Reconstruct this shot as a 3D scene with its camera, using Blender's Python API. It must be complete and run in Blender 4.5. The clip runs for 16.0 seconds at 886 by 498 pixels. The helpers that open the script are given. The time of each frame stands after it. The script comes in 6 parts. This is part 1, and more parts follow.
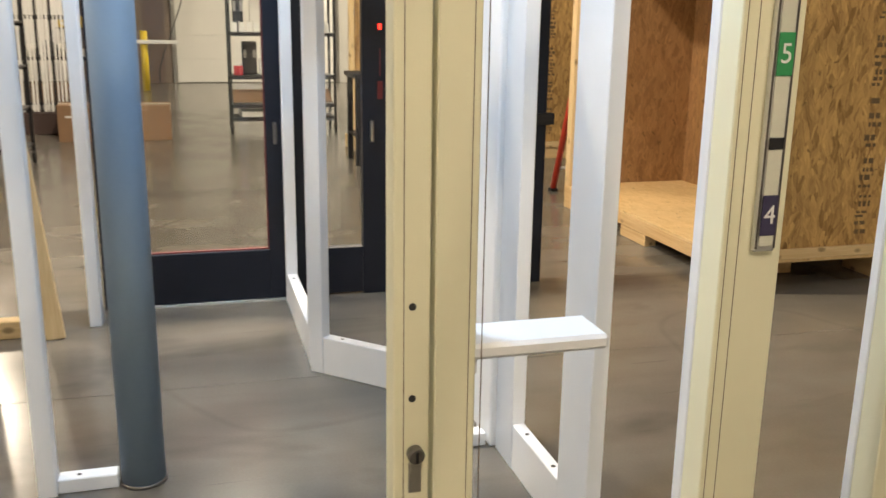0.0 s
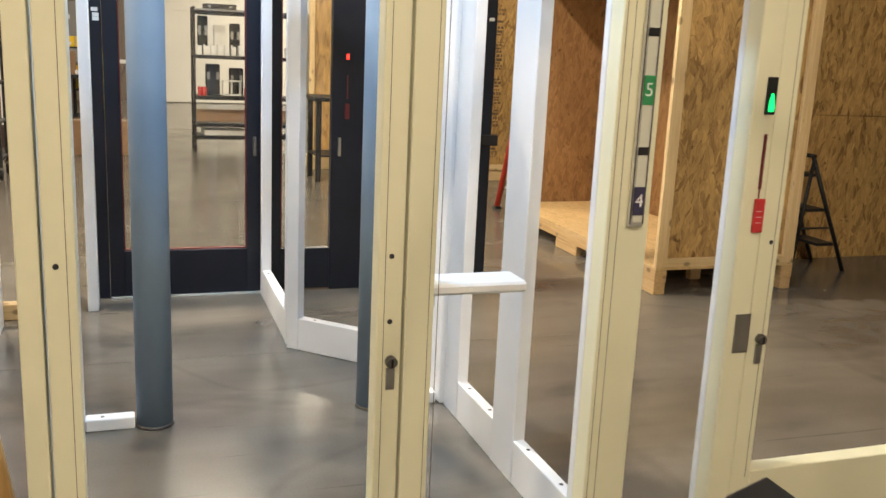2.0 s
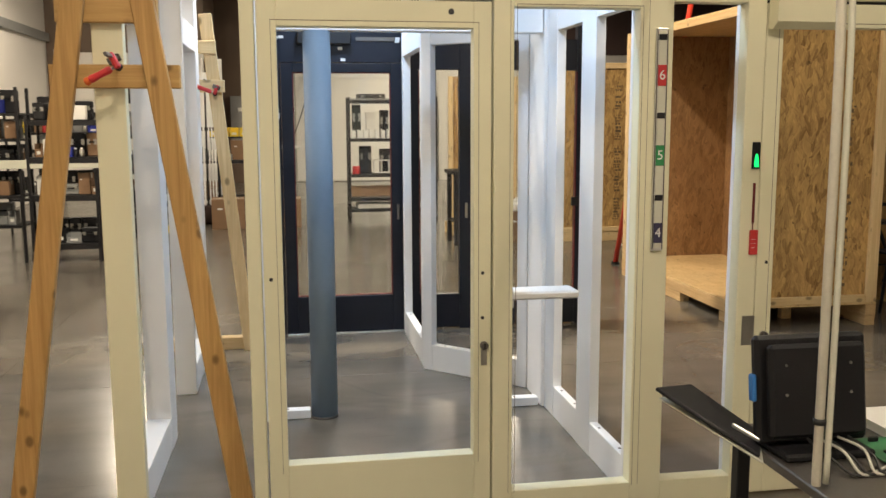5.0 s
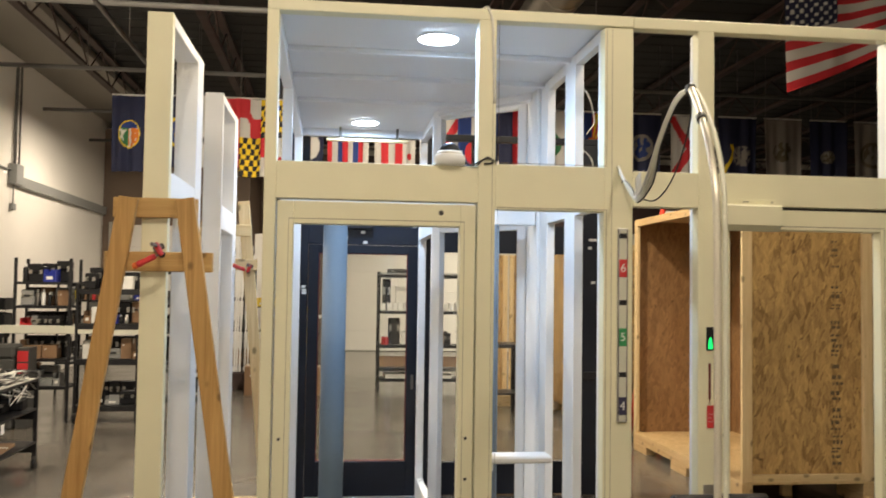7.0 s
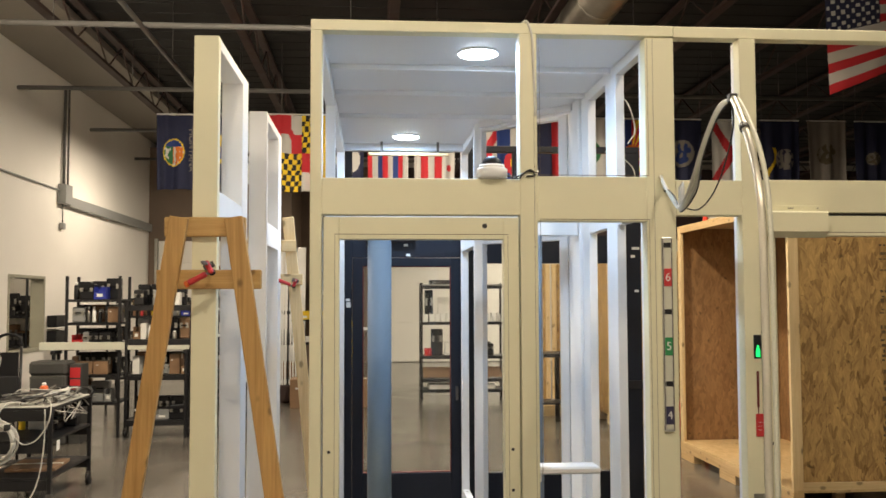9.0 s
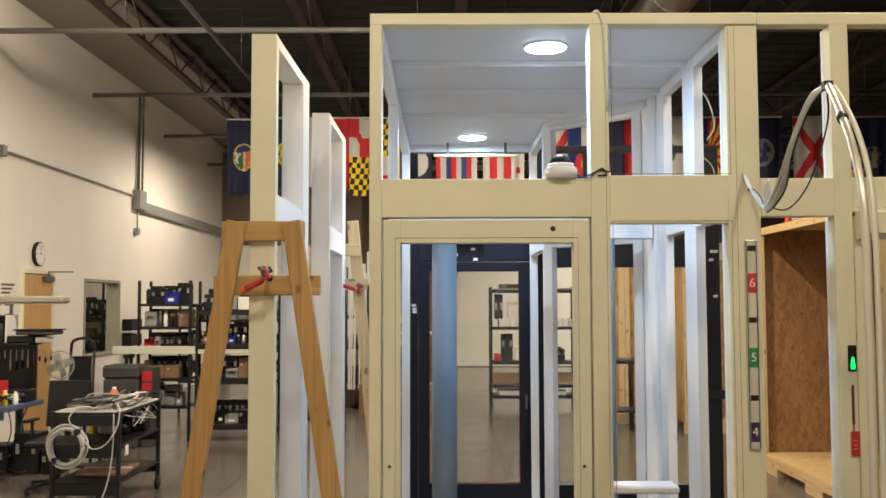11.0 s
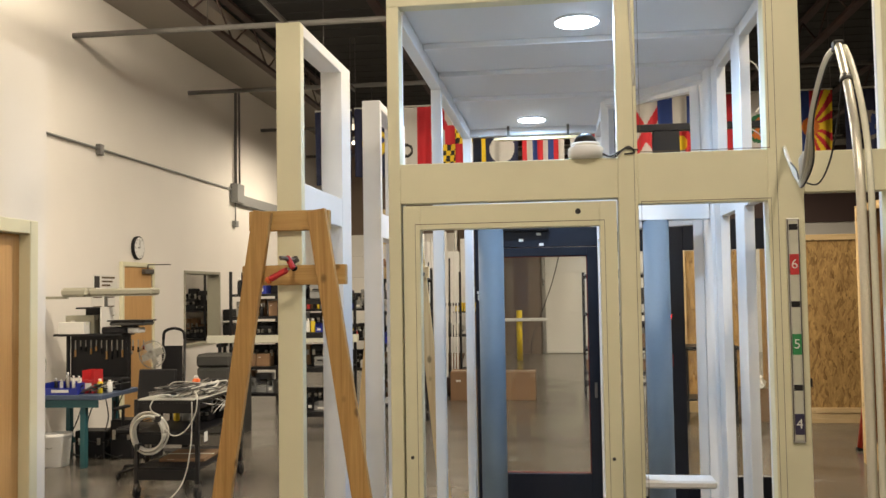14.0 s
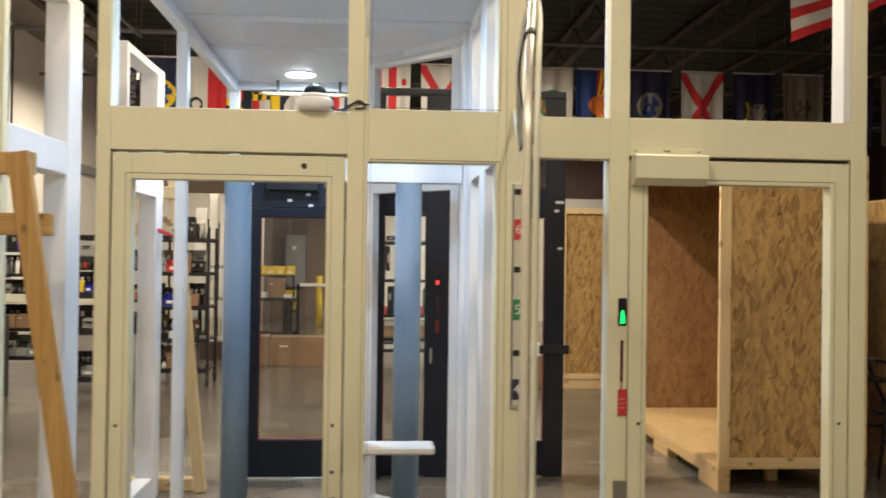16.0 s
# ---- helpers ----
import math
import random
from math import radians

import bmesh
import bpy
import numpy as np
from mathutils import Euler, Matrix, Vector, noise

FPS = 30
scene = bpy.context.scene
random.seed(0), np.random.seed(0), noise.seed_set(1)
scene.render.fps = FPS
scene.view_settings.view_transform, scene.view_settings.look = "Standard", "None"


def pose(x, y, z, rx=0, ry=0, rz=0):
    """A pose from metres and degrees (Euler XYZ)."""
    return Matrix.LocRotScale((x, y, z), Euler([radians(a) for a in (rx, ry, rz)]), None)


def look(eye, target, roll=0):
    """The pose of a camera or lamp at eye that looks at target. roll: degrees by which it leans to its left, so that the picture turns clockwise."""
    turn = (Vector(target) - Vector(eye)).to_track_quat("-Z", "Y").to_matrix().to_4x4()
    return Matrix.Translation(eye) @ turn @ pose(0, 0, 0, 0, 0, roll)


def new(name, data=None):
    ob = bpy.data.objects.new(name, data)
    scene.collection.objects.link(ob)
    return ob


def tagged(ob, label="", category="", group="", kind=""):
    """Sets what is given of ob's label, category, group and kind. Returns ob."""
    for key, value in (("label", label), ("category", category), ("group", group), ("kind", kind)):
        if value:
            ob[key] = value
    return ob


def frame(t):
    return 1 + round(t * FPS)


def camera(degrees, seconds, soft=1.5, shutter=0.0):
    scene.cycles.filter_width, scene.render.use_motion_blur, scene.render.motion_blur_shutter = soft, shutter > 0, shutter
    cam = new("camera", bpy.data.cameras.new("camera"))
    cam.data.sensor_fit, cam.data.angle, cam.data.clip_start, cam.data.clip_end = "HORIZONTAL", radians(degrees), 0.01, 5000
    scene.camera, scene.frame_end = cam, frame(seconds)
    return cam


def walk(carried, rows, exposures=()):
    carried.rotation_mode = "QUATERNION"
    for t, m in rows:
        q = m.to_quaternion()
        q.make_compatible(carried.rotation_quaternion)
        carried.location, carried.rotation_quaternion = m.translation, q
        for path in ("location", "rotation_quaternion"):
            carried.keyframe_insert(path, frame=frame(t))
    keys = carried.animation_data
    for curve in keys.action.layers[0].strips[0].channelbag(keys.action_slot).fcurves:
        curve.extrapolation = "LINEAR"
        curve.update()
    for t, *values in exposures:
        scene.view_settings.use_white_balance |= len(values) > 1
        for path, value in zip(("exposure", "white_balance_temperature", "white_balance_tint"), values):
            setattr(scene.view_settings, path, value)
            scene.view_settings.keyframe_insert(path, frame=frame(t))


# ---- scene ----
cam = camera(52.1, 16.0, shutter=0.4)
METRES, EYE, TILT, LEAN, TURN = 4.0, 1.585, 0.0, 0.0, -15.7
ROWS = [
    (0.0, 0.0, 0.0, 0.0, 0.2, -14.26, -0.8),
    (0.5, -0.001, -0.054, 0.0075, 2.39, -13.16, -0.51),
    (1.0, -0.0221, -0.0958, 0.0067, 0.09, -13.99, -0.82),
    (1.5, -0.0324, -0.1409, 0.0111, -1.44, -13.04, -1.43),
    (2.0, -0.0155, -0.1973, 0.0084, -2.87, -12.5, -2.56),
    (2.5, -0.0061, -0.2509, 0.0161, 2.38, -10.92, -0.65),
    (3.0, -0.0058, -0.3046, 0.0164, 2.93, -10.69, 2.22),
    (3.5, -0.0001, -0.3639, 0.02, 2.49, -9.72, 0.34),
    (6.0, 0.0807, -0.5794, 0.0275, 9.07, -4.26, -0.04),
    (6.5, 0.1017, -0.6135, 0.0333, 9.98, -0.06, -0.57),
    (7.0, 0.1173, -0.6381, 0.0379, 8.67, 2.6, -0.82),
    (7.5, 0.1232, -0.6476, 0.0413, 5.83, 4.26, -0.97),
    (8.0, 0.121, -0.6512, 0.0411, 5.43, 3.74, -0.49),
    (8.5, 0.1176, -0.6553, 0.0411, 8.04, 3.47, 0.13),
    (9.0, 0.1143, -0.6499, 0.0413, 11.25, 3.2, 0.19),
    (9.5, 0.1079, -0.6432, 0.0424, 12.28, 3.53, -1.15),
    (12.0, 0.1512, -0.5563, 0.046, 20.41, 3.23, 1.23),
    (12.5, 0.1868, -0.5419, 0.0449, 23.09, 2.25, 0.43),
    (13.0, 0.2012, -0.5427, 0.0446, 22.21, 3.22, 0.79),
    (13.5, 0.1966, -0.5412, 0.0452, 22.43, 2.86, 0.88),
    (14.0, 0.1967, -0.5371, 0.045, 23.0, 2.67, 0.91),
    (14.5, 0.2035, -0.5331, 0.0446, 22.76, 2.5, 0.7),
    (15.0, 0.2223, -0.5287, 0.0431, 20.73, 1.32, 0.25),
    (15.5, 0.2436, -0.513, 0.0403, 14.94, -0.43, 1.43),
    (16.0, 0.2737, -0.4623, 0.0372, 11.46, 0.56, -0.75),
]
walk(cam, [(t, pose(0, 0, EYE, TILT, LEAN, TURN) @ pose(METRES * x, METRES * y, METRES * z, 90 + pitch, roll, yaw)) for t, x, y, z, yaw, pitch, roll in ROWS],
     exposures=[(0.0, 0.30), (2.0, 0.38), (3.5, 0.22), (6.0, 0.0), (9.0, -0.04), (12.0, -0.2), (14.5, -0.2), (16.0, -0.03)])

# ---- world and lights ----
world = bpy.data.worlds.new("world")
scene.world = world
world.use_nodes = True
world.node_tree.nodes["Background"].inputs[0].default_value = (0.9, 0.93, 1.0, 1)
world.node_tree.nodes["Background"].inputs[1].default_value = 0.02


def lamp(name, at, target, size, power, colour, shape="RECTANGLE", size_y=None):
    data = bpy.data.lights.new(name, "AREA")
    data.shape, data.size, data.energy, data.color = shape, size, power, colour
    if size_y:
        data.size_y = size_y
    ob = new(name, data)
    ob.matrix_world = look(at, target)
    return ob


WARM = (1.0, 0.85, 0.65)
COOL = (0.49, 0.71, 1.0)
# Unseen lamps added to light the hall, most of them at invented places.
HALL_LAMPS = [(-0.6, -1.9, 5.2, 240), (1.9, -2.6, 5.2, 210), (0.3, 5.3, 5.56, 900), (2.3, 1.6, 5.2, 190), (-3.3, 14.6, 5.05, 420), (-3.7, 5.3, 5.76, 520)]
REAR_LAMPS = [(0.6, 9.3, 4.9, 115), (4.2, 19.0, 4.95, 520)]
for lx, ly, lz, watts in HALL_LAMPS:
    bulb = bpy.data.lights.new("hall_lamp", "POINT")
    bulb.energy, bulb.color, bulb.shadow_soft_size = watts, WARM, 0.12
    new("hall_lamp", bulb).location = (lx, ly, lz - 0.36)
for lx, ly, lz, watts in REAR_LAMPS:
    lamp("hall_lamp", (lx, ly, lz - 0.14), (lx, ly + 0.001, 0), 1.2, watts, WARM, "RECTANGLE", 0.6)
CAB_LAMPS = ((0.285, 2.01), (0.0, 4.45))
for lx, ly in CAB_LAMPS:
    lamp("cab_lamp", (lx, ly, 3.015), (lx, ly + 0.001, 0), 0.17, 27, COOL, "DISK")

# ---- materials ----


def nodes_of(name):
    m = bpy.data.materials.new(name)
    m.use_nodes = True
    nt = m.node_tree
    return m, nt, nt.nodes["Principled BSDF"]


def mapping(nt, scale, rot=(0, 0, 0), space="Object"):
    c = nt.nodes.new("ShaderNodeTexCoord")
    mp = nt.nodes.new("ShaderNodeMapping")
    mp.inputs["Scale"].default_value = scale
    mp.inputs["Rotation"].default_value = rot
    nt.links.new(c.outputs[space], mp.inputs["Vector"])
    return mp.outputs[0]


def noise_tex(nt, vec, scale, detail=4.0, rough=0.6, distort=0.0):
    n = nt.nodes.new("ShaderNodeTexNoise")
    n.inputs["Scale"].default_value, n.inputs["Detail"].default_value = scale, detail
    n.inputs["Roughness"].default_value, n.inputs["Distortion"].default_value = rough, distort
    nt.links.new(vec, n.inputs["Vector"])
    return n.outputs["Fac"]


def ramp(nt, fac, stops):
    r = nt.nodes.new("ShaderNodeValToRGB")
    while len(r.color_ramp.elements) < len(stops):
        r.color_ramp.elements.new(0.5)
    for e, (p, c) in zip(r.color_ramp.elements, stops):
        e.position, e.color = p, (*c, 1) if len(c) == 3 else c
    nt.links.new(fac, r.inputs[0])
    return r.outputs[0]


def mix(nt, fac, a, b, blend="MIX"):
    x = nt.nodes.new("ShaderNodeMix")
    x.data_type, x.blend_type = "RGBA", blend
    for s, v in ((x.inputs[0], fac), (x.inputs[6], a), (x.inputs[7], b)):
        if isinstance(v, (int, float)):
            s.default_value = v
        elif isinstance(v, tuple):
            s.default_value = (*v, 1)
        else:
            nt.links.new(v, s)
    return x.outputs[2]


def bump(nt, bsdf, height, strength, distance=0.002):
    b = nt.nodes.new("ShaderNodeBump")
    b.inputs["Strength"].default_value, b.inputs["Distance"].default_value = strength, distance
    nt.links.new(height, b.inputs["Height"])
    nt.links.new(b.outputs[0], bsdf.inputs["Normal"])


def grey(v):
    return (v, v, v)


def coated(name, colour, rough=0.4, metal=0.0, var=0.12, scale=3.0, fine=90.0, bumpy=0.08, spec=0.5):
    """Painted, coated or plain surface with slow and fine variation."""
    m, nt, p = nodes_of(name)
    vec = mapping(nt, (1, 1, 1))
    slow, quick = noise_tex(nt, vec, scale, 3), noise_tex(nt, vec, fine, 3)
    dark = tuple(c * (1 - var) for c in colour)
    lite = tuple(min(1, c * (1 + var * 0.5)) for c in colour)
    col = ramp(nt, slow, [(0.3, dark), (0.7, lite)])
    col = mix(nt, 0.25, col, ramp(nt, quick, [(0.35, dark), (0.65, lite)]))
    nt.links.new(col, p.inputs["Base Color"])
    nt.links.new(ramp(nt, slow, [(0.3, grey(max(0.02, rough - 0.06))), (0.7, grey(rough + 0.08))]), p.inputs["Roughness"])
    p.inputs["Metallic"].default_value = metal
    p.inputs["Specular IOR Level"].default_value = spec
    if bumpy:
        bump(nt, p, quick, bumpy, 0.001)
    return m


def glow(name, colour, strength):
    m, nt, p = nodes_of(name)
    p.inputs["Base Color"].default_value = (*colour, 1)
    p.inputs["Emission Color"].default_value = (*colour, 1)
    p.inputs["Emission Strength"].default_value = strength
    return m


def wood(name, light, dark, axis=2, scale=1.0, knots=1.0):
    """Sawn softwood with grain along one axis, knots and dirt."""
    m, nt, p = nodes_of(name)
    s = [58.0 * scale] * 3
    s[axis] = 2.2 * scale
    info = nt.nodes.new("ShaderNodeObjectInfo")
    add = nt.nodes.new("ShaderNodeVectorMath")
    add.operation = "ADD"
    comb = nt.nodes.new("ShaderNodeCombineXYZ")
    for i in range(3):
        mul = nt.nodes.new("ShaderNodeMath")
        mul.operation = "MULTIPLY"
        mul.inputs[1].default_value = 7.3 + 3 * i
        nt.links.new(info.outputs["Random"], mul.inputs[0])
        nt.links.new(mul.outputs[0], comb.inputs[i])
    nt.links.new(mapping(nt, tuple(s)), add.inputs[0])
    nt.links.new(comb.outputs[0], add.inputs[1])
    vec = add.outputs[0]
    grain = noise_tex(nt, vec, 1.0, 6, 0.62, 0.9)
    col = ramp(nt, grain, [(0.28, dark), (0.5, tuple((a + b) / 2 for a, b in zip(light, dark))), (0.7, light)])
    ks = [10.0] * 3
    ks[axis] = 6.0 * knots if knots else 6.0
    vor = nt.nodes.new("ShaderNodeTexVoronoi")
    vor.inputs["Scale"].default_value = 1.0
    nt.links.new(mapping(nt, tuple(ks)), vor.inputs["Vector"])
    knot = ramp(nt, vor.outputs["Distance"], [(0.11, grey(0.9)), (0.21, grey(0.0))])
    col = mix(nt, knot, col, tuple(c * 0.45 for c in dark)) if knots else col
    nt.links.new(col, p.inputs["Base Color"])
    p.inputs["Roughness"].default_value = 0.62
    bump(nt, p, grain, 0.25, 0.001)
    return m


def strand_board(name, light, dark, plane="xz"):
    """Oriented strand board: overlapping flakes, each with its own tone and its own direction of grain."""
    m, nt, p = nodes_of(name)
    axis = {"xz": (0, 1, 0), "yz": (1, 0, 0), "xy": (0, 0, 1)}[plane]
    cells = {"xz": (25, 8, 7.5), "yz": (8, 25, 7.5), "xy": (25, 8, 8)}[plane]
    grain = {"xz": (70, 8, 6), "yz": (8, 70, 6), "xy": (70, 7, 8)}[plane]
    coord = nt.nodes.new("ShaderNodeTexCoord").outputs["Object"]
    warp = nt.nodes.new("ShaderNodeTexNoise")
    warp.inputs["Scale"].default_value = 14.0
    nt.links.new(coord, warp.inputs["Vector"])
    shift = nt.nodes.new("ShaderNodeVectorMath")
    shift.operation = "MULTIPLY_ADD"
    shift.inputs[1].default_value = (0.03, 0.03, 0.03)
    nt.links.new(warp.outputs["Color"], shift.inputs[0])
    nt.links.new(coord, shift.inputs[2])
    col, height = None, None
    middle = tuple(0.5 * a + 0.5 * b for a, b in zip(light, dark))
    for i, lean in enumerate((0.0, 0.3, -0.28)):
        turned = nt.nodes.new("ShaderNodeMapping")
        turned.inputs["Rotation"].default_value = tuple(lean * k for k in axis)
        turned.inputs["Location"].default_value = (i * 3.1, i * 1.7, i * 2.3)
        nt.links.new(shift.outputs[0], turned.inputs["Vector"])
        sized = nt.nodes.new("ShaderNodeMapping")
        sized.inputs["Scale"].default_value = tuple(v * (1 + 0.16 * i) for v in cells)
        nt.links.new(turned.outputs[0], sized.inputs["Vector"])
        flake = nt.nodes.new("ShaderNodeTexVoronoi")
        flake.inputs["Scale"].default_value = 1.0
        nt.links.new(sized.outputs[0], flake.inputs["Vector"])
        sep = nt.nodes.new("ShaderNodeSeparateColor")
        nt.links.new(flake.outputs["Color"], sep.inputs[0])
        angle = nt.nodes.new("ShaderNodeMath")
        angle.operation = "MULTIPLY_ADD"
        angle.inputs[1].default_value, angle.inputs[2].default_value = 1.0, -0.5
        nt.links.new(sep.outputs[2], angle.inputs[0])
        spin = nt.nodes.new("ShaderNodeVectorRotate")
        spin.inputs["Axis"].default_value = axis
        nt.links.new(turned.outputs[0], spin.inputs["Vector"])
        nt.links.new(angle.outputs[0], spin.inputs["Angle"])
        fine = nt.nodes.new("ShaderNodeMapping")
        fine.inputs["Scale"].default_value = grain
        nt.links.new(spin.outputs[0], fine.inputs["Vector"])
        streak = noise_tex(nt, fine.outputs[0], 1.0, 3, 0.55, 0.3)
        tone = ramp(nt, sep.outputs[0], [(0.08, dark), (0.35, middle), (0.92, light)])
        tone = mix(nt, 0.45, tone, ramp(nt, streak, [(0.34, dark), (0.66, light)]))
        if col is None:
            col, height = tone, streak
        else:
            mask = ramp(nt, sep.outputs[1], [(0.56, grey(0.0)), (0.64, grey(1.0))])
            col, height = mix(nt, mask, col, tone), mix(nt, mask, height, streak)
    knot = noise_tex(nt, coord, 17.0, 3, 0.6, 0.6)
    col = mix(nt, ramp(nt, knot, [(0.65, grey(0.0)), (0.71, grey(0.7))]), col, tuple(c * 0.35 for c in dark))
    stain = noise_tex(nt, mapping(nt, (1, 1, 1)), 2.2, 4)
    col = mix(nt, 0.5, col, ramp(nt, stain, [(0.3, grey(0.72)), (0.7, grey(1.0))]), "MULTIPLY")
    nt.links.new(col, p.inputs["Base Color"])
    p.inputs["Roughness"].default_value = 0.6
    bump(nt, p, height, 0.3, 0.0015)
    return m


def concrete(name):
    m, nt, p = nodes_of(name)
    vec = mapping(nt, (1, 1, 1), space="Object")
    big, mid, fine = noise_tex(nt, vec, 0.5, 3, 0.5, 0.1), noise_tex(nt, vec, 1.7, 4, 0.5, 0.1), noise_tex(nt, vec, 90, 3)
    col = ramp(nt, big, [(0.25, (0.125, 0.110, 0.091)), (0.75, (0.18, 0.16, 0.133))])
    col = mix(nt, 0.5, col, ramp(nt, mid, [(0.2, (0.095, 0.085, 0.072)), (0.8, (0.205, 0.184, 0.154))]))
    col = mix(nt, 0.08, col, ramp(nt, fine, [(0.3, grey(0.06)), (0.7, grey(0.22))]))
    sweep = noise_tex(nt, mapping(nt, (0.4, 2.2, 1), (0, 0, 0.5)), 1.2, 3, 0.5, 0.1)
    col = mix(nt, ramp(nt, sweep, [(0.40, grey(0.0)), (0.78, grey(0.5))]), col, (0.075, 0.067, 0.057))
    scratch = noise_tex(nt, mapping(nt, (1.2, 34, 1), (0, 0, -0.45)), 1.0, 3, 0.5, 0.2)
    col = mix(nt, ramp(nt, scratch, [(0.68, grey(0.0)), (0.74, grey(0.45))]), col, (0.05, 0.045, 0.04))
    trail = noise_tex(nt, mapping(nt, (1, 1, 1), (0, 0, 0.8)), 0.42, 1.5, 0.4, 0.3)
    col = mix(nt, ramp(nt, trail, [(0.490, grey(0.0)), (0.4945, grey(0.15)), (0.4985, grey(0.15)), (0.503, grey(0.0))]), col, (0.045, 0.04, 0.036))
    smudge = noise_tex(nt, mapping(nt, (1.0, 1.9, 1), (0, 0, -0.7)), 0.9, 3, 0.55, 0.6)
    col = mix(nt, ramp(nt, smudge, [(0.56, grey(0.0)), (0.74, grey(0.55))]), col, (0.05, 0.045, 0.04))
    nt.links.new(col, p.inputs["Base Color"])
    nt.links.new(ramp(nt, mid, [(0.15, grey(0.15)), (0.85, grey(0.28))]), p.inputs["Roughness"])
    p.inputs["Specular IOR Level"].default_value = 0.55
    return m


CREAM = coated("cream_powder_coat", (0.77, 0.745, 0.545), 0.42, var=0.05, fine=300, bumpy=0.05)
WHITE = coated("white_powder_coat", (0.80, 0.815, 0.835), 0.4, var=0.05, fine=300, bumpy=0.05)
PANEL = coated("white_ceiling_sheet", (0.76, 0.78, 0.82), 0.34, var=0.02, fine=200, bumpy=0.02)
NAVY = coated("dark_navy_coat", (0.008, 0.011, 0.020), 0.4, var=0.3, fine=200, spec=0.3)
BLACK = coated("black_metal", (0.012, 0.012, 0.014), 0.45, var=0.35, spec=0.35)
BLACK_PLASTIC = coated("black_plastic", (0.009, 0.009, 0.011), 0.5, var=0.3, fine=400, bumpy=0.2, spec=0.28)
COLUMN_BLUE = coated("blue_grey_paint", (0.17, 0.235, 0.315), 0.6, var=0.07, spec=0.3)
BRIGHT_TUBE = coated("dull_zinc_tube", (0.70, 0.67, 0.58), 0.36, metal=0.55, var=0.12)
STEEL = coated("brushed_steel", (0.42, 0.41, 0.38), 0.32, metal=1.0, var=0.15)
DARK_STEEL = coated("dark_steel", (0.16, 0.15, 0.14), 0.4, metal=0.8, var=0.2)
ALU = coated("aluminium", (0.62, 0.62, 0.60), 0.36, metal=0.85, var=0.1)
DUCT_STEEL = coated("spiral_duct_steel", (0.34, 0.32, 0.28), 0.34, metal=1.0, var=0.2)
RED = coated("red_plastic", (0.55, 0.03, 0.035), 0.4, var=0.15)
ORANGE_RED = coated("orange_red_fibreglass", (0.72, 0.06, 0.03), 0.4, var=0.12)
RED_SEAL = coated("red_seal", (0.13, 0.008, 0.010), 0.5, var=0.2)
GREEN = coated("green_plate", (0.03, 0.27, 0.09), 0.45, var=0.1)
DARK_PLATE = coated("indigo_plate", (0.035, 0.03, 0.08), 0.45, var=0.2)
WHITE_INK = coated("white_ink", (0.8, 0.8, 0.78), 0.6, var=0.05)
DARK_INK = coated("dark_ink", (0.03, 0.025, 0.025), 0.7, var=0.2)
FADED_INK = coated("faded_ink", (0.13, 0.09, 0.05), 0.8, var=0.4)
STRIP = coated("pale_strip", (0.62, 0.62, 0.52), 0.4, var=0.06)
PAPER = coated("paper", (0.75, 0.74, 0.70), 0.8, var=0.08)
WALL_PAINT = coated("off_white_wall_paint", (0.83, 0.80, 0.75), 0.7, var=0.05, scale=0.6, fine=120, bumpy=0.15)
FAR_WALL = coated("grey_block_wall", (0.52, 0.50, 0.46), 0.75, var=0.12, scale=0.5)
BROWN_WALL = coated("brown_steel_wall", (0.17, 0.12, 0.085), 0.6, var=0.2, scale=0.8)
DARK_WALL = coated("dark_maroon_wall", (0.055, 0.032, 0.028), 0.7, var=0.3, scale=0.8)
EAVES = coated("dim_beige_board", (0.30, 0.275, 0.24), 0.75, var=0.1, scale=0.8)
DECK = coated("dark_roof_deck", (0.015, 0.0145, 0.0145), 0.8, var=0.3, scale=0.7)
JOIST = coated("red_oxide_steel", (0.045, 0.024, 0.020), 0.65, var=0.3)
PIPE = coated("galvanised_pipe", (0.14, 0.136, 0.13), 0.5, metal=0.3, var=0.2)
DUCT_GREY = coated("grey_enclosure_paint", (0.27, 0.275, 0.27), 0.5, var=0.12)
GARAGE = coated("white_steel_door", (0.78, 0.76, 0.71), 0.5, var=0.08, scale=1)
YELLOW = coated("yellow_paint", (0.75, 0.55, 0.02), 0.45, var=0.1)
CARD = coated("cardboard", (0.25, 0.15, 0.082), 0.8, var=0.15, fine=50)
LID_WOOD = wood("oak_door_veneer", (0.60, 0.36, 0.14), (0.48, 0.27, 0.095), 2, 0.7, 0)
FIR = wood("fir_stud", (0.53, 0.325, 0.115), (0.33, 0.175, 0.050), 2, 0.8, 1.1)
FIR_X = wood("fir_board", (0.55, 0.35, 0.13), (0.40, 0.23, 0.072), 0, 0.8, 1.1)
PINE = wood("pine_stud", (0.70, 0.54, 0.30), (0.55, 0.385, 0.185), 2)
PINE_X = wood("pine_rail", (0.70, 0.54, 0.30), (0.55, 0.385, 0.185), 0)
PINE_Y = wood("pine_skid", (0.62, 0.44, 0.225), (0.46, 0.29, 0.125), 1)
OSB_XZ = strand_board("strand_board_front", (0.60, 0.385, 0.140), (0.170, 0.086, 0.024), "xz")
OSB_YZ = strand_board("strand_board_side", (0.60, 0.385, 0.140), (0.170, 0.086, 0.024), "yz")
# Strand board again, darkened so its colour deepens the shade inside the open crate.
OSB_SHADED = strand_board("strand_board_shaded_face", (0.37, 0.205, 0.082), (0.19, 0.097, 0.036), "xz")
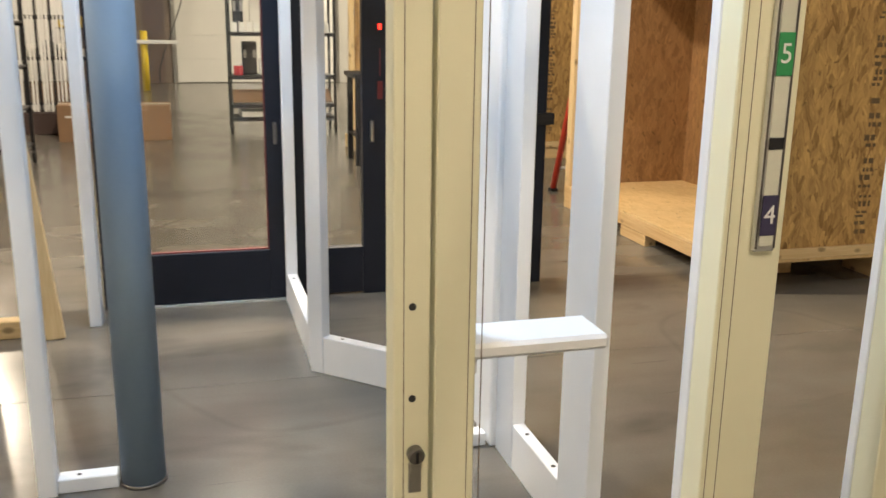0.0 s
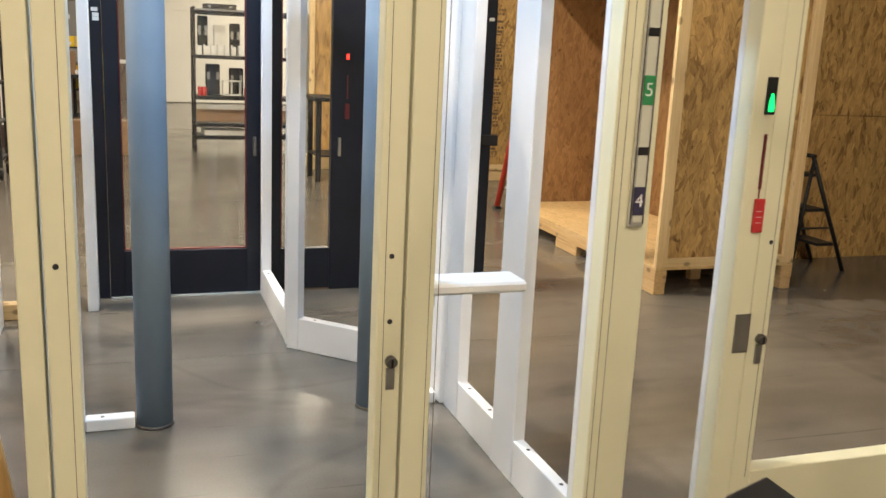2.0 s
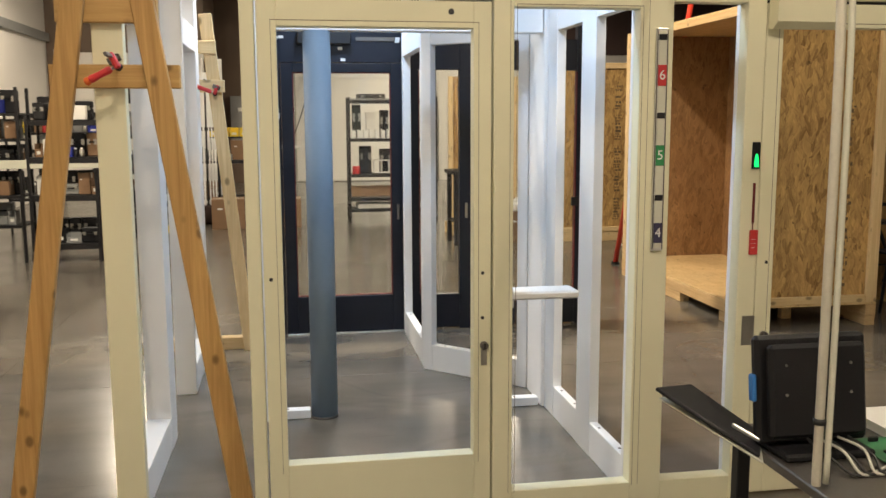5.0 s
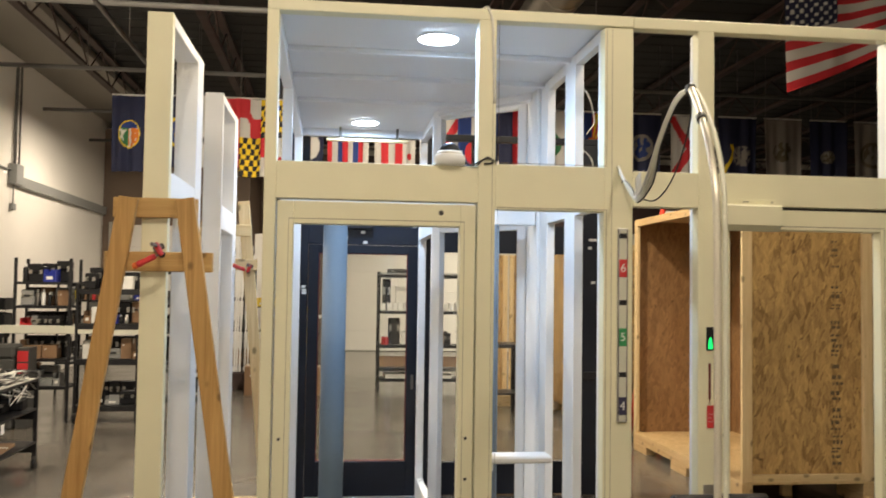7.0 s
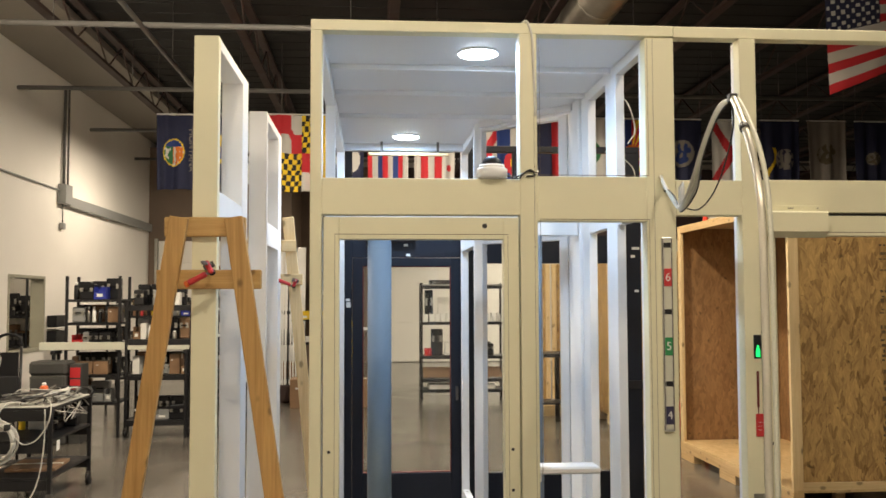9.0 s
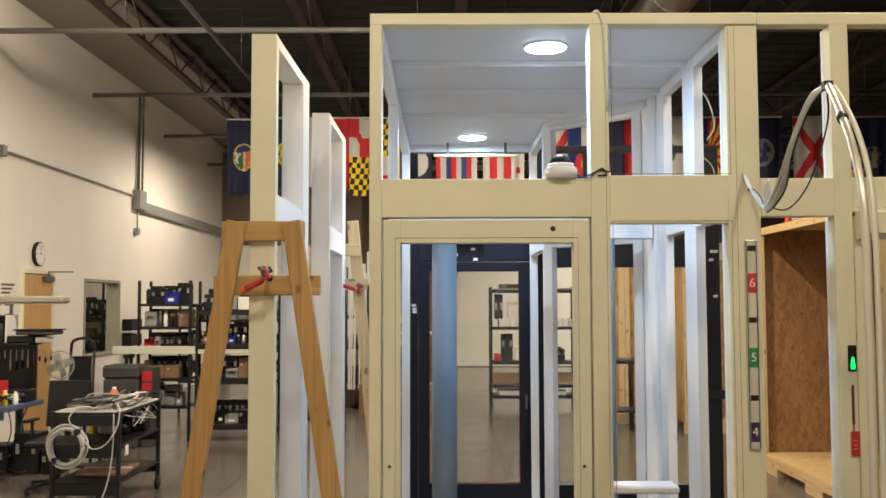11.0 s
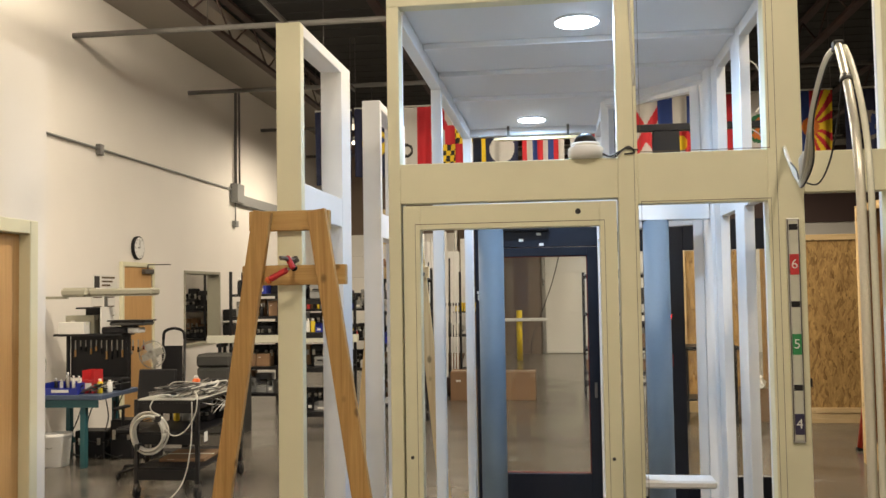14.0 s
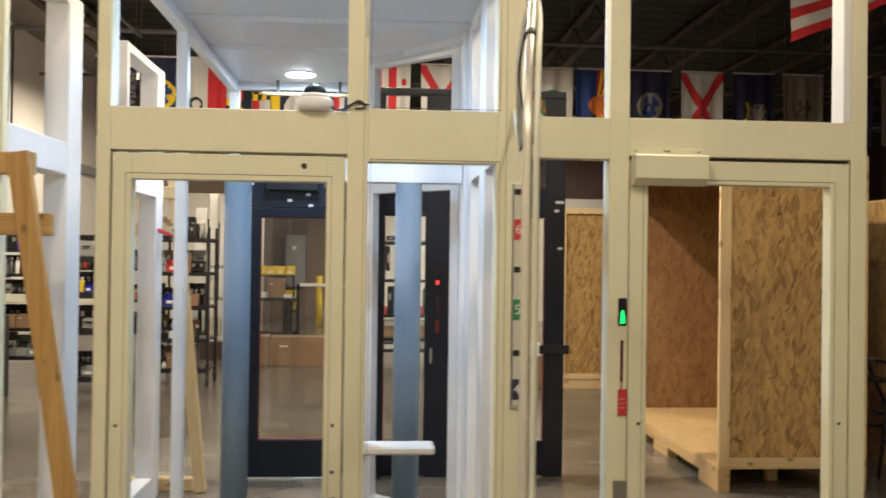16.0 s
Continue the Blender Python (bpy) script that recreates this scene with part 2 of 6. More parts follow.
OSB_SHADED_SIDE = strand_board("strand_board_shaded_side", (0.37, 0.205, 0.082), (0.19, 0.097, 0.036), "yz")
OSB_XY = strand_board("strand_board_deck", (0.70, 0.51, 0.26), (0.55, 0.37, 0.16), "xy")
FLOOR = concrete("sealed_concrete")
JOINT = coated("joint_filler", (0.06, 0.055, 0.05), 0.8)
BLUE = coated("blue_plastic", (0.015, 0.03, 0.30), 0.4, var=0.15)
BLUE_TAB = coated("light_blue_latch", (0.03, 0.17, 0.50), 0.4, var=0.1)
ORANGE = coated("orange_plastic", (0.70, 0.13, 0.02), 0.4, var=0.15)
TEAL = coated("teal_bench_paint", (0.02, 0.10, 0.12), 0.45, var=0.15)
SLATE_TOP = coated("blue_grey_bench_top", (0.07, 0.10, 0.17), 0.5, var=0.2)
CABLE = coated("light_grey_cable", (0.58, 0.57, 0.52), 0.5, var=0.08)
CABLE_DARK = coated("black_cable", (0.02, 0.02, 0.02), 0.5, var=0.2)
GREEN_BOARD = coated("circuit_board", (0.03, 0.16, 0.07), 0.4, var=0.4, scale=40)
LAMP_GLOW = glow("lamp_disc", (0.75, 0.88, 1.0), 20)
HALL_GLOW = glow("hall_lamp_lens", WARM, 1.5)
OLIVE = coated("olive_grey_enamel", (0.33, 0.32, 0.25), 0.45, var=0.08)
FAN_GREY = coated("aged_grey_plastic", (0.42, 0.41, 0.37), 0.5, var=0.1)
DARK_GREY = coated("dark_grey_plastic", (0.055, 0.055, 0.052), 0.55, var=0.2)
GLASS, _gt, _gp = nodes_of("clear_glass")
_gp.inputs["Transmission Weight"].default_value, _gp.inputs["Roughness"].default_value, _gp.inputs["IOR"].default_value = 1.0, 0.0, 1.45
_gp.inputs["Base Color"].default_value = (0.93, 0.96, 0.95, 1)
LED_GREEN = glow("green_light", (0.005, 0.75, 0.13), 1.9)
LED_RED = glow("red_light", (1.0, 0.02, 0.01), 5.0)

# ---- building helpers ----
LOCAL = {}


def thing(name, label, category, at=(0, 0, 0), rz=0, group="", kind="", local=False):
    ob = new(name)
    ob.empty_display_size = 0.1
    ob.matrix_world = pose(*at, 0, 0, rz)
    LOCAL[ob.name] = (Matrix.Identity(4) if local else ob.matrix_world.inverted())
    return tagged(ob, label, category, group, kind)


def part(name, bm, material, parent, label=""):
    """Links a bmesh, given in the thing's frame, as one mesh under a thing or a part."""
    root = parent
    while root.parent:
        root = root.parent
    bm.transform(LOCAL[root.name])
    me = bpy.data.meshes.new(name)
    bm.to_mesh(me)
    bm.free()
    me.materials.append(material)
    ob = new(name, me)
    ob.parent = parent
    return tagged(ob, label)


def setting(name, bm, material, label, category):
    me = bpy.data.meshes.new(name)
    bm.to_mesh(me)
    bm.free()
    me.materials.append(material)
    return tagged(new(name, me), label, category, "", "structure")


def add_box(bm, lo, hi, bevel=0.003, m=None):
    lo, hi = [min(a, b) for a, b in zip(lo, hi)], [max(a, b) for a, b in zip(lo, hi)]
    got = bmesh.ops.create_cube(bm, size=1.0)["verts"]
    for v in got:
        v.co = Vector([a + (c + 0.5) * (b - a) for a, b, c in zip(lo, hi, v.co)])
    bevel = min(bevel, 0.3 * min(b - a for a, b in zip(lo, hi)))
    if m is not None:
        bmesh.ops.transform(bm, matrix=m, verts=got)
    if bevel > 0:
        edges = list({e for v in got for e in v.link_edges})
        bmesh.ops.bevel(bm, geom=edges, offset=bevel, segments=1, affect="EDGES", profile=0.5)
    return bm


def box(lo, hi, bevel=0.003, m=None):
    return add_box(bmesh.new(), lo, hi, bevel, m)


def add_tube(bm, pts, r, n=12, r2=None):
    """A round tube along the points, closed at both ends."""
    pts = [Vector(p) for p in pts]
    rings = []
    side = None
    for i, p in enumerate(pts):
        d = (pts[min(i + 1, len(pts) - 1)] - pts[max(i - 1, 0)]).normalized()
        if side is None:
            side = d.orthogonal().normalized()
        side = (side - d * side.dot(d)).normalized()
        up = d.cross(side)
        rad = r if r2 is None else r + (r2 - r) * i / (len(pts) - 1)
        rings.append([bm.verts.new(p + rad * (math.cos(2 * math.pi * k / n) * side + math.sin(2 * math.pi * k / n) * up)) for k in range(n)])
    for a, b in zip(rings, rings[1:]):
        for k in range(n):
            f = bm.faces.new((a[k], a[(k + 1) % n], b[(k + 1) % n], b[k]))
            f.smooth = True
    bm.faces.new(rings[0][::-1])
    bm.faces.new(rings[-1])
    bmesh.ops.recalc_face_normals(bm, faces=bm.faces)
    return bm


def tube(pts, r, n=12, r2=None):
    return add_tube(bmesh.new(), pts, r, n, r2)


def add_lathe(bm, profile, at=(0, 0, 0), n=24, axis="z"):
    rings = []
    for r, h in profile:
        ring = []
        for k in range(n):
            a = 2 * math.pi * k / n
            c = (r * math.cos(a), r * math.sin(a), h)
            c = {"z": c, "y": (c[0], c[2], c[1]), "x": (c[2], c[0], c[1])}[axis]
            ring.append(bm.verts.new(Vector(c) + Vector(at)))
        rings.append(ring)
    for a, b in zip(rings, rings[1:]):
        for k in range(n):
            bm.faces.new((a[k], a[(k + 1) % n], b[(k + 1) % n], b[k])).smooth = True
    bm.faces.new(rings[0][::-1])
    bm.faces.new(rings[-1])
    bmesh.ops.recalc_face_normals(bm, faces=bm.faces)
    return bm


def lathe(profile, at=(0, 0, 0), n=24, axis="z"):
    return add_lathe(bmesh.new(), profile, at, n, axis)


def curve_pts(pts, steps=8):
    """A smooth run through the points."""
    p = [Vector(q) for q in pts]
    p = [2 * p[0] - p[1]] + p + [2 * p[-1] - p[-2]]
    out = []
    for i in range(1, len(p) - 2):
        for s in range(steps):
            t = s / steps
            a, b, c, d = p[i - 1:i + 3]
            out.append(0.5 * (2 * b + (c - a) * t + (2 * a - 5 * b + 4 * c - d) * t * t + (3 * b - a - 3 * c + d) * t ** 3))
    return out + [p[-2]]


def prism(outline, z0, z1):
    bm = bmesh.new()
    a = [bm.verts.new((x, y, z0)) for x, y in outline]
    b = [bm.verts.new((x, y, z1)) for x, y in outline]
    bm.faces.new(a[::-1])
    bm.faces.new(b)
    for i in range(len(a)):
        j = (i + 1) % len(a)
        bm.faces.new((a[i], a[j], b[j], b[i]))
    bmesh.ops.recalc_face_normals(bm, faces=bm.faces)
    return bm


def text_mesh(body, size, m, depth=0.0005):
    """Letters as a bmesh, from the built-in font, centred, set at the pose m."""
    cu = bpy.data.curves.new("letters", "FONT")
    cu.body, cu.size, cu.align_x, cu.align_y, cu.extrude = body, size, "CENTER", "CENTER", depth
    ob = bpy.data.objects.new("letters", cu)
    scene.collection.objects.link(ob)
    bpy.context.view_layer.update()
    me = bpy.data.meshes.new_from_object(ob.evaluated_get(bpy.context.evaluated_depsgraph_get()))
    bpy.data.objects.remove(ob)
    bm = bmesh.new()
    bm.from_mesh(me)
    bm.transform(m)
    return bm


# ---- setting: floor, walls, roof ----
WEST, EAST, NORTH, SOUTH, ROOF = -5.7, 15.0, 23.0, -6.0, 5.5
setting("ground", box((WEST - 3, SOUTH - 1, -0.30), (EAST + 1, NORTH + 1, -0.012), 0), JOINT, "dark joint filler and base under the concrete floor", "ground")
floor = thing("floor", "polished grey concrete floor slabs with scuffs and saw-cut joints", "floor", kind="structure")
XS, YS = [WEST - 2.6, -2.3, 4.3, 10.0, EAST], [SOUTH, -1.2, 3.86, 9.0, 14.0, 19.0, NORTH]
for x0, x1 in zip(XS, XS[1:]):
    for y0, y1 in zip(YS, YS[1:]):
        part("slab", box((x0 + 0.002, y0 + 0.002, -0.012), (x1 - 0.002, y1 - 0.002, 0.0), 0.001), FLOOR, floor)

WIN_W = (11.40, 12.93, 0.93, 2.16)
west = bmesh.new()
for y0, y1, z0, z1 in [(SOUTH, WIN_W[0], 0, ROOF + 0.3), (WIN_W[1], NORTH, 0, ROOF + 0.3), (WIN_W[0], WIN_W[1], 0, WIN_W[2]), (WIN_W[0], WIN_W[1], WIN_W[3], ROOF + 0.3)]:
    add_box(west, (WEST - 0.2, y0, z0), (WEST, y1, z1), 0)
setting("wall_west", west, WALL_PAINT, "tall off-white painted wall with a window and a door", "wall")
setting("wall_north", box((WEST - 0.2, NORTH, 0), (EAST, NORTH + 0.2, ROOF + 0.3), 0), FAR_WALL, "far grey block wall of the hall", "wall")
setting("wall_east", box((EAST, SOUTH, 0), (EAST + 0.2, NORTH, ROOF + 0.3), 0), DARK_WALL, "dark maroon far side wall of the hall", "wall")
setting("wall_south", box((WEST - 0.2, SOUTH - 0.2, 0), (EAST, SOUTH, ROOF + 0.3), 0), WALL_PAINT, "off-white wall behind the camera", "wall")
roof = bmesh.new()
add_box(roof, (WEST - 0.3, SOUTH - 0.3, ROOF + 0.3), (EAST + 0.3, NORTH + 0.3, ROOF + 0.45), 0)
for i in range(66):
    yy = SOUTH + 0.45 * i
    if yy < NORTH:
        add_box(roof, (WEST, yy, ROOF + 0.292), (EAST, yy + 0.22, ROOF + 0.3), 0)
setting("ceiling", roof, DECK, "dark corrugated steel roof deck", "ceiling")
setting("ceiling_edge", box((WEST, SOUTH, ROOF + 0.16), (-4.42, NORTH, ROOF + 0.288), 0.004), EAVES, "beige boarded strip of roof along the side wall", "ceiling")

# open-web roof joists, running away from the camera
def joist(x):
    t = thing("roof_joist", "dark red-brown open-web steel roof joist", "joist", (x, (SOUTH + NORTH) / 2, ROOF - 0.30), group="roof joists")
    for z in (ROOF - 0.30, ROOF + 0.2):
        part("chord", box((x - 0.06, SOUTH, z), (x + 0.06, NORTH, z + 0.05), 0.004), JOIST, t)
    n = 40
    ys = np.linspace(SOUTH + 0.2, NORTH - 0.2, n)
    for i in range(n - 1):
        z0, z1 = (ROOF - 0.27, ROOF + 0.22) if i % 2 else (ROOF + 0.22, ROOF - 0.27)
        part("web_rod", tube([(x, ys[i], z0), (x, ys[i + 1], z1)], 0.014, 6), JOIST, t)


for jx in (-4.2, -1.95, 0.0, 1.95, 3.9, 5.85, 7.8, 9.75, 11.7, 13.6):
    joist(jx)


def roof_pipe(a, b, r, mat=PIPE, label="grey galvanised pipe hung under the roof"):
    t = thing("roof_pipe", label, "pipe", a, group="roof pipes")
    part("pipe", tube([a, b], r, 10), mat, t)
    a, b = Vector(a), Vector(b)
    n = max(2, int((b - a).length / 3))
    for i in range(n):
        p = a.lerp(b, (i + 0.5) / n)
        part("hanger", tube([p, (p.x, p.y, ROOF + 0.28)], 0.006, 6), DARK_STEEL, t)


for py, pz in ((8.1, 4.985), (11.6, 5.03), (15.2, 5.05), (18.5, 5.0)):
    roof_pipe((WEST, py, pz), (EAST, py, pz), 0.035)
roof_pipe((-2.95, 4.0, 4.95), (-2.95, 11.56, 4.95), 0.03)
# spiral duct
duct = thing("spiral_duct", "large round bare-metal spiral ventilation duct under the roof", "duct", (2.2, 12, 4.6))
part("duct_run", tube([(2.1, 3.2, 4.9), (2.1, 13.0, 4.9)], 0.25, 28), DUCT_STEEL, duct)
for i in range(10):
    part("seam", tube([(2.1, 3.6 + 0.95 * i, 4.9), (2.1, 3.63 + 0.95 * i, 4.9)], 0.257, 28), DUCT_STEEL, duct)

# unseen hall lamps, added above the view and behind the flags and shaft
for lx, ly, lz, watts in HALL_LAMPS + REAR_LAMPS:
    t = thing("unseen_hall_lamp", "unseen warm white rectangular lamp added to light the hall", "lamp", (lx, ly, lz), group="hall lamps")
    part("housing", box((lx - 0.62, ly - 0.32, lz - 0.11), (lx + 0.62, ly + 0.32, lz), 0.01), ALU, t)
    part("lens", box((lx - 0.58, ly - 0.28, lz - 0.122), (lx + 0.58, ly + 0.28, lz - 0.112), 0.002), HALL_GLOW, t)
    part("hanger", tube([(lx, ly, lz), (lx, ly, ROOF + 0.29)], 0.008, 6), DARK_STEEL, t)



# Out-of-view bells added to keep lamp light off the high flags and roof.
def bell_shade(x, y, z):
    t = thing("unseen_lamp_shade", "unseen open metal bell added to cut off a hall lamp's upper light", "lamp", (x, y, z - 0.52), group="lamp shades")
    sh = bmesh.new()
    rings = [[sh.verts.new((x + r * math.cos(2 * math.pi * k / 32), y + r * math.sin(2 * math.pi * k / 32), z + dz)) for k in range(32)] for r, dz in ((0.10, -0.125), (0.26, -0.22), (0.36, -0.34), (0.42, -0.435))]
    for ra, rb in zip(rings, rings[1:]):
        for k in range(32):
            sh.faces.new((ra[k], ra[(k + 1) % 32], rb[(k + 1) % 32], rb[k]))
    part("bell", sh, ALU, t).modifiers.new("thickness", "SOLIDIFY").thickness = 0.004
    part("stem", tube([(x, y, z - 0.13), (x, y, z - 0.10)], 0.03, 10), DARK_STEEL, t)


for lx, ly, lz, watts in HALL_LAMPS[:1] + HALL_LAMPS[2:5]:
    bell_shade(lx, ly, lz)

# ---- lift enclosure: front ----
FY, FB = 1.585, 1.66
TOP = 3.066


def profile(name, lo, hi, parent, mat=CREAM, label=""):
    """A coated steel profile with slightly rounded edges."""
    return part(name, box(lo, hi, 0.003), mat, parent, label)


front = thing("front_frame", "cream powder-coated steel front frame of a lift enclosure", "lift frame", (0.3, FY, 0))
for nm, x0, x1, z0, z1 in [
        ("corner_post", -0.552, -0.498, 0, TOP - 0.052), ("middle_post", 0.432, 0.515, 0, TOP - 0.052), ("corner_post", 1.04, 1.182, 0, TOP - 0.06),
        ("top_rail", -0.552, 1.182, TOP - 0.052, TOP)]:
    profile(nm, (x0, FY, z0), (x1, FB, z1), front)
profile("cross_beam", (-0.498, FY + 0.001, 2.146), (0.432, FB, 2.318), front)
profile("cross_beam", (0.515, FY + 0.001, 2.118), (1.04, FB, 2.332), front)
profile("sill", (0.515, FY + 0.001, 0.0), (1.04, FB, 0.11), front)
# score lines: thin dark grooves beside the openings
for x, z0, z1 in [(0.527, 0.1, 2.13), (0.527, 2.335, 3.0), (0.500, 0.1, 2.9), (1.052, 0.1, 2.13), (1.052, 2.335, 3.0), (1.078, 0.1, 3.0)]:
    part("groove", box((x - 0.0008, FY - 0.0006, z0), (x + 0.0008, FY + 0.002, z1), 0), FADED_INK, front)
for x0, x1, z in [(0.527, 1.052, 2.128), (0.527, 1.052, 2.338)]:
    part("groove", box((x0, FY - 0.0006, z - 0.0012), (x1, FY + 0.002, z + 0.0012), 0), FADED_INK, front)
# white inner faces of the posts
for x0, x1 in [(-0.552, -0.498), (0.432, 0.515), (1.04, 1.182)]:
    part("inner_liner", box((x0, FB + 0.002, 0.0), (x1, FB + 0.03, TOP - 0.06), 0.003), WHITE, front, "white inner lining of the post")
part("inner_liner", box((-0.496, FB + 0.002, 2.15), (1.04, FB + 0.03, 2.316), 0.003), WHITE, front, "white inner lining of the beam")

door = thing("lift_door", "closed cream framed lift door leaf without glass", "door", (-0.03, FY, 0.0))
DX0, DX1, DZ1 = -0.490, 0.424, 2.136
part("hinge_stile", box((DX0, FY + 0.006, 0.02), (-0.415, FB, DZ1), 0.003), CREAM, door)
part("lock_stile", box((0.352, FY + 0.006, 0.02), (DX1, FB, DZ1), 0.003), CREAM, door)
part("top_rail", box((-0.415, FY + 0.006, 2.032), (0.352, FB, DZ1), 0.003), CREAM, door)
part("bottom_rail", box((-0.415, FY + 0.006, 0.02), (0.352, FB, 0.285), 0.003), CREAM, door)
for x in (-0.437, 0.372):
    part("groove", box((x - 0.0008, FY + 0.0052, 0.25), (x + 0.0008, FY + 0.008, 2.055), 0), FADED_INK, door)
part("groove", box((-0.437, FY + 0.0052, 2.054), (0.372, FY + 0.008, 2.0565), 0), FADED_INK, door)


def screw_hole(x, z, r=0.0075, y=FY + 0.006, parent=None):
    part("screw_hole", lathe([(r, -0.0012), (r * 0.9, 0.004)], (x, y, z), 14, "y"), CABLE_DARK, parent)


screw_hole(-0.462, 1.055, parent=door)
screw_hole(0.389, 1.055, parent=door)
screw_hole(0.389, 0.868, parent=door)
screw_hole(0.262, 2.095, 0.012, parent=door)


def lock(x, z, y, parent):
    body = part("lock_cylinder", lathe([(0.017, 0.0), (0.017, -0.018), (0.014, -0.022)], (x, y, z), 20, "y"), DARK_STEEL, parent, "dark steel key cylinder")
    part("key_plug", box((x - 0.003, y - 0.026, z - 0.012), (x + 0.003, y - 0.018, z + 0.012), 0.001), BLACK, body)
    part("lock_plate", box((x - 0.013, y - 0.005, z - 0.085), (x + 0.013, y + 0.002, z - 0.02), 0.002), STEEL, parent, "worn steel lock plate")


lock(0.395, 0.752, FY + 0.006, door)

shelf = thing("grab_shelf", "white rounded plate fixed to the lift frame post", "shelf", (0.66, FY, 0.95))
sb = box((0.505, FY + 0.002, 0.935), (0.803, FY + 0.135, 0.968), 0.008)
part("plate", sb, WHITE, shelf)
part("bracket", box((0.508, FY + 0.02, 0.90), (0.525, FY + 0.1, 0.935), 0.002), WHITE, shelf)

strip = thing("number_strip", "aluminium strip with coloured number plates on a cream post", "sign", (1.128, FY, 1.13))
part("channel", box((1.105, FY - 0.018, 1.128), (1.153, FY - 0.0005, 2.042), 0.003), ALU, strip)
part("face", box((1.113, FY - 0.0205, 1.14), (1.145, FY - 0.018, 2.03), 0.001), STRIP, strip)
for x in (1.1075, 1.1505):
    part("edge_line", box((x - 0.002, FY - 0.0192, 1.135), (x + 0.002, FY - 0.018, 2.035), 0), DARK_STEEL, strip)
for z in (2.005, 1.690, 1.352):
    part("slot", box((1.112, FY - 0.023, z - 0.012), (1.146, FY - 0.0205, z + 0.012), 0.001), BLACK, strip)
for num, z, mt in (("6", 1.852, RED), ("5", 1.527, GREEN), ("4", 1.205, DARK_PLATE)):
    pl = part("number_plate", box((1.111, FY - 0.0235, z - 0.042), (1.147, FY - 0.0205, z + 0.042), 0.001), mt, strip)
    part("number", text_mesh(num, 0.055, pose(1.129, FY - 0.0245, z, 90, 0, 0)), WHITE_INK, pl)

dome = thing("dome_camera", "white dome security camera with clear wrinkled cover on the beam", "camera", (0.30, FY - 0.01, 2.318))
part("housing", lathe([(0.058, -0.005), (0.074, 0.004), (0.074, 0.040), (0.066, 0.048)], (0.30, FY + 0.02, 2.322), 28), WHITE, dome)
part("dome", lathe([(0.052, 0.0), (0.050, 0.02), (0.040, 0.042), (0.022, 0.056), (0.004, 0.060)], (0.30, FY + 0.02, 2.369), 24), BLACK_PLASTIC, dome, "dark glossy dome")
part("cover", lathe([(0.062, -0.002), (0.060, 0.016), (0.050, 0.010)], (0.30, FY + 0.02, 2.369), 18), PAPER, dome, "translucent plastic wrap")
lead = curve_pts([(0.37, FY - 0.005, 2.335), (0.40, FY - 0.01, 2.322), (0.44, FY - 0.012, 2.34), (0.48, FY - 0.01, 2.36), (0.50, FY - 0.008, 2.335), (0.46, FY - 0.01, 2.33)])
part("cable", tube(lead, 0.004, 6), CABLE_DARK, dome)
part("cable", tube(curve_pts([(0.37, FY - 0.006, 2.33), (0.42, FY - 0.014, 2.318), (0.46, FY - 0.012, 2.352), (0.52, FY - 0.008, 2.345)]), 0.003, 6), CABLE_DARK, dome)

pcable = thing("post_cable", "grey cable taped up the middle post", "cable", (0.49, FY, 2.4))
part("cable", tube(curve_pts([(0.505, FY - 0.006, 2.62), (0.498, FY - 0.006, 2.85), (0.492, FY - 0.006, 3.0), (0.470, FY - 0.004, 3.07), (0.455, FY + 0.05, 3.08)]), 0.006, 8), CABLE, pcable)

# right-hand bay with the second door
bay = thing("bay_frame", "cream powder-coated frame bay with an open transom beside the lift front", "lift frame", (1.9, FY, 0))
for nm, x0, x1, z0, z1 in [("post", 1.508, 1.590, 0, TOP - 0.055), ("corner_post", 2.538, 2.606, 0, TOP - 0.055), ("top_rail", 1.1835, 2.606, TOP - 0.055, TOP - 0.001),
                           ("cross_beam", 1.1835, 1.508, 2.148, 2.318), ("cross_beam", 1.590, 2.538, 2.165, 2.322), ("sill", 1.1835, 1.508, 0.0, 0.11)]:
    profile(nm, (x0, FY + 0.001, z0), (x1, FB, z1), bay)
for x0, x1 in [(1.508, 1.590), (2.505, 2.606)]:
    part("inner_liner", box((x0, FB + 0.002, 0.0), (x1, FB + 0.03, TOP - 0.06), 0.003), WHITE, bay, "white inner lining of the post")
part("groove", box((1.5902, FY + 0.012, 0.05), (1.5943, FY + 0.02, 2.16), 0), CABLE_DARK, bay)
part("transom_liner", box((2.503, FY + 0.004, 2.324), (2.537, FB + 0.03, TOP - 0.057), 0.002), WHITE, bay)

door2 = thing("lift_door", "cream framed lift door leaf without glass, with a door operator", "door", (2.07, FY, 0))
for nm, x0, x1, z0, z1 in [("lock_stile", 1.5945, 1.672, 0.02, 2.150), ("hinge_stile", 2.452, 2.533, 0.02, 2.150), ("top_rail", 1.672, 2.452, 2.052, 2.150), ("bottom_rail", 1.672, 2.452, 0.02, 0.27)]:
    part(nm, box((x0, FY + 0.006, z0), (x1, FB, z1), 0.003), CREAM, door2)
for x in (1.652, 2.472):
    part("groove", box((x - 0.0008, FY + 0.0052, 0.25), (x + 0.0008, FY + 0.008, 2.07), 0), FADED_INK, door2)
part("groove", box((1.652, FY + 0.0052, 2.0685), (2.472, FY + 0.008, 2.0715), 0), FADED_INK, door2)
# Black strip paints the shade in the gap between door and beam.
part("shadow_gap", box((1.592, FY + 0.03, 2.151), (2.536, FY + 0.05, 2.164), 0), CABLE_DARK, bay, "dark strip standing for the shaded gap over the door")
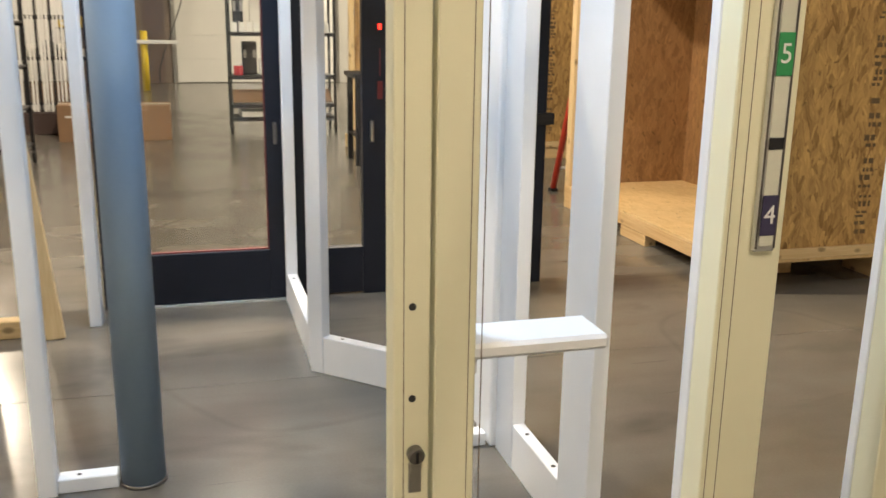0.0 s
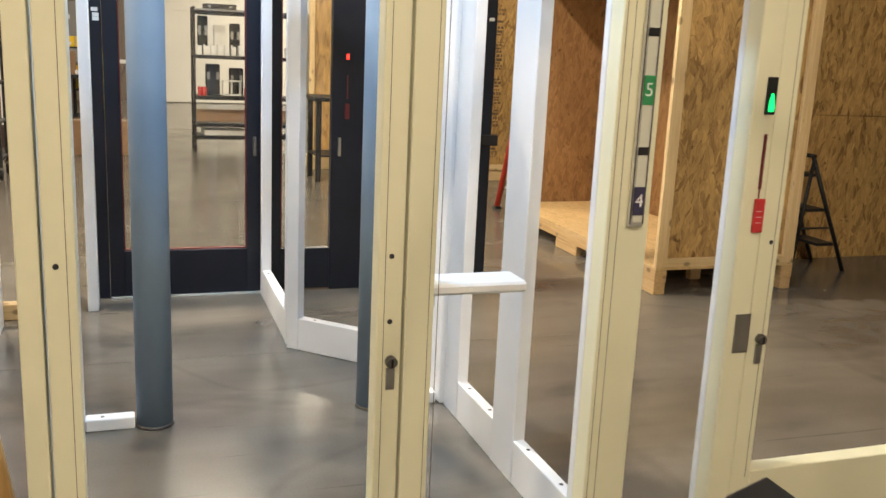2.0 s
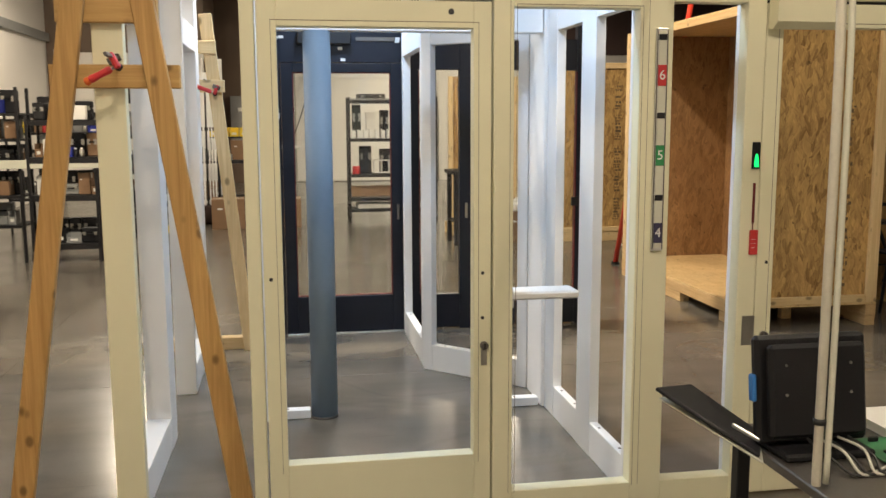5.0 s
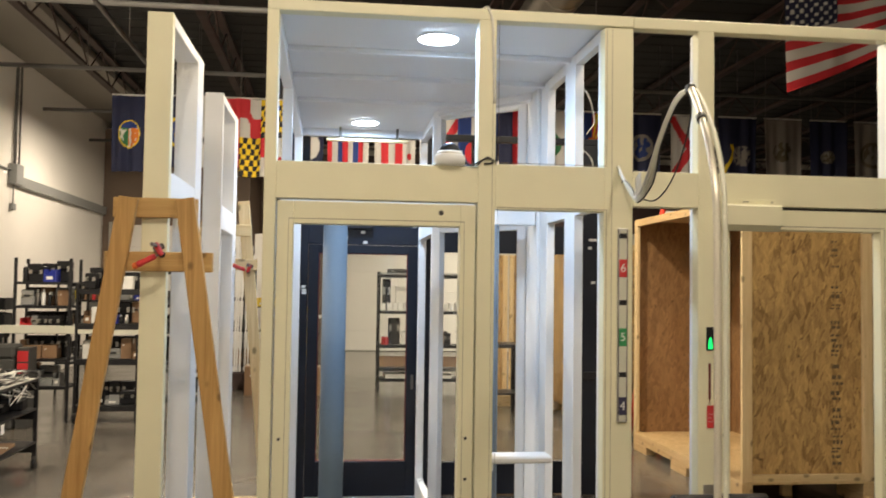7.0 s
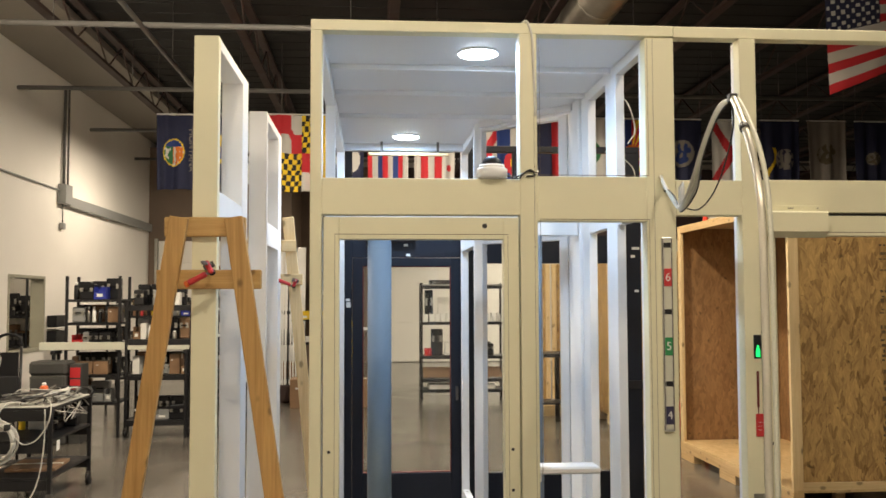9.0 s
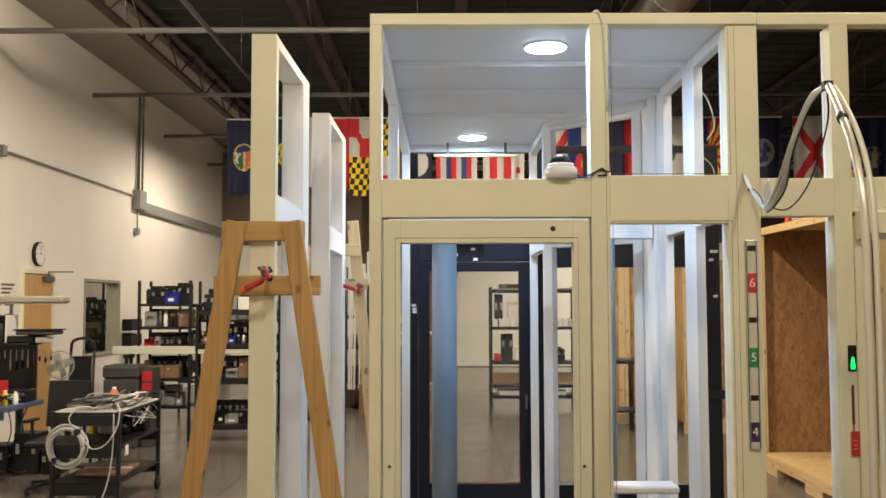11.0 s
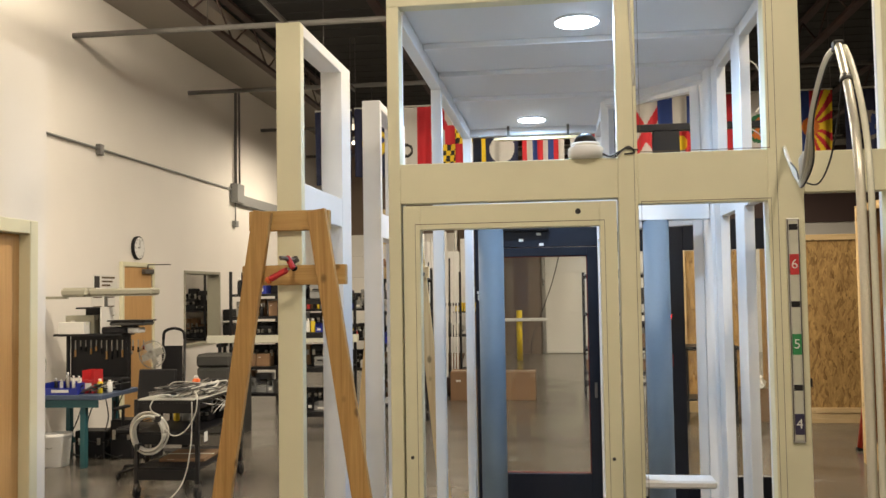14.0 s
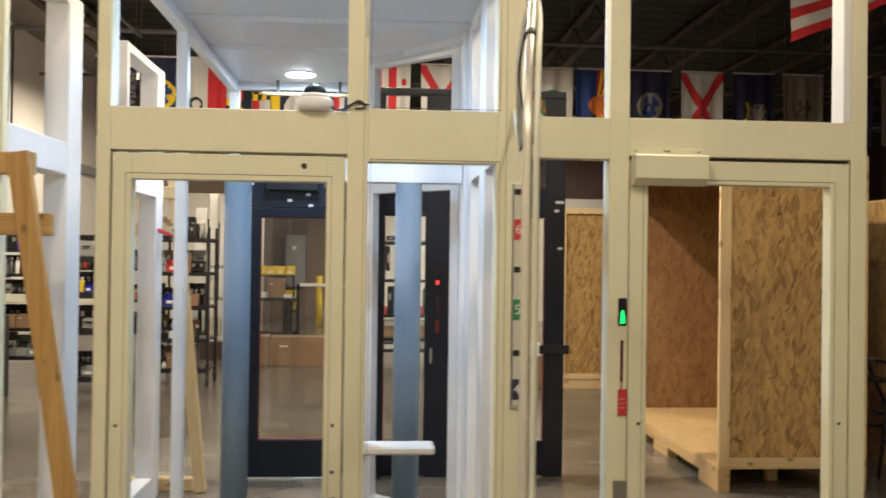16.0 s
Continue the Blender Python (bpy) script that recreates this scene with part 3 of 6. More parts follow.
screw_hole(1.640, 1.062, parent=door2)
screw_hole(2.495, 1.062, parent=door2)
lock(1.640, 0.742, FY + 0.004, door2)
part("strike_plate", box((1.535, FY - 0.003, 0.70), (1.593, FY + 0.001, 0.83), 0.001), STEEL, bay, "steel strike plate")

opr = thing("door_operator", "cream sheet-metal door operator box above the door", "door operator", (1.75, FY, 2.06))
cov = prism([(-0.001, 2.046), (-0.035, 2.040), (-0.075, 2.068), (-0.075, 2.158), (-0.068, 2.165), (-0.001, 2.165)], 1.597, 1.898)
for v in cov.verts:
    v.co = Vector((v.co.z, FY + v.co.x, v.co.y))
bmesh.ops.recalc_face_normals(cov, faces=cov.faces)
part("cover", cov, CREAM, opr)
part("flange", box((1.597, FY - 0.004, 2.165), (1.898, FY - 0.0008, 2.198), 0.001), CREAM, opr)
for x in (1.615, 1.735, 1.745, 1.755, 1.88):
    part("screw", lathe([(0.0035, 0), (0.0035, -0.004)], (x, FY - 0.004, 2.185), 8, "y"), DARK_STEEL, opr)

light = thing("call_light", "lit green call light in a black bezel on the door post", "indicator light", (1.566, FY, 1.52))
part("bezel", box((1.548, FY - 0.008, 1.465), (1.584, FY, 1.578), 0.003), BLACK_PLASTIC, light)
part("lens", box((1.556, FY - 0.012, 1.474), (1.576, FY - 0.008, 1.500), 0.003), LED_GREEN, light, "glowing green lens")
tip = prism([(-0.009, 0.0), (0.009, 0.0), (0.003, 0.028), (-0.003, 0.028)], 0.0, 0.003)
tip.transform(pose(1.566, FY - 0.008, 1.501, 90, 0, 0))
part("tip", tip, LED_GREEN, light)
lanyard = thing("emergency_label", "red warning tag and narrow red arrow label on the post", "label", (1.567, FY, 1.1))
arrow = box((1.560, FY - 0.0015, 1.235), (1.572, FY, 1.405), 0.0003)
add_box(arrow, (1.5635, FY - 0.0015, 1.205), (1.5685, FY, 1.235), 0.0003)
part("arrow", arrow, RED_SEAL, lanyard)
part("tag", box((1.551, FY - 0.012, 1.098), (1.588, FY, 1.205), 0.003), RED, lanyard, "red plastic tag")
for i in range(3):
    part("text_bar", box((1.556, FY - 0.0128, 1.165 - 0.018 * i), (1.576, FY - 0.012, 1.1665 - 0.018 * i), 0), WHITE_INK, lanyard)

# ---- lift enclosure: sides, back part, ceiling ----
def bar(name, a, b, z0, z1, thick, parent, mat=WHITE):
    """An upright strip between two plan points."""
    a, b = Vector((*a, 0)), Vector((*b, 0))
    d = (b - a)
    m = Matrix.Translation(a) @ Matrix.Rotation(math.atan2(d.y, d.x), 4, "Z")
    return part(name, box((0, -thick / 2, z0), (d.length, thick / 2, z1), 0.003, m), mat, parent)


def wall_frame(label, a, b, posts, top=3.035, thick=0.06):
    """White side frame between plan points a and b; posts: (start, end) along it."""
    A, B = Vector(a), Vector(b)
    u = (B - A).normalized()
    t = thing("side_frame", label, "lift frame", (*((A + B) / 2), 0), group="white side frames")
    for s0, s1 in posts:
        bar("post", A + u * s0, A + u * s1, 0.0, top, thick, t)
    L = (B - A).length
    gaps = [(p[1], q[0]) for p, q in zip(posts, posts[1:])]
    for g0, g1 in gaps:
        for nm, z0, z1 in (("bottom_rail", 0.0, 0.175), ("middle_rail", 2.15, 2.29), ("top_rail", top - 0.06, top)):
            bar(nm, A + u * (g0 + 0.001), A + u * (g1 - 0.001), z0, z1, thick - 0.004, t)
            if nm == "bottom_rail":
                for s in (g0 + 0.09, g1 - 0.09):
                    p = A + u * s
                    part("bolt_hole", lathe([(0.008, 0), (0.008, 0.0015)], (p.x, p.y, z1 - 0.0005), 10), CABLE_DARK, t)
    return t


wall_frame("white powder-coated open side frame of the lift shaft", (1.085, FB + 0.032), (1.085, 3.0), [(0.0, 0.04), (0.50, 0.71), (1.13, 1.305)], thick=0.05)
wall_frame("white diagonal corner frame of the lift shaft", (1.07, 3.40), (0.50, 3.955), [(0.0, 0.07), (0.725, 0.795)])
wall_frame("white back side frame of the lift shaft", (0.515, 3.99), (0.515, 5.04), [(0.0, 0.06), (0.98, 1.05)])
lf = thing("side_frame", "white open frame closing one side of the lift shaft", "lift frame", (-0.525, 3.3, 0), group="white side frames")
for y0, y1, z1 in ((3.0, 3.07, 3.035), (4.80, 4.95, 3.035)):
    part("post", box((-0.555, y0, 0.0), (-0.495, y1, z1), 0.003), WHITE, lf)
part("top_rail", box((-0.555, FB + 0.033, 2.96), (-0.495, 2.999, 3.035), 0.003), WHITE, lf)
part("top_rail", box((-0.555, 3.071, 2.96), (-0.495, 4.799, 3.035), 0.003), WHITE, lf)
link = thing("shaft_post", "white corner post between the side frames", "post", (1.075, 3.2, 0))
part("post", box((1.04, 3.005, 0.0), (1.10, 3.17, 3.035), 0.006), WHITE, link)
part("post", box((1.05, 3.175, 0.0), (1.10, 3.36, 3.035), 0.006), WHITE, link)

portal = thing("lift_portal", "blue-grey lift columns under a white header beam", "lift", (0.25, 3.05, 0))
for cx in (-0.219, 0.735):
    col = part("column", tube([(cx, 3.06, 0.012), (cx, 3.06, 2.152)], 0.0745, 40), COLUMN_BLUE, portal, "blue-grey painted round column")
    part("foot_ring", lathe([(0.080, 0.0), (0.080, 0.010), (0.076, 0.012)], (cx, 3.06, 0.0), 40), DARK_STEEL, portal)
part("header", box((-0.494, 3.012, 2.153), (1.034, 3.11, 2.285), 0.003), WHITE, portal)
for x0, x1 in ((-0.494, -0.30), (0.815, 1.03)):
    fb = part("floor_bar", box((x0, 3.02, 0.0), (x1, 3.085, 0.052), 0.004), WHITE, portal)
    part("bolt_hole", lathe([(0.008, 0), (0.008, 0.0015)], ((x0 + x1) / 2 - 0.03, 3.05, 0.0515), 10), CABLE_DARK, portal)

cab_ceiling = thing("cab_ceiling", "white sheet-metal lift shaft ceiling with ribs", "ceiling panel", (0.3, 3.2, 2.98))
OUT = [(-0.55, FB + 0.034), (1.11, FB + 0.034), (1.11, 3.25), (0.54, 3.92), (0.54, 4.86), (-0.55, 4.86)]
part("sheet", prism(OUT, 3.038, 3.06), PANEL, cab_ceiling)
for yy, x1 in ((2.30, 1.06), (2.92, 1.06), (3.62, 0.72)):
    part("rib", box((-0.49, yy - 0.02, 3.008), (x1, yy + 0.02, 3.038), 0.003), PANEL, cab_ceiling)
part("edge", box((-0.55, 4.80, 2.98), (0.54, 4.86, 3.038), 0.003), PANEL, cab_ceiling)
part("edge", prism([(1.04, 3.20), (1.10, 3.25), (0.54, 3.92), (0.50, 3.86)], 2.995, 3.0375), PANEL, cab_ceiling)
for lx, ly in CAB_LAMPS:
    t = thing("ceiling_light", "round flush white LED ceiling light, lit", "light", (lx, ly, 3.0), group="shaft lights")
    part("rim", lathe([(0.108, 0.0), (0.108, -0.006), (0.104, -0.010)], (lx, ly, 3.0375), 32), WHITE, t)
    part("disc", lathe([(0.103, 0.0), (0.098, -0.004)], (lx, ly, 3.027), 32), LAMP_GLOW, t)
hang = thing("ceiling_lath", "thin bare wooden lath under the shaft ceiling", "lath", (0.05, 4.6, 2.9))
part("lath", box((-0.30, 4.70, 2.925), (0.36, 4.74, 2.948), 0.002), PINE_X, hang)
for x in (-0.2, 0.26):
    part("hook", box((x, 4.715, 2.949), (x + 0.02, 4.725, 3.038), 0.001), DARK_STEEL, hang)

# ---- dark glazed screen behind the shaft ----
BY, BB = 5.08, 5.15
screen = thing("dark_screen", "dark navy steel glazed screen with a red light", "screen", (0.8, BY, 0))
part("post", box((-0.50, BY, 0), (-0.435, BB, 3.02), 0.003), NAVY, screen)
part("post", box((0.50, BY, 0), (0.62, BB, 3.02), 0.003), NAVY, screen)
lp = part("post", box((0.945, BY, 0), (1.155, BB, 3.02), 0.003), NAVY, screen)
part("post", box((1.90, BY, 0), (2.06, BB, 3.02), 0.003), NAVY, screen)
part("header", box((-0.435, BY + 0.002, 2.11), (0.50, BB, 2.42), 0.003), NAVY, screen)
for x0, x1 in ((0.62, 0.945), (1.155, 1.90)):
    part("header", box((x0, BY + 0.002, 2.06), (x1, BB, 2.30), 0.003), NAVY, screen)
    part("kick_panel", box((x0, BY + 0.002, 0.012), (x1, BB, 0.285), 0.003), NAVY, screen)
part("top_rail", box((-0.50, BY, 3.021), (2.06, BB, 3.075), 0.003), NAVY, screen)
part("seal", box((1.893, BY - 0.004, 0.30), (1.8995, BY + 0.03, 2.05), 0), RED_SEAL, screen)
part("seal", box((0.6205, BY + 0.002, 0.29), (0.627, BY + 0.03, 2.05), 0), RED_SEAL, screen)
part("hinge_block", box((1.86, BY - 0.03, 0.98), (2.10, BY - 0.001, 1.05), 0.004), BLACK, screen)
part("handle", box((0.985, BY - 0.03, 0.90), (1.005, BY - 0.001, 1.02), 0.004), STEEL, screen)
part("operator", box((-0.30, BY - 0.06, 2.24), (0.10, BY - 0.001, 2.34), 0.008), BLACK, screen)
part("vent_strip", box((0.14, BY - 0.006, 2.27), (0.44, BY - 0.0005, 2.30), 0.002), DARK_STEEL, screen)
part("led", box((1.036, BY - 0.006, 1.522), (1.053, BY, 1.553), 0.003), LED_RED, screen, "glowing red light")
part("label_strip", box((1.042, BY - 0.002, 1.27), (1.049, BY, 1.42), 0), RED_SEAL, screen)
part("tag", box((1.03, BY - 0.006, 1.14), (1.06, BY, 1.24), 0.002), RED_SEAL, screen, "dark red tag")
for x, z in ((-0.122, 2.168), (0.041, 2.13), (0.455, 2.271), (-0.464, 1.72), (-0.464, 1.697), (-0.46, 2.29), (0.02, 2.215), (0.46, 2.29), (-0.42, 2.295), (2.0, 2.19), (2.03, 2.19), (1.99, 2.12), (2.02, 1.82), (-0.47, 1.75)):
    part("sticker", box((x - 0.018, BY - 0.0015, z - 0.011), (x + 0.018, BY, z + 0.011), 0), PAPER, screen)
gdoor = thing("dark_glazed_door", "dark navy framed glass door with a thin red seal", "door", (0.03, BY, 0))
for nm, x0, x1, z0, z1 in [("stile", -0.432, -0.345, 0.012, 2.105), ("stile", 0.402, 0.497, 0.012, 2.105), ("top_rail", -0.345, 0.402, 2.035, 2.105), ("kick_panel", -0.345, 0.402, 0.012, 0.30)]:
    part(nm, box((x0, BY - 0.012, z0), (x1, BB - 0.02, z1), 0.003), NAVY, gdoor)
for x0, x1, z0, z1 in [(-0.345, -0.338, 0.30, 2.035), (0.395, 0.402, 0.30, 2.035), (-0.338, 0.395, 0.30, 0.307), (-0.338, 0.395, 2.028, 2.035)]:
    part("seal", box((x0, BY + 0.002, z0), (x1, BY + 0.03, z1), 0), RED_SEAL, gdoor)
part("handle", box((0.440, BY - 0.03, 0.90), (0.462, BY - 0.012, 1.02), 0.004), DARK_STEEL, gdoor, "dark steel pull handle")
sl = part("threshold", box((-0.43, BY - 0.03, 0.0), (0.497, BY + 0.01, 0.011), 0.001), ALU, gdoor)

for x0, x1, z0, z1, par in ((-0.344, 0.401, 0.301, 2.034, gdoor), (0.628, 0.944, 0.286, 2.059, screen), (1.156, 1.892, 0.286, 2.059, screen)):
    pane = part("pane", box((x0, BY + 0.034, z0), (x1, BY + 0.040, z1), 0), GLASS, par, "clear glass pane")
    pane.visible_shadow = False

# ---- loose side frames and their timber props ----
def loose_frame(at, rz, depth, height, w=0.108, post=0.055, back=0.20, face=CREAM):
    t = thing("loose_side_frame", "cream and white steel lift side frame standing loose on the floor", "lift frame", at, rz, "loose lift frames", local=True)
    part("front_post", box((-w / 2, 0, 0), (w / 2, post, height), 0.003), face, t)
    part("back_post", box((-w / 2, depth - back, 0), (w / 2, depth, height), 0.003), WHITE, t)
    for nm, z0, z1 in (("bottom_rail", 0.0, 0.17), ("middle_rail", 2.13, 2.29), ("top_rail", height - 0.055, height)):
        part(nm, box((-w / 2 + 0.002, post + 0.001, z0), (w / 2 - 0.002, depth - back - 0.001, z1), 0.003), WHITE, t)
    return t


loose_frame((-1.079, 1.858, 0), -0.6, 0.985, 3.057, 0.121)
loose_frame((-1.044, 3.61, 0), 0.0, 0.985, 3.045, 0.121, face=WHITE)


def leaning(name, x0, z0, x1, z1, y, w, th, mat, parent):
    d = Vector((x1 - x0, 0, z1 - z0))
    m = Matrix.Translation((x0, y, z0)) @ Matrix.Rotation(math.atan2(d.x, d.z), 4, "Y")
    return part(name, box((-w / 2, 0, 0), (w / 2, th, d.length), 0.004, m), mat, parent)


def prop_stand(y, top, group):
    t = thing("timber_prop", "A-shaped prop of knotty fir boards clamped to a loose frame", "timber prop", (-1.07, y, 0), group=group)
    leaning("leg", -1.520, 0.002, -1.188, top, y, 0.089, 0.037, FIR, t)
    leaning("leg", -0.605, 0.002, -0.932, top, y, 0.089, 0.037, FIR, t)
    part("head_board", box((-1.264, y + 0.038, top - 0.092), (-0.876, y + 0.075, top + 0.002), 0.004), FIR_X, t)
    part("cross_board", box((-1.298, y + 0.038, 1.805), (-0.800, y + 0.075, 1.898), 0.004), FIR_X, t)
    return t


prop_stand(1.780, 2.151, "timber props")
p2 = thing("timber_prop", "A-shaped prop of pale fir boards behind a loose frame", "timber prop", (-1.0, 4.62, 0), group="timber props")
leaning("leg", -1.42, 0.002, -1.19, 2.41, 4.636, 0.089, 0.037, PINE, p2)
leaning("leg", -0.70, 0.002, -0.935, 2.41, 4.636, 0.089, 0.037, PINE, p2)
part("head_board", box((-1.26, 4.598, 2.135), (-0.865, 4.635, 2.225), 0.004), PINE_X, p2)
part("cross_board", box((-1.30, 4.598, 1.870), (-0.815, 4.635, 1.957), 0.004), PINE_X, p2)
sleeper = thing("floor_timber", "pale fir board lying on the floor", "board", (-1.1, 4.72, 0))
part("board", box((-1.47, 4.70, 0.0), (-0.72, 4.79, 0.09), 0.004), PINE_X, sleeper)


def clamp(at, tilt):
    t = thing("bar_clamp", "small red bar clamp holding the prop board", "clamp", at, 0, "red clamps", local=True)
    m = pose(0, 0, 0, 0, tilt, 0)
    part("bar", box((0.062, -0.24, 0.018), (0.074, 0.006, 0.034), 0.001, m), DARK_STEEL, t, "dark steel slide bar")
    part("fixed_jaw", box((0.030, -0.022, 0.010), (0.082, 0.0, 0.040), 0.004, m), DARK_STEEL, t)
    part("jaw", box((0.056, -0.135, -0.026), (0.080, -0.110, 0.040), 0.006, m), RED, t, "red sliding jaw")
    part("screw", tube([m @ Vector((0.060, -0.12, -0.016)), m @ Vector((0.030, -0.14, -0.018))], 0.006, 8), STEEL, t)
    part("handle", lathe([(0.010, 0.0), (0.015, 0.012), (0.013, 0.05), (0.016, 0.085), (0.010, 0.095)], (0, 0, 0), 14), RED, t, "red plastic grip").data.transform(m @ pose(0.045, -0.13, -0.016, 0, -90, 0))
    part("cap", lathe([(0.015, 0.0), (0.017, 0.014), (0.010, 0.02)], (0, 0, 0), 14), ORANGE, t).data.transform(m @ pose(-0.048, -0.13, -0.016, 0, -90, 0))
    part("pad", lathe([(0.014, 0), (0.016, -0.010), (0.010, -0.014)], m @ Vector((0.068, -0.095, -0.02)), 12, "y"), BLACK_PLASTIC, t)


clamp((-1.085, 1.818, 1.868), -28)
clamp((-0.93, 4.59, 1.90), 20)

# ---- crates ----
def skids(t, x0, x1, y0, y1, along="x", n=3, h=0.09):
    for i in range(n):
        if along == "x":
            y = y0 + (y1 - y0 - 0.09) * i / (n - 1)
            part("skid", box((x0, y, 0.0), (x1, y + 0.09, h), 0.004), PINE_X, t)
        else:
            x = x0 + (x1 - x0 - 0.09) * i / (n - 1)
            part("skid", box((x, y0, 0.0), (x + 0.09, y1, h), 0.004), PINE_Y, t)


def print_bars(t, x, y, z0, z1, seed, w=0.10):
    """Illegible black stencil down a board."""
    rnd = random.Random(seed)
    z = z1
    while z > z0:
        h = rnd.uniform(0.012, 0.036)
        if rnd.random() < 0.8:
            a, n = x - w / 2 + rnd.uniform(0, 0.2) * w, rnd.choice((1, 2, 2, 3))
            for i in range(n):
                b = a + w * rnd.uniform(0.5, 0.95) / n * 0.85
                part("print_bar", box((a, y - 0.0015, z - h), (b, y, z), 0), FADED_INK, t)
                a = b + 0.012
        z -= h + rnd.uniform(0.008, 0.03)


CX0, CX1, CY0, CY1, CT = 3.135, 4.29, 4.56, 7.25, 2.55
open_crate = thing("open_crate", "large strand-board crate with one open side on a pine pallet", "crate", (3.7, 5.9, 0))
for i in range(3):
    x = CX0 + (CX1 - CX0 - 0.09) * i / 2
    for y0, y1 in ((CY0 if i != 1 else CY0 + 0.35, 4.98), (5.75, 6.15), (6.85, CY1)):
        part("block", box((x, y0 + 0.004, 0.0), (x + 0.09, y1 - 0.004, 0.085), 0.004), PINE_Y, open_crate)
    part("skid", box((x - 0.002, CY0 if i != 1 else CY0 + 0.35, 0.086), (x + 0.092, CY1, 0.175), 0.004), PINE_Y, open_crate)
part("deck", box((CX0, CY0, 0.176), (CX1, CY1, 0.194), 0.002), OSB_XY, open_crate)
part("front_board", box((CX0 + 0.02, CY0 + 0.038, 0.19), (CX1, CY0 + 0.050, CT - 0.02), 0.001), OSB_XZ, open_crate)
part("stud", box((CX0, CY0, 0.195), (CX0 + 0.088, CY0 + 0.036, CT), 0.004), PINE, open_crate)
part("stud", box((CX1 - 0.088, CY0, 0.195), (CX1, CY0 + 0.036, CT), 0.004), PINE, open_crate)
part("rail", box((CX0 + 0.089, CY0, 0.195), (CX1 - 0.089, CY0 + 0.036, 0.255), 0.004), PINE_X, open_crate)
part("rail", box((CX0 + 0.089, CY0, CT - 0.088), (CX1 - 0.089, CY0 + 0.036, CT), 0.004), PINE_X, open_crate)
part("side_board", box((CX1 - 0.012, CY0 + 0.052, 0.195), (CX1, CY1, CT - 0.02), 0.001), OSB_SHADED_SIDE, open_crate)
part("back_board", box((CX0 + 0.03, CY1 - 0.014, 0.195), (CX1 - 0.014, CY1, CT - 0.02), 0.001), OSB_SHADED, open_crate)
part("stud", box((CX0, CY1 - 0.09, 0.195), (CX0 + 0.036, CY1, CT - 0.02), 0.004), PINE, open_crate)
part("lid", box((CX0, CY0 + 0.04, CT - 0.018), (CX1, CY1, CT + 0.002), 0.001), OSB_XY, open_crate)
part("lid_rail", box((CX0, CY0 + 0.052, CT - 0.075), (CX0 + 0.036, CY1 - 0.092, CT - 0.019), 0.004), PINE_Y, open_crate)
print_bars(open_crate, 3.98, CY0 + 0.038, 0.35, 2.2, 4)


def closed_crate(x0, x1, y0, y1, h, rz, seed, label="closed strand-board crate with pine rails on skids"):
    w, d = x1 - x0, y1 - y0
    t = thing("closed_crate", label, "crate", (x0, y0, 0), rz, "closed crates", local=True)
    skids(t, 0, w, 0.02, d, "x", 3, 0.13)
    part("board", box((0.01, 0.04, 0.131), (w - 0.01, 0.052, h - 0.02), 0.001), OSB_XZ, t)
    for a, b in ((0.01, 0.022), (w - 0.022, w - 0.01)):
        part("side_board", box((a, 0.053, 0.131), (b, d, h - 0.02), 0.001), OSB_YZ, t)
    part("lid", box((0, 0.03, h - 0.018), (w, d, h), 0.001), OSB_XY, t)
    for z0, z1 in ((0.132, 0.20), (h - 0.075, h)):
        part("rail", box((0, 0.002, z0), (w, 0.038, z1), 0.004), PINE_X, t)
    for a, b in ((0, 0.07), (w - 0.07, w)):
        part("stud", box((a, 0.003, 0.201), (b, 0.038, h - 0.076), 0.004), PINE, t)
    print_bars(t, w * 0.72, 0.04, 0.3, h - 0.3, seed)


closed_crate(3.03, 4.45, 9.9, 11.2, 2.42, 0, 11)
east_crate = thing("plain_crate", "tall plain strand-board crate standing flat on the floor", "crate", (4.98, 5.42, 0))
for x0, x1 in ((4.98, 6.195), (6.20, 7.40)):
    for z0, z1 in ((0.0, 1.215), (1.22, 2.28)):
        part("board", box((x0, 5.42, z0), (x1, 5.433, z1), 0.001), OSB_XZ, east_crate)
part("side_board", box((4.98, 5.434, 0.0), (4.993, 7.4, 2.28), 0.001), OSB_YZ, east_crate)
part("side_board", box((7.387, 5.434, 0.0), (7.40, 7.4, 2.28), 0.001), OSB_YZ, east_crate)
part("back_board", box((4.994, 7.387, 0.0), (7.386, 7.40, 2.28), 0.001), OSB_XZ, east_crate)
part("lid", box((4.98, 5.42, 2.281), (7.40, 7.40, 2.294), 0.001), OSB_XY, east_crate)
stack = thing("panel_crate", "bright lit strand-board panel with pine battens standing upright", "panel", (2.5, 11.4, 0))
for x0, x1 in ((1.95, 2.5), (2.53, 3.0)):
    part("board", box((x0, 11.40, 0.16), (x1, 11.414, 2.3), 0.001), OSB_XZ, stack)
    for x in (x0, x1 - 0.07):
        part("batten", box((x, 11.36, 0.16), (x + 0.07, 11.399, 2.3), 0.004), PINE, stack)
part("base", box((1.9, 10.95, 0.0), (3.02, 11.43, 0.155), 0.004), PINE_X, stack)

# ---- far end of the hall ----
gar = thing("garage_door", "white panelled roll-up garage door in the far wall", "garage door", (1.3, NORTH, 0), kind="structure")
for i in range(6):
    part("panel", box((-0.2, NORTH - 0.05, 0.02 + 0.55 * i), (3.6, NORTH - 0.005, 0.02 + 0.55 * i + 0.546), 0.004), GARAGE, gar)
for x in (-0.28, 3.61):
    part("track", box((x, NORTH - 0.12, 0), (x + 0.07, NORTH - 0.002, 3.4), 0.004), STEEL, gar)
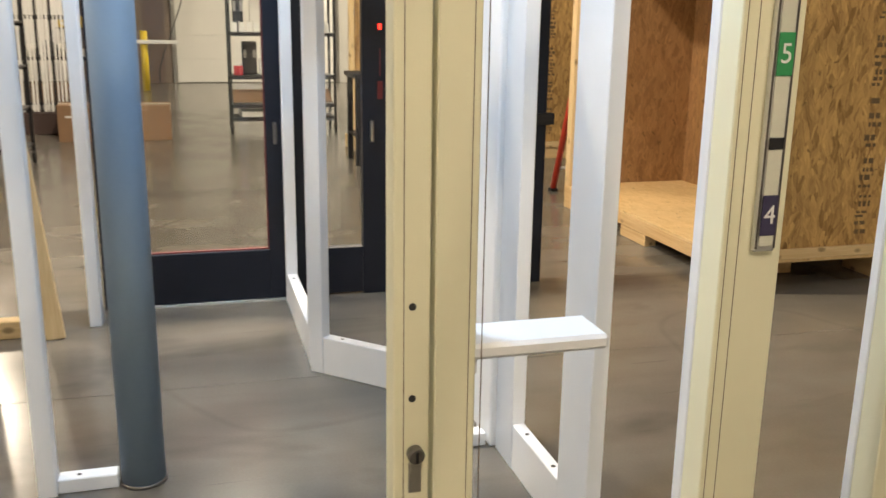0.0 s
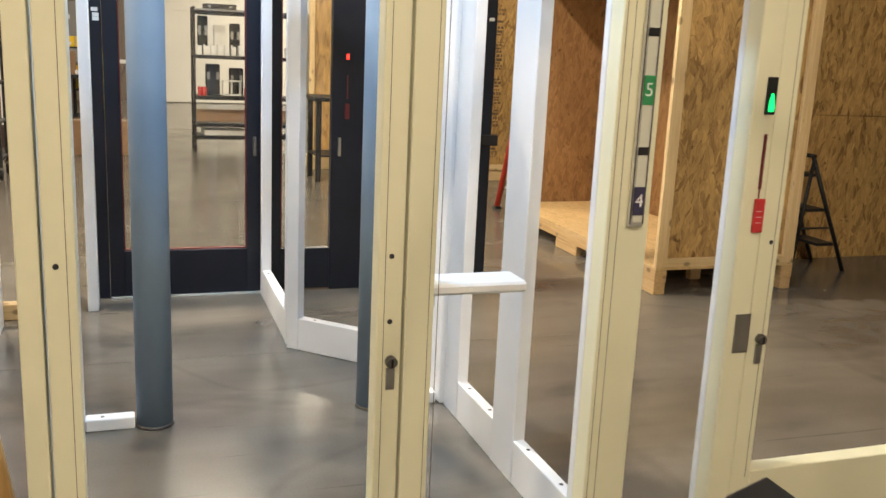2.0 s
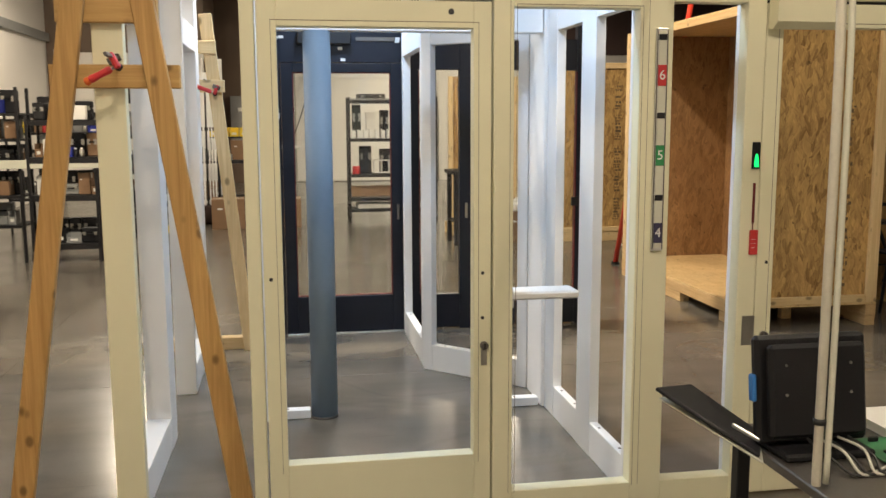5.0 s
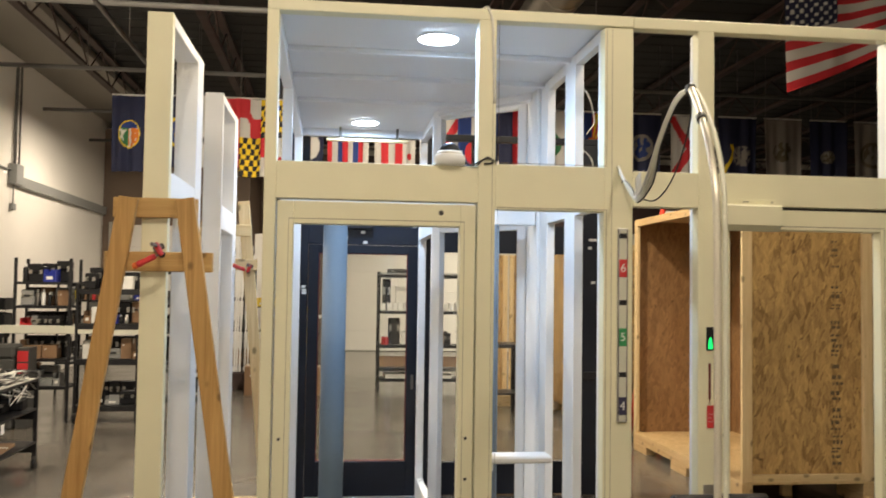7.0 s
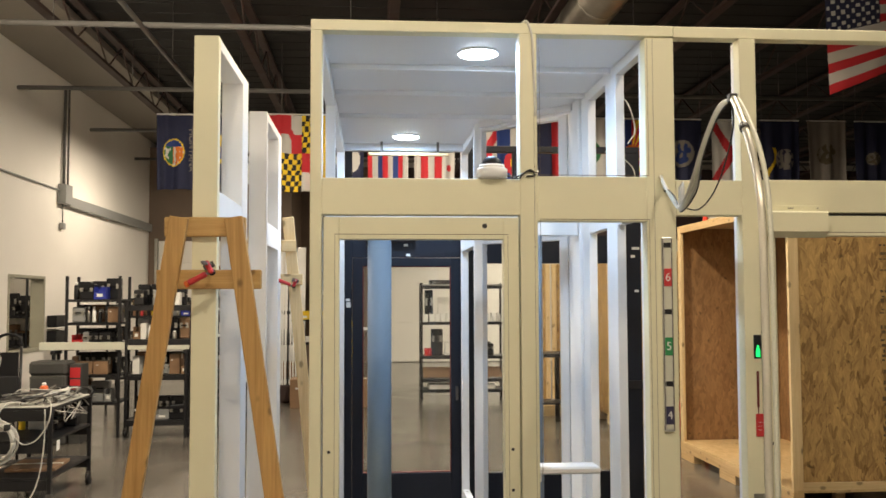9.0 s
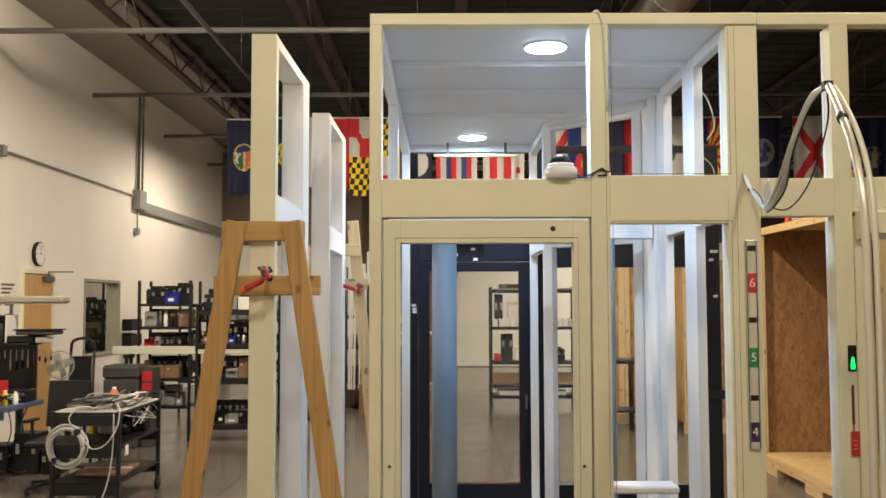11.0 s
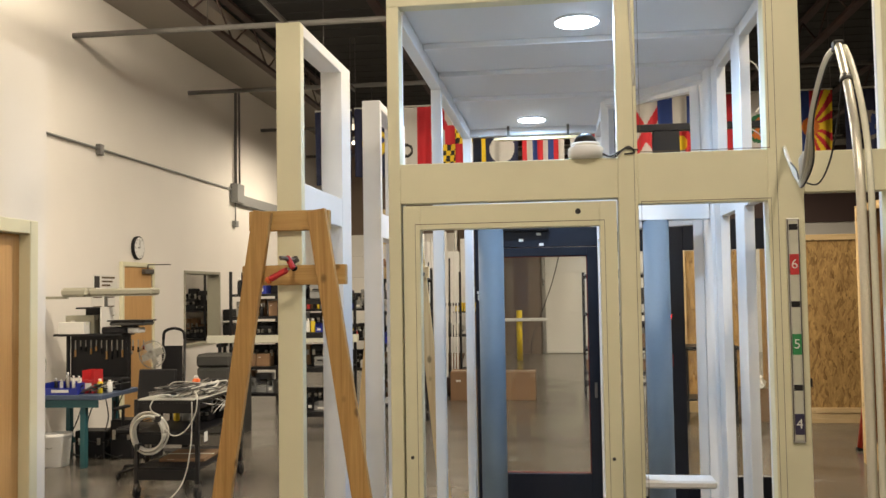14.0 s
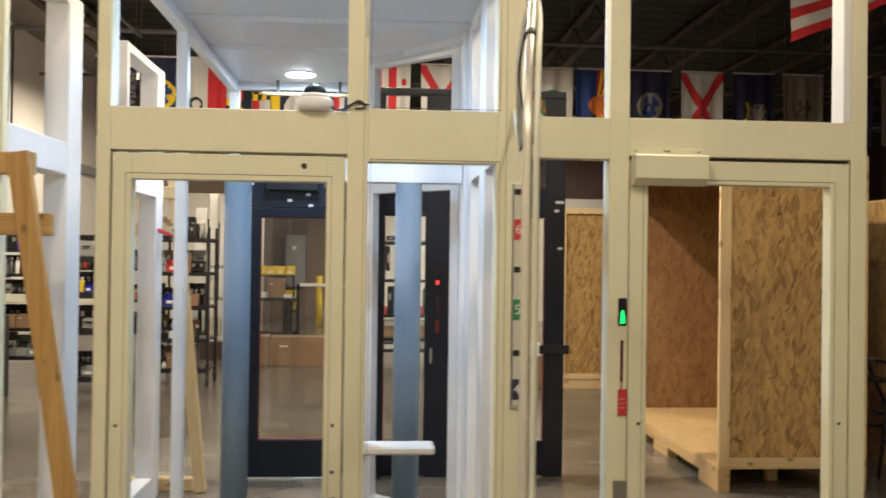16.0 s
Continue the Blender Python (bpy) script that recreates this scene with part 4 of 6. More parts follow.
brown = setting("wall_panel", box((WEST, NORTH - 0.06, 0), (-0.30, NORTH - 0.002, ROOF), 0.004), BROWN_WALL, "brown steel wall cladding at the far end", "wall")
setting("wall_upper", box((-0.29, NORTH - 0.06, 3.45), (EAST, NORTH - 0.002, ROOF), 0.004), DARK_WALL, "dark wall above the garage door", "wall")
step_wall = setting("wall_step", box((WEST, 19.90, 0), (-2.25, NORTH - 0.062, ROOF), 0.004), BROWN_WALL, "brown steel wall standing forward at the far end", "wall")
gar2 = thing("garage_door", "white panelled roll-up door in the forward part of the far wall", "garage door", (-3.9, 19.9, 0), kind="structure")
for i in range(6):
    part("panel", box((-5.45, 19.85, 0.02 + 0.53 * i), (-2.36, 19.895, 0.02 + 0.53 * i + 0.526), 0.004), GARAGE, gar2)
for x in (-5.53, -2.35):
    part("track", box((x, 19.78, 0), (x + 0.07, 19.898, 3.25), 0.004), STEEL, gar2)
boll = thing("bollard", "yellow steel bollard with a white crossbar", "bollard", (-0.84, 20.7, 0))
part("post", tube([(-0.84, 20.7, 0), (-0.84, 20.7, 1.25)], 0.075, 16), YELLOW, boll)
part("crossbar", box((-1.35, 20.58, 0.98), (-0.12, 20.63, 1.06), 0.01), WHITE_INK, boll)

# red ladder leaning on the back of the open crate
ladder = thing("ladder", "red fibreglass ladder leaning against the back of the crate", "ladder", (3.4, 7.9, 0))
FOOT, HEAD = Vector((3.32, 7.95, 0.0)), Vector((3.52, 7.31, 2.90))
for k in range(2):
    off = Vector((0.34 * k, 0, 0))
    part("rail", tube([FOOT + off + Vector((0, 0, 0.02)), HEAD + off], 0.03, 8), ORANGE_RED, ladder)
    part("foot", box(tuple(FOOT + off - Vector((0.035, 0.04, 0))), tuple(FOOT + off + Vector((0.035, 0.04, 0.03))), 0.004), BLACK, ladder)
for k in range(9):
    p = FOOT.lerp(HEAD, 0.08 + 0.105 * k)
    part("rung", tube([p, p + Vector((0.34, 0, 0))], 0.015, 8), ALU, ladder)

# ---- office corner near the camera ----
OX, OY, OH = -2.5, 2.18, 2.96
office = bmesh.new()
for y0, y1, z0, z1 in [(SOUTH, 1.02, 0, OH), (2.09, OY, 0, OH), (1.02, 2.09, 2.16, OH)]:
    add_box(office, (OX - 0.12, y0, z0), (OX, y1, z1), 0)
add_box(office, (WEST, OY - 0.12, 0), (OX - 0.12, OY, OH), 0)
setting("wall_office", office, WALL_PAINT, "off-white partition wall of a low office", "wall")
setting("ceiling_office", box((WEST, SOUTH, OH), (OX, OY, OH + 0.06), 0), WALL_PAINT, "flat off-white roof of the office", "ceiling")
od = thing("door_1", "oak veneer office door in a cream steel frame", "door", (OX, 1.55, 0), kind="structure")
part("leaf", box((OX - 0.09, 1.092, 0.01), (OX - 0.045, 2.018, 2.088), 0.003), LID_WOOD, od)
for y0, y1, z0, z1 in [(1.021, 1.09, 0, 2.159), (2.02, 2.089, 0, 2.159), (1.09, 2.02, 2.09, 2.159)]:
    part("frame", box((OX - 0.121, y0, z0), (OX + 0.014, y1, z1), 0.004), CREAM, od)

# ---- things on the west wall ----
W = WEST
dw = thing("door_2", "closed oak veneer door in a cream frame", "door", (W, 9.16, 0), kind="structure")
part("leaf", box((W + 0.002, 8.74, 0.01), (W + 0.030, 9.60, 2.17), 0.003), LID_WOOD, dw)
for y0, y1, z0, z1 in [(8.68, 8.738, 0, 2.235), (9.602, 9.66, 0, 2.235), (8.738, 9.602, 2.172, 2.235)]:
    part("frame", box((W + 0.002, y0, z0), (W + 0.05, y1, z1), 0.004), CREAM, dw)
part("closer", box((W + 0.032, 9.28, 2.08), (W + 0.09, 9.56, 2.145), 0.006), DARK_STEEL, dw, "grey door closer")
part("closer_arm", box((W + 0.06, 9.40, 2.20), (W + 0.40, 9.43, 2.215), 0.002), DARK_STEEL, dw)
part("closer_arm", tube([(W + 0.06, 9.42, 2.145), (W + 0.06, 9.42, 2.20)], 0.01, 8), DARK_STEEL, dw)
part("knob", lathe([(0.012, 0.0), (0.012, 0.04), (0.03, 0.05), (0.03, 0.08), (0.015, 0.09)], (W + 0.03, 8.82, 1.0), 16, "x"), STEEL, dw)
for z in (0.3, 1.1, 1.95):
    part("hinge", box((W + 0.030, 9.59, z - 0.05), (W + 0.040, 9.61, z + 0.05), 0.002), STEEL, dw)

dw.location.y += 0.6
wn = thing("window_1", "unglazed interior window with a deep grey frame", "window", (W, 12.1, 0.93), kind="structure")
for y0, y1, z0, z1 in [(11.401, 11.45, 0.931, 2.159), (12.88, 12.929, 0.931, 2.159), (11.45, 12.88, 2.11, 2.159), (11.45, 12.88, 0.931, 0.98)]:
    part("window_frame", box((W - 0.21, y0, z0), (W + 0.015, y1, z1), 0.004), OLIVE, wn)
back = bmesh.new()
for lo, hi in [((W - 2.0, 9.0, -0.01), (W - 1.9, 14.0, 3)), ((W - 1.9, 9.0, -0.01), (W - 0.21, 9.1, 3)), ((W - 1.9, 13.9, -0.01), (W - 0.21, 14.0, 3)), ((W - 1.9, 9.1, 2.9), (W - 0.21, 13.9, 3.0))]:
    add_box(back, lo, hi, 0)
setting("wall_store", back, WALL_PAINT, "dim off-white walls of the store room behind the window", "wall")


def rack(x0, x1, y0, y1, levels, h, label, mat=BLACK, castors=False, group="shelving", shelf_mat=None, lip=0.035, name="shelving_unit", cat="shelving"):
    """Shelving or shelf cart: four posts, a shelf per level, castors if it rolls."""
    t = thing(name, label, cat, ((x0 + x1) / 2, (y0 + y1) / 2, 0), group=group)
    base = 0.13 if castors else 0.0
    for x in (x0, x1 - 0.035):
        for y in (y0, y1 - 0.035):
            part("post", box((x, y, base), (x + 0.035, y + 0.035, h), 0.003), mat, t)
            if castors:
                cx, cy = x + 0.018, y + 0.018
                wh = part("castor", tube([(cx - 0.016, cy, 0.055), (cx + 0.016, cy, 0.055)], 0.055, 14), BLACK_PLASTIC, t)
                part("fork", box((cx - 0.024, cy - 0.02, 0.06), (cx + 0.024, cy + 0.02, 0.13), 0.004), DARK_STEEL, wh)
    for z in levels:
        s = box((x0 + 0.004, y0 + 0.004, z - 0.02), (x1 - 0.004, y1 - 0.004, z), 0.002)
        add_box(s, (x0 + 0.036, y0 + 0.003, z - lip), (x1 - 0.036, y0 + 0.018, z - 0.0205), 0.002)
        add_box(s, (x0 + 0.036, y1 - 0.018, z - lip), (x1 - 0.036, y1 - 0.003, z - 0.0205), 0.002)
        part("shelf", s, shelf_mat or mat, t)
    return t


RND = random.Random(7)
BIN_MATS = [BLUE, BLUE, YELLOW, RED, CARD, BLACK_PLASTIC, BLACK_PLASTIC, BLACK_PLASTIC, DUCT_GREY, DUCT_GREY]


def parts_bin(x, y, z, w, d, h, mat, label):
    t = thing("parts_bin", label, "bin", (x, y, z), group="parts bins", local=True)
    b = bmesh.new()
    for lo, hi in [((-w / 2, -d / 2, 0), (w / 2, d / 2, 0.006)), ((-w / 2, -d / 2, 0.006), (-w / 2 + 0.006, d / 2, h)), ((w / 2 - 0.006, -d / 2, 0.006), (w / 2, d / 2, h)),
                   ((-w / 2 + 0.006, d / 2 - 0.006, 0.006), (w / 2 - 0.006, d / 2, h)), ((-w / 2 + 0.006, -d / 2, 0.006), (w / 2 - 0.006, -d / 2 + 0.006, h * 0.6))]:
        add_box(b, lo, hi, 0.001)
    part("tray", b, mat, t)
    part("label_holder", box((-w / 4, -d / 2 - 0.002, h * 0.2), (w / 4, -d / 2, h * 0.45), 0), PAPER, t)


def carton(x, y, z, w, d, h, label="brown cardboard carton", rz=0, mat=CARD):
    t = thing("carton", label, "box", (x, y, z), rz, "cartons", local=True)
    part("body", box((-w / 2, -d / 2, 0), (w / 2, d / 2, h), 0.004), mat, t)
    part("tape", box((-w / 2 - 0.001, -0.025, h * 0.75), (w / 2 + 0.001, 0.025, h + 0.001), 0), STRIP, t)
    part("label", box((-w * 0.32, -d / 2 - 0.0015, h * 0.66), (-w * 0.17, -d / 2, h * 0.72), 0), PAPER, t)


def can(x, y, z, r, h, mat, label):
    t = thing("spray_can", label, "can", (x, y, z), group="cans and bottles", local=True)
    part("body", lathe([(r * 0.94, 0), (r, 0.005), (r, h * 0.75), (r * 0.6, h * 0.82)], (0, 0, 0), 14), mat, t)
    part("cap", lathe([(r * 0.55, h * 0.82), (r * 0.55, h), (r * 0.4, h)], (0, 0, 0), 12), WHITE_INK, t)


def tool_case(x, y, z, w, d, h, mat, label):
    t = thing("tool_case", label, "case", (x, y, z), group="tool cases", local=True)
    part("shell", box((-w / 2, -d / 2, 0), (w / 2, d / 2, h * 0.62), 0.012), mat, t)
    part("lid", box((-w / 2, -d / 2, h * 0.625), (w / 2, d / 2, h), 0.012), mat, t)
    part("handle", tube(curve_pts([(-w * 0.2, -d / 2, h * 0.6), (-w * 0.18, -d / 2 - 0.025, h * 0.62), (w * 0.18, -d / 2 - 0.025, h * 0.62), (w * 0.2, -d / 2, h * 0.6)], 4), 0.008, 8), BLACK_PLASTIC, t)
    for sx in (-0.32, 0.32):
        part("latch", box((sx * w - 0.02, -d / 2 - 0.006, h * 0.5), (sx * w + 0.02, -d / 2, h * 0.75), 0.002), STEEL, t)


def stock(x0, x1, y, z, room, dense=1.0, dark=False):
    """Clutter standing along one shelf, in the free height above it, with a darker row behind."""
    x = x0
    while x < x1 - 0.1:
        w = RND.uniform(0.12, 0.24)
        if x + w < x1:
            tool_case(x + w / 2, y + 0.19, z, w, 0.14, min(room * 0.92, RND.uniform(0.22, 0.44)), RND.choice([BLACK_PLASTIC, BLACK_PLASTIC, BLACK, BLACK_PLASTIC, DUCT_GREY, CARD]), "dark case at the back of a shelf")
        x += w + 0.01
    x = x0
    while x < x1 - 0.07:
        k = 0.8 if dark and RND.random() < 0.75 else RND.random()
        w = RND.uniform(0.07, 0.20)
        if x + w > x1:
            break
        h = min(room * 0.92, RND.uniform(0.08, 0.28))
        cx = x + w / 2
        if k < 0.25:
            parts_bin(cx, y, z, w, 0.2, min(h, 0.16), RND.choice(BIN_MATS), "open stacking bin full of small parts")
        elif k < 0.5:
            carton(cx, y, z, w, 0.18, h, "small carton on a shelf", RND.uniform(-6, 6), RND.choice([CARD, CARD, PAPER, DUCT_GREY]))
        elif k < 0.72:
            n = max(1, int(w / 0.07))
            for i in range(n):
                can(x + 0.035 + 0.07 * i, y - 0.05, z, RND.uniform(0.022, 0.034), min(h, 0.24), RND.choice([YELLOW, WHITE_INK, RED, DARK_STEEL, BLACK_PLASTIC, STEEL]), "spray can on a shelf")
        elif k < 0.95:
            tool_case(cx, y, z, w, 0.2, min(h, 0.2), RND.choice([BLACK_PLASTIC, BLACK_PLASTIC, DUCT_GREY, BLACK]), "plastic tool case on a shelf")
        x += w + RND.uniform(0.0, 0.03) / dense


# store room shelves seen through the window
rack(W - 1.05, W - 0.35, 13.15, 13.8, (0.5, 1.0, 1.5), 2.15, "black loaded shelving unit at the end of the store room")
for z in (0.5, 1.0, 1.5):
    stock(W - 0.98, W - 0.42, 13.4, z, 0.42, 2, True)
rack(W - 1.5, W - 0.9, 11.0, 13.3, (0.6, 1.2, 1.75), 2.3, "black shelving unit in the dim store room")
for yy in (11.4, 11.8, 12.2, 12.6, 12.95):
    carton(W - 1.2, yy, 1.2, 0.25, 0.28, 0.3, "dark carton on the store room shelf")
    carton(W - 1.2, yy + 0.1, 1.75, 0.3, 0.25, 0.25, "carton on the store room shelf", 4, PAPER)

# Unseen fill lamp, added so the room behind the window is not black.
store = thing("store_fill_lamp", "unseen small globe lamp added to brighten the store room", "lamp", (W - 1.0, 11.6, 2.8))
part("globe", lathe([(0.02, 0.10), (0.06, 0.06), (0.075, 0.0), (0.05, -0.06), (0.01, -0.075)], (W - 1.0, 11.6, 2.79), 18), HALL_GLOW, store)
sbulb = bpy.data.lights.new("store_fill_lamp", "POINT")
sbulb.energy, sbulb.color, sbulb.shadow_soft_size = 26, WARM, 0.08
new("store_fill_lamp", sbulb).location = (W - 1.0, 11.6, 2.60)

clock = thing("wall_clock", "round white wall clock with a dark rim", "clock", (W, 9.19, 2.46))
part("rim", lathe([(0.165, 0.002), (0.165, 0.045), (0.150, 0.05)], (W, 9.19, 2.46), 32, "x"), BLACK_PLASTIC, clock)
part("dial", lathe([(0.150, 0.046), (0.149, 0.052)], (W, 9.19, 2.46), 32, "x"), WHITE_INK, clock)
part("hand", box((W + 0.053, 9.185, 2.46), (W + 0.056, 9.195, 2.57), 0), DARK_INK, clock)
part("hand", box((W + 0.053, 9.12, 2.455), (W + 0.056, 9.19, 2.465), 0, ), DARK_INK, clock)
for k in range(12):
    a = math.pi * k / 6
    part("tick", box((W + 0.0525, 9.19 + 0.128 * math.sin(a) - 0.005, 2.46 + 0.128 * math.cos(a) - 0.009), (W + 0.0545, 9.19 + 0.128 * math.sin(a) + 0.005, 2.46 + 0.128 * math.cos(a) + 0.009), 0), DARK_INK, clock)

clock.location += Vector((0, 0.59, -0.02))
notice = thing("wall_notice", "white printed notice with illegible dark text on the wall", "notice", (W, 8.35, 1.92))
part("sheet", box((W + 0.001, 8.05, 1.91), (W + 0.008, 8.66, 2.10), 0), PAPER, notice)
part("picture", box((W + 0.008, 8.07, 1.93), (W + 0.010, 8.20, 2.08), 0), DARK_INK, notice)
for i in range(3):
    part("text_bar", box((W + 0.008, 8.26, 2.05 - 0.05 * i), (W + 0.010, 8.26 + 0.34 - 0.06 * i, 2.075 - 0.05 * i), 0), FADED_INK, notice)
notice.location += Vector((0, 0.54, -0.05))
for yy in (8.55, 8.88):
    t = thing("posted_sheet", "white paper sheet with faint text pinned to the wall", "paper", (W, yy, 1.3), group="posted sheets")
    part("sheet", box((W + 0.001, yy, 1.30), (W + 0.006, yy + 0.28, 1.82), 0), PAPER, t)
    for i in range(4):
        part("text_bar", box((W + 0.006, yy + 0.03, 1.75 - 0.12 * i), (W + 0.0075, yy + 0.25, 1.765 - 0.12 * i), 0), FADED_INK, t)

cond = thing("wall_conduit", "grey electrical conduit run with a junction box along the wall", "conduit", (W, 10, 3.6))
part("pipe", tube([(W + 0.03, SOUTH + 0.1, 3.63), (W + 0.03, 12.75, 3.63)], 0.016, 8), DUCT_GREY, cond)
part("pipe", tube([(W + 0.05, 12.90, 3.72), (W + 0.05, 12.90, 5.45)], 0.026, 10), PIPE, cond)
part("pipe", tube([(W + 0.09, 12.98, 3.72), (W + 0.09, 12.98, 5.45)], 0.018, 10), PIPE, cond)
part("junction_box", box((W + 0.002, 12.75, 3.40), (W + 0.14, 13.10, 3.74), 0.006), DUCT_GREY, cond)
part("raceway", box((W + 0.002, 13.101, 3.38), (W + 0.10, 19.1, 3.56), 0.006), DUCT_GREY, cond)
part("drop_pipe", tube([(W + 0.04, 12.9, 3.40), (W + 0.04, 12.9, 3.05)], 0.012, 8), PIPE, cond)
part("socket_box", box((W + 0.002, 12.83, 2.96), (W + 0.07, 12.98, 3.07), 0.006), DUCT_GREY, cond)
part("coupling", box((W + 0.002, 7.92, 3.55), (W + 0.07, 8.02, 3.69), 0.006), PIPE, cond)
cond.location += Vector((0, 0.72, 0.04))

# ---- work corner ----
BXA, BXB, BYA, BYB, BZ = -5.45, -4.60, 6.67, 7.48, 0.755
bench = thing("workbench", "workbench with teal steel legs and a blue-grey top", "workbench", (-4.9, 7.1, 0))
part("top", box((BXA, BYA, BZ - 0.05), (BXB, BYB, BZ), 0.006), SLATE_TOP, bench)
for x in (BXA + 0.05, BXB - 0.26):
    for y in (BYA + 0.04, BYB - 0.10):
        part("leg", box((x, y, 0.0), (x + 0.06, y + 0.06, BZ - 0.051), 0.004), TEAL, bench)
part("apron", box((BXA + 0.05, BYA + 0.02, BZ - 0.13), (BXB - 0.05, BYA + 0.035, BZ - 0.051), 0.003), TEAL, bench)
part("foot_rail", box((BXA + 0.115, BYB - 0.09, 0.15), (BXB - 0.265, BYB - 0.05, 0.21), 0.003), TEAL, bench)
riser = thing("bench_riser", "black steel riser shelf standing on the workbench", "shelf", (-4.9, 7.4, BZ))
for x in (BXA + 0.03, BXB - 0.10):
    part("upright", box((x, 7.42, BZ), (x + 0.03, 7.46, 1.334), 0.003), BLACK, riser)
part("board", box((BXA, 7.20, 1.335), (BXB - 0.05, 7.50, 1.36), 0.004), BLACK, riser)
part("back_panel", box((BXA + 0.061, 7.465, 0.86), (BXB - 0.101, 7.475, 1.33), 0.002), BLACK, riser)
for i in range(14):
    x = BXA + 0.12 + 0.062 * i
    t = thing("hand_tool", "hand tool hanging on the riser back panel", "tool", (x, 7.45, 1.05), group="hanging tools")
    hh = RND.uniform(0.10, 0.22)
    part("blade", box((x - 0.006, 7.452, 1.27 - hh * 0.55), (x + 0.006, 7.464, 1.28), 0.002), STEEL, t)
    part("grip", tube([(x, 7.456, 1.27 - hh * 0.55), (x, 7.456, 1.27 - hh)], 0.011, 8), RND.choice([CARD, BLACK_PLASTIC, BLACK_PLASTIC, LID_WOOD, RED_SEAL]), t)
task = thing("task_light", "long beige task light housing over the workbench", "light", (-4.7, 7.3, 1.78))
part("housing", box((-5.10, 7.31, 1.775), (-4.36, 7.53, 1.855), 0.02), OLIVE, task)
part("arm", box((-5.66, 7.40, 1.745), (-5.40, 7.44, 1.775), 0.004), OLIVE, task)
part("post", box((-4.98, 7.44, 1.361), (-4.95, 7.47, 1.774), 0.003), DUCT_GREY, task)
part("end_cap", box((-5.42, 7.28, 1.765), (-5.101, 7.56, 1.868), 0.03), OLIVE, task, "wide bevelled olive end cap")
part("diffuser", box((-5.06, 7.34, 1.767), (-4.40, 7.50, 1.774), 0.001), PAPER, task)
carton(-5.24, 7.27, 1.36, 0.30, 0.14, 0.13, "pale printed carton on the riser shelf", 0, PAPER)
carton(-5.22, 7.41, 1.36, 0.34, 0.12, 0.20, "olive flat carton standing behind another", 0, OLIVE)
bookbox = thing("file_box", "black open file box with a white end on the riser shelf", "file box", (-5.02, 7.38, 1.36))
part("shell", box((-5.22, 7.475, 1.361), (-4.93, 7.497, 1.63), 0.004), BLACK_PLASTIC, bookbox)
part("top", box((-5.22, 7.26, 1.631), (-4.93, 7.497, 1.65), 0.004), BLACK_PLASTIC, bookbox)
part("end", box((-4.929, 7.25, 1.361), (-4.905, 7.497, 1.65), 0.003), PAPER, bookbox, "white end panel")
tray = thing("letter_tray", "dark shallow tray heaped on a white one on the riser shelf", "tray", (-4.72, 7.34, 1.36))
part("lower_tray", box((-4.90, 7.22, 1.361), (-4.62, 7.46, 1.43), 0.012), BLACK_PLASTIC, tray)
part("white_box", box((-4.61, 7.24, 1.361), (-4.48, 7.42, 1.42), 0.012), PAPER, tray)
part("upper_tray", box((-4.80, 7.20, 1.445), (-4.40, 7.47, 1.49), 0.015), DARK_GREY, tray)
part("rim", box((-4.82, 7.19, 1.491), (-4.38, 7.48, 1.505), 0.004), BLACK_PLASTIC, tray)
part("spacer", box((-4.70, 7.28, 1.421), (-4.55, 7.40, 1.444), 0.004), BLACK_PLASTIC, tray)
parts_bin(-5.07, 6.82, BZ, 0.38, 0.26, 0.12, BLUE, "blue open bin with tools on the workbench")
for k in range(7):
    can(-5.20 + 0.045 * k, 6.84 + 0.03 * (k % 3), BZ + 0.007, 0.018, RND.uniform(0.14, 0.22), RND.choice([STEEL, DARK_STEEL, BLACK_PLASTIC, PAPER]), "small bottle standing in the blue bin")
parts_bin(-4.84, 6.93, BZ, 0.14, 0.18, 0.24, RED, "red bin on the workbench")
tool_case(-4.76, 7.22, BZ, 0.30, 0.22, 0.13, BLACK_PLASTIC, "black machine on the workbench")
can(-4.72, 6.86, BZ, 0.028, 0.15, YELLOW, "yellow spray can on the workbench")
can(-4.66, 6.95, BZ, 0.028, 0.13, WHITE_INK, "white spray can on the workbench")


def desk_fan(x, y, z, r, label, tall=0.2):
    t = thing("desk_fan", label, "fan", (x, y, z), group="fans")
    part("base", lathe([(0.11, 0), (0.11, 0.015), (0.03, 0.03)], (x, y, z), 20), FAN_GREY, t)
    part("stem", tube([(x, y, z + 0.02), (x, y, z + tall)], 0.014, 10), FAN_GREY, t)
    c = Vector((x, y - 0.05, z + tall + r * 0.55))
    cage = bmesh.new()
    for k in range(36):
        a = 2 * math.pi * k / 36
        e = Vector((math.cos(a) * r, 0, math.sin(a) * r))
        add_tube(cage, [c + Vector((0, -0.07, 0)) + e * 0.15, c + Vector((0, -0.055, 0)) + e * 0.65, c + e], 0.0022, 5)
    ring = [c + Vector((math.cos(2 * math.pi * k / 28) * r, 0, math.sin(2 * math.pi * k / 28) * r)) for k in range(29)]
    add_tube(cage, ring, 0.006, 6)
    part("cage", cage, FAN_GREY, t)
    for k in range(4):
        a = math.pi / 2 * k + 0.4
        m = Matrix.Translation(c) @ Matrix.Rotation(-a, 4, "Y") @ Matrix.Rotation(radians(25), 4, "X")
        part("blade", box((0.03, -0.003, -r * 0.28), (r * 0.86, 0.003, r * 0.28), 0.01, m), CABLE, t)
    part("hub", lathe([(0.03, -0.03), (0.045, -0.02), (0.045, 0.10), (0.03, 0.12)], c, 18, "y"), FAN_GREY, t)


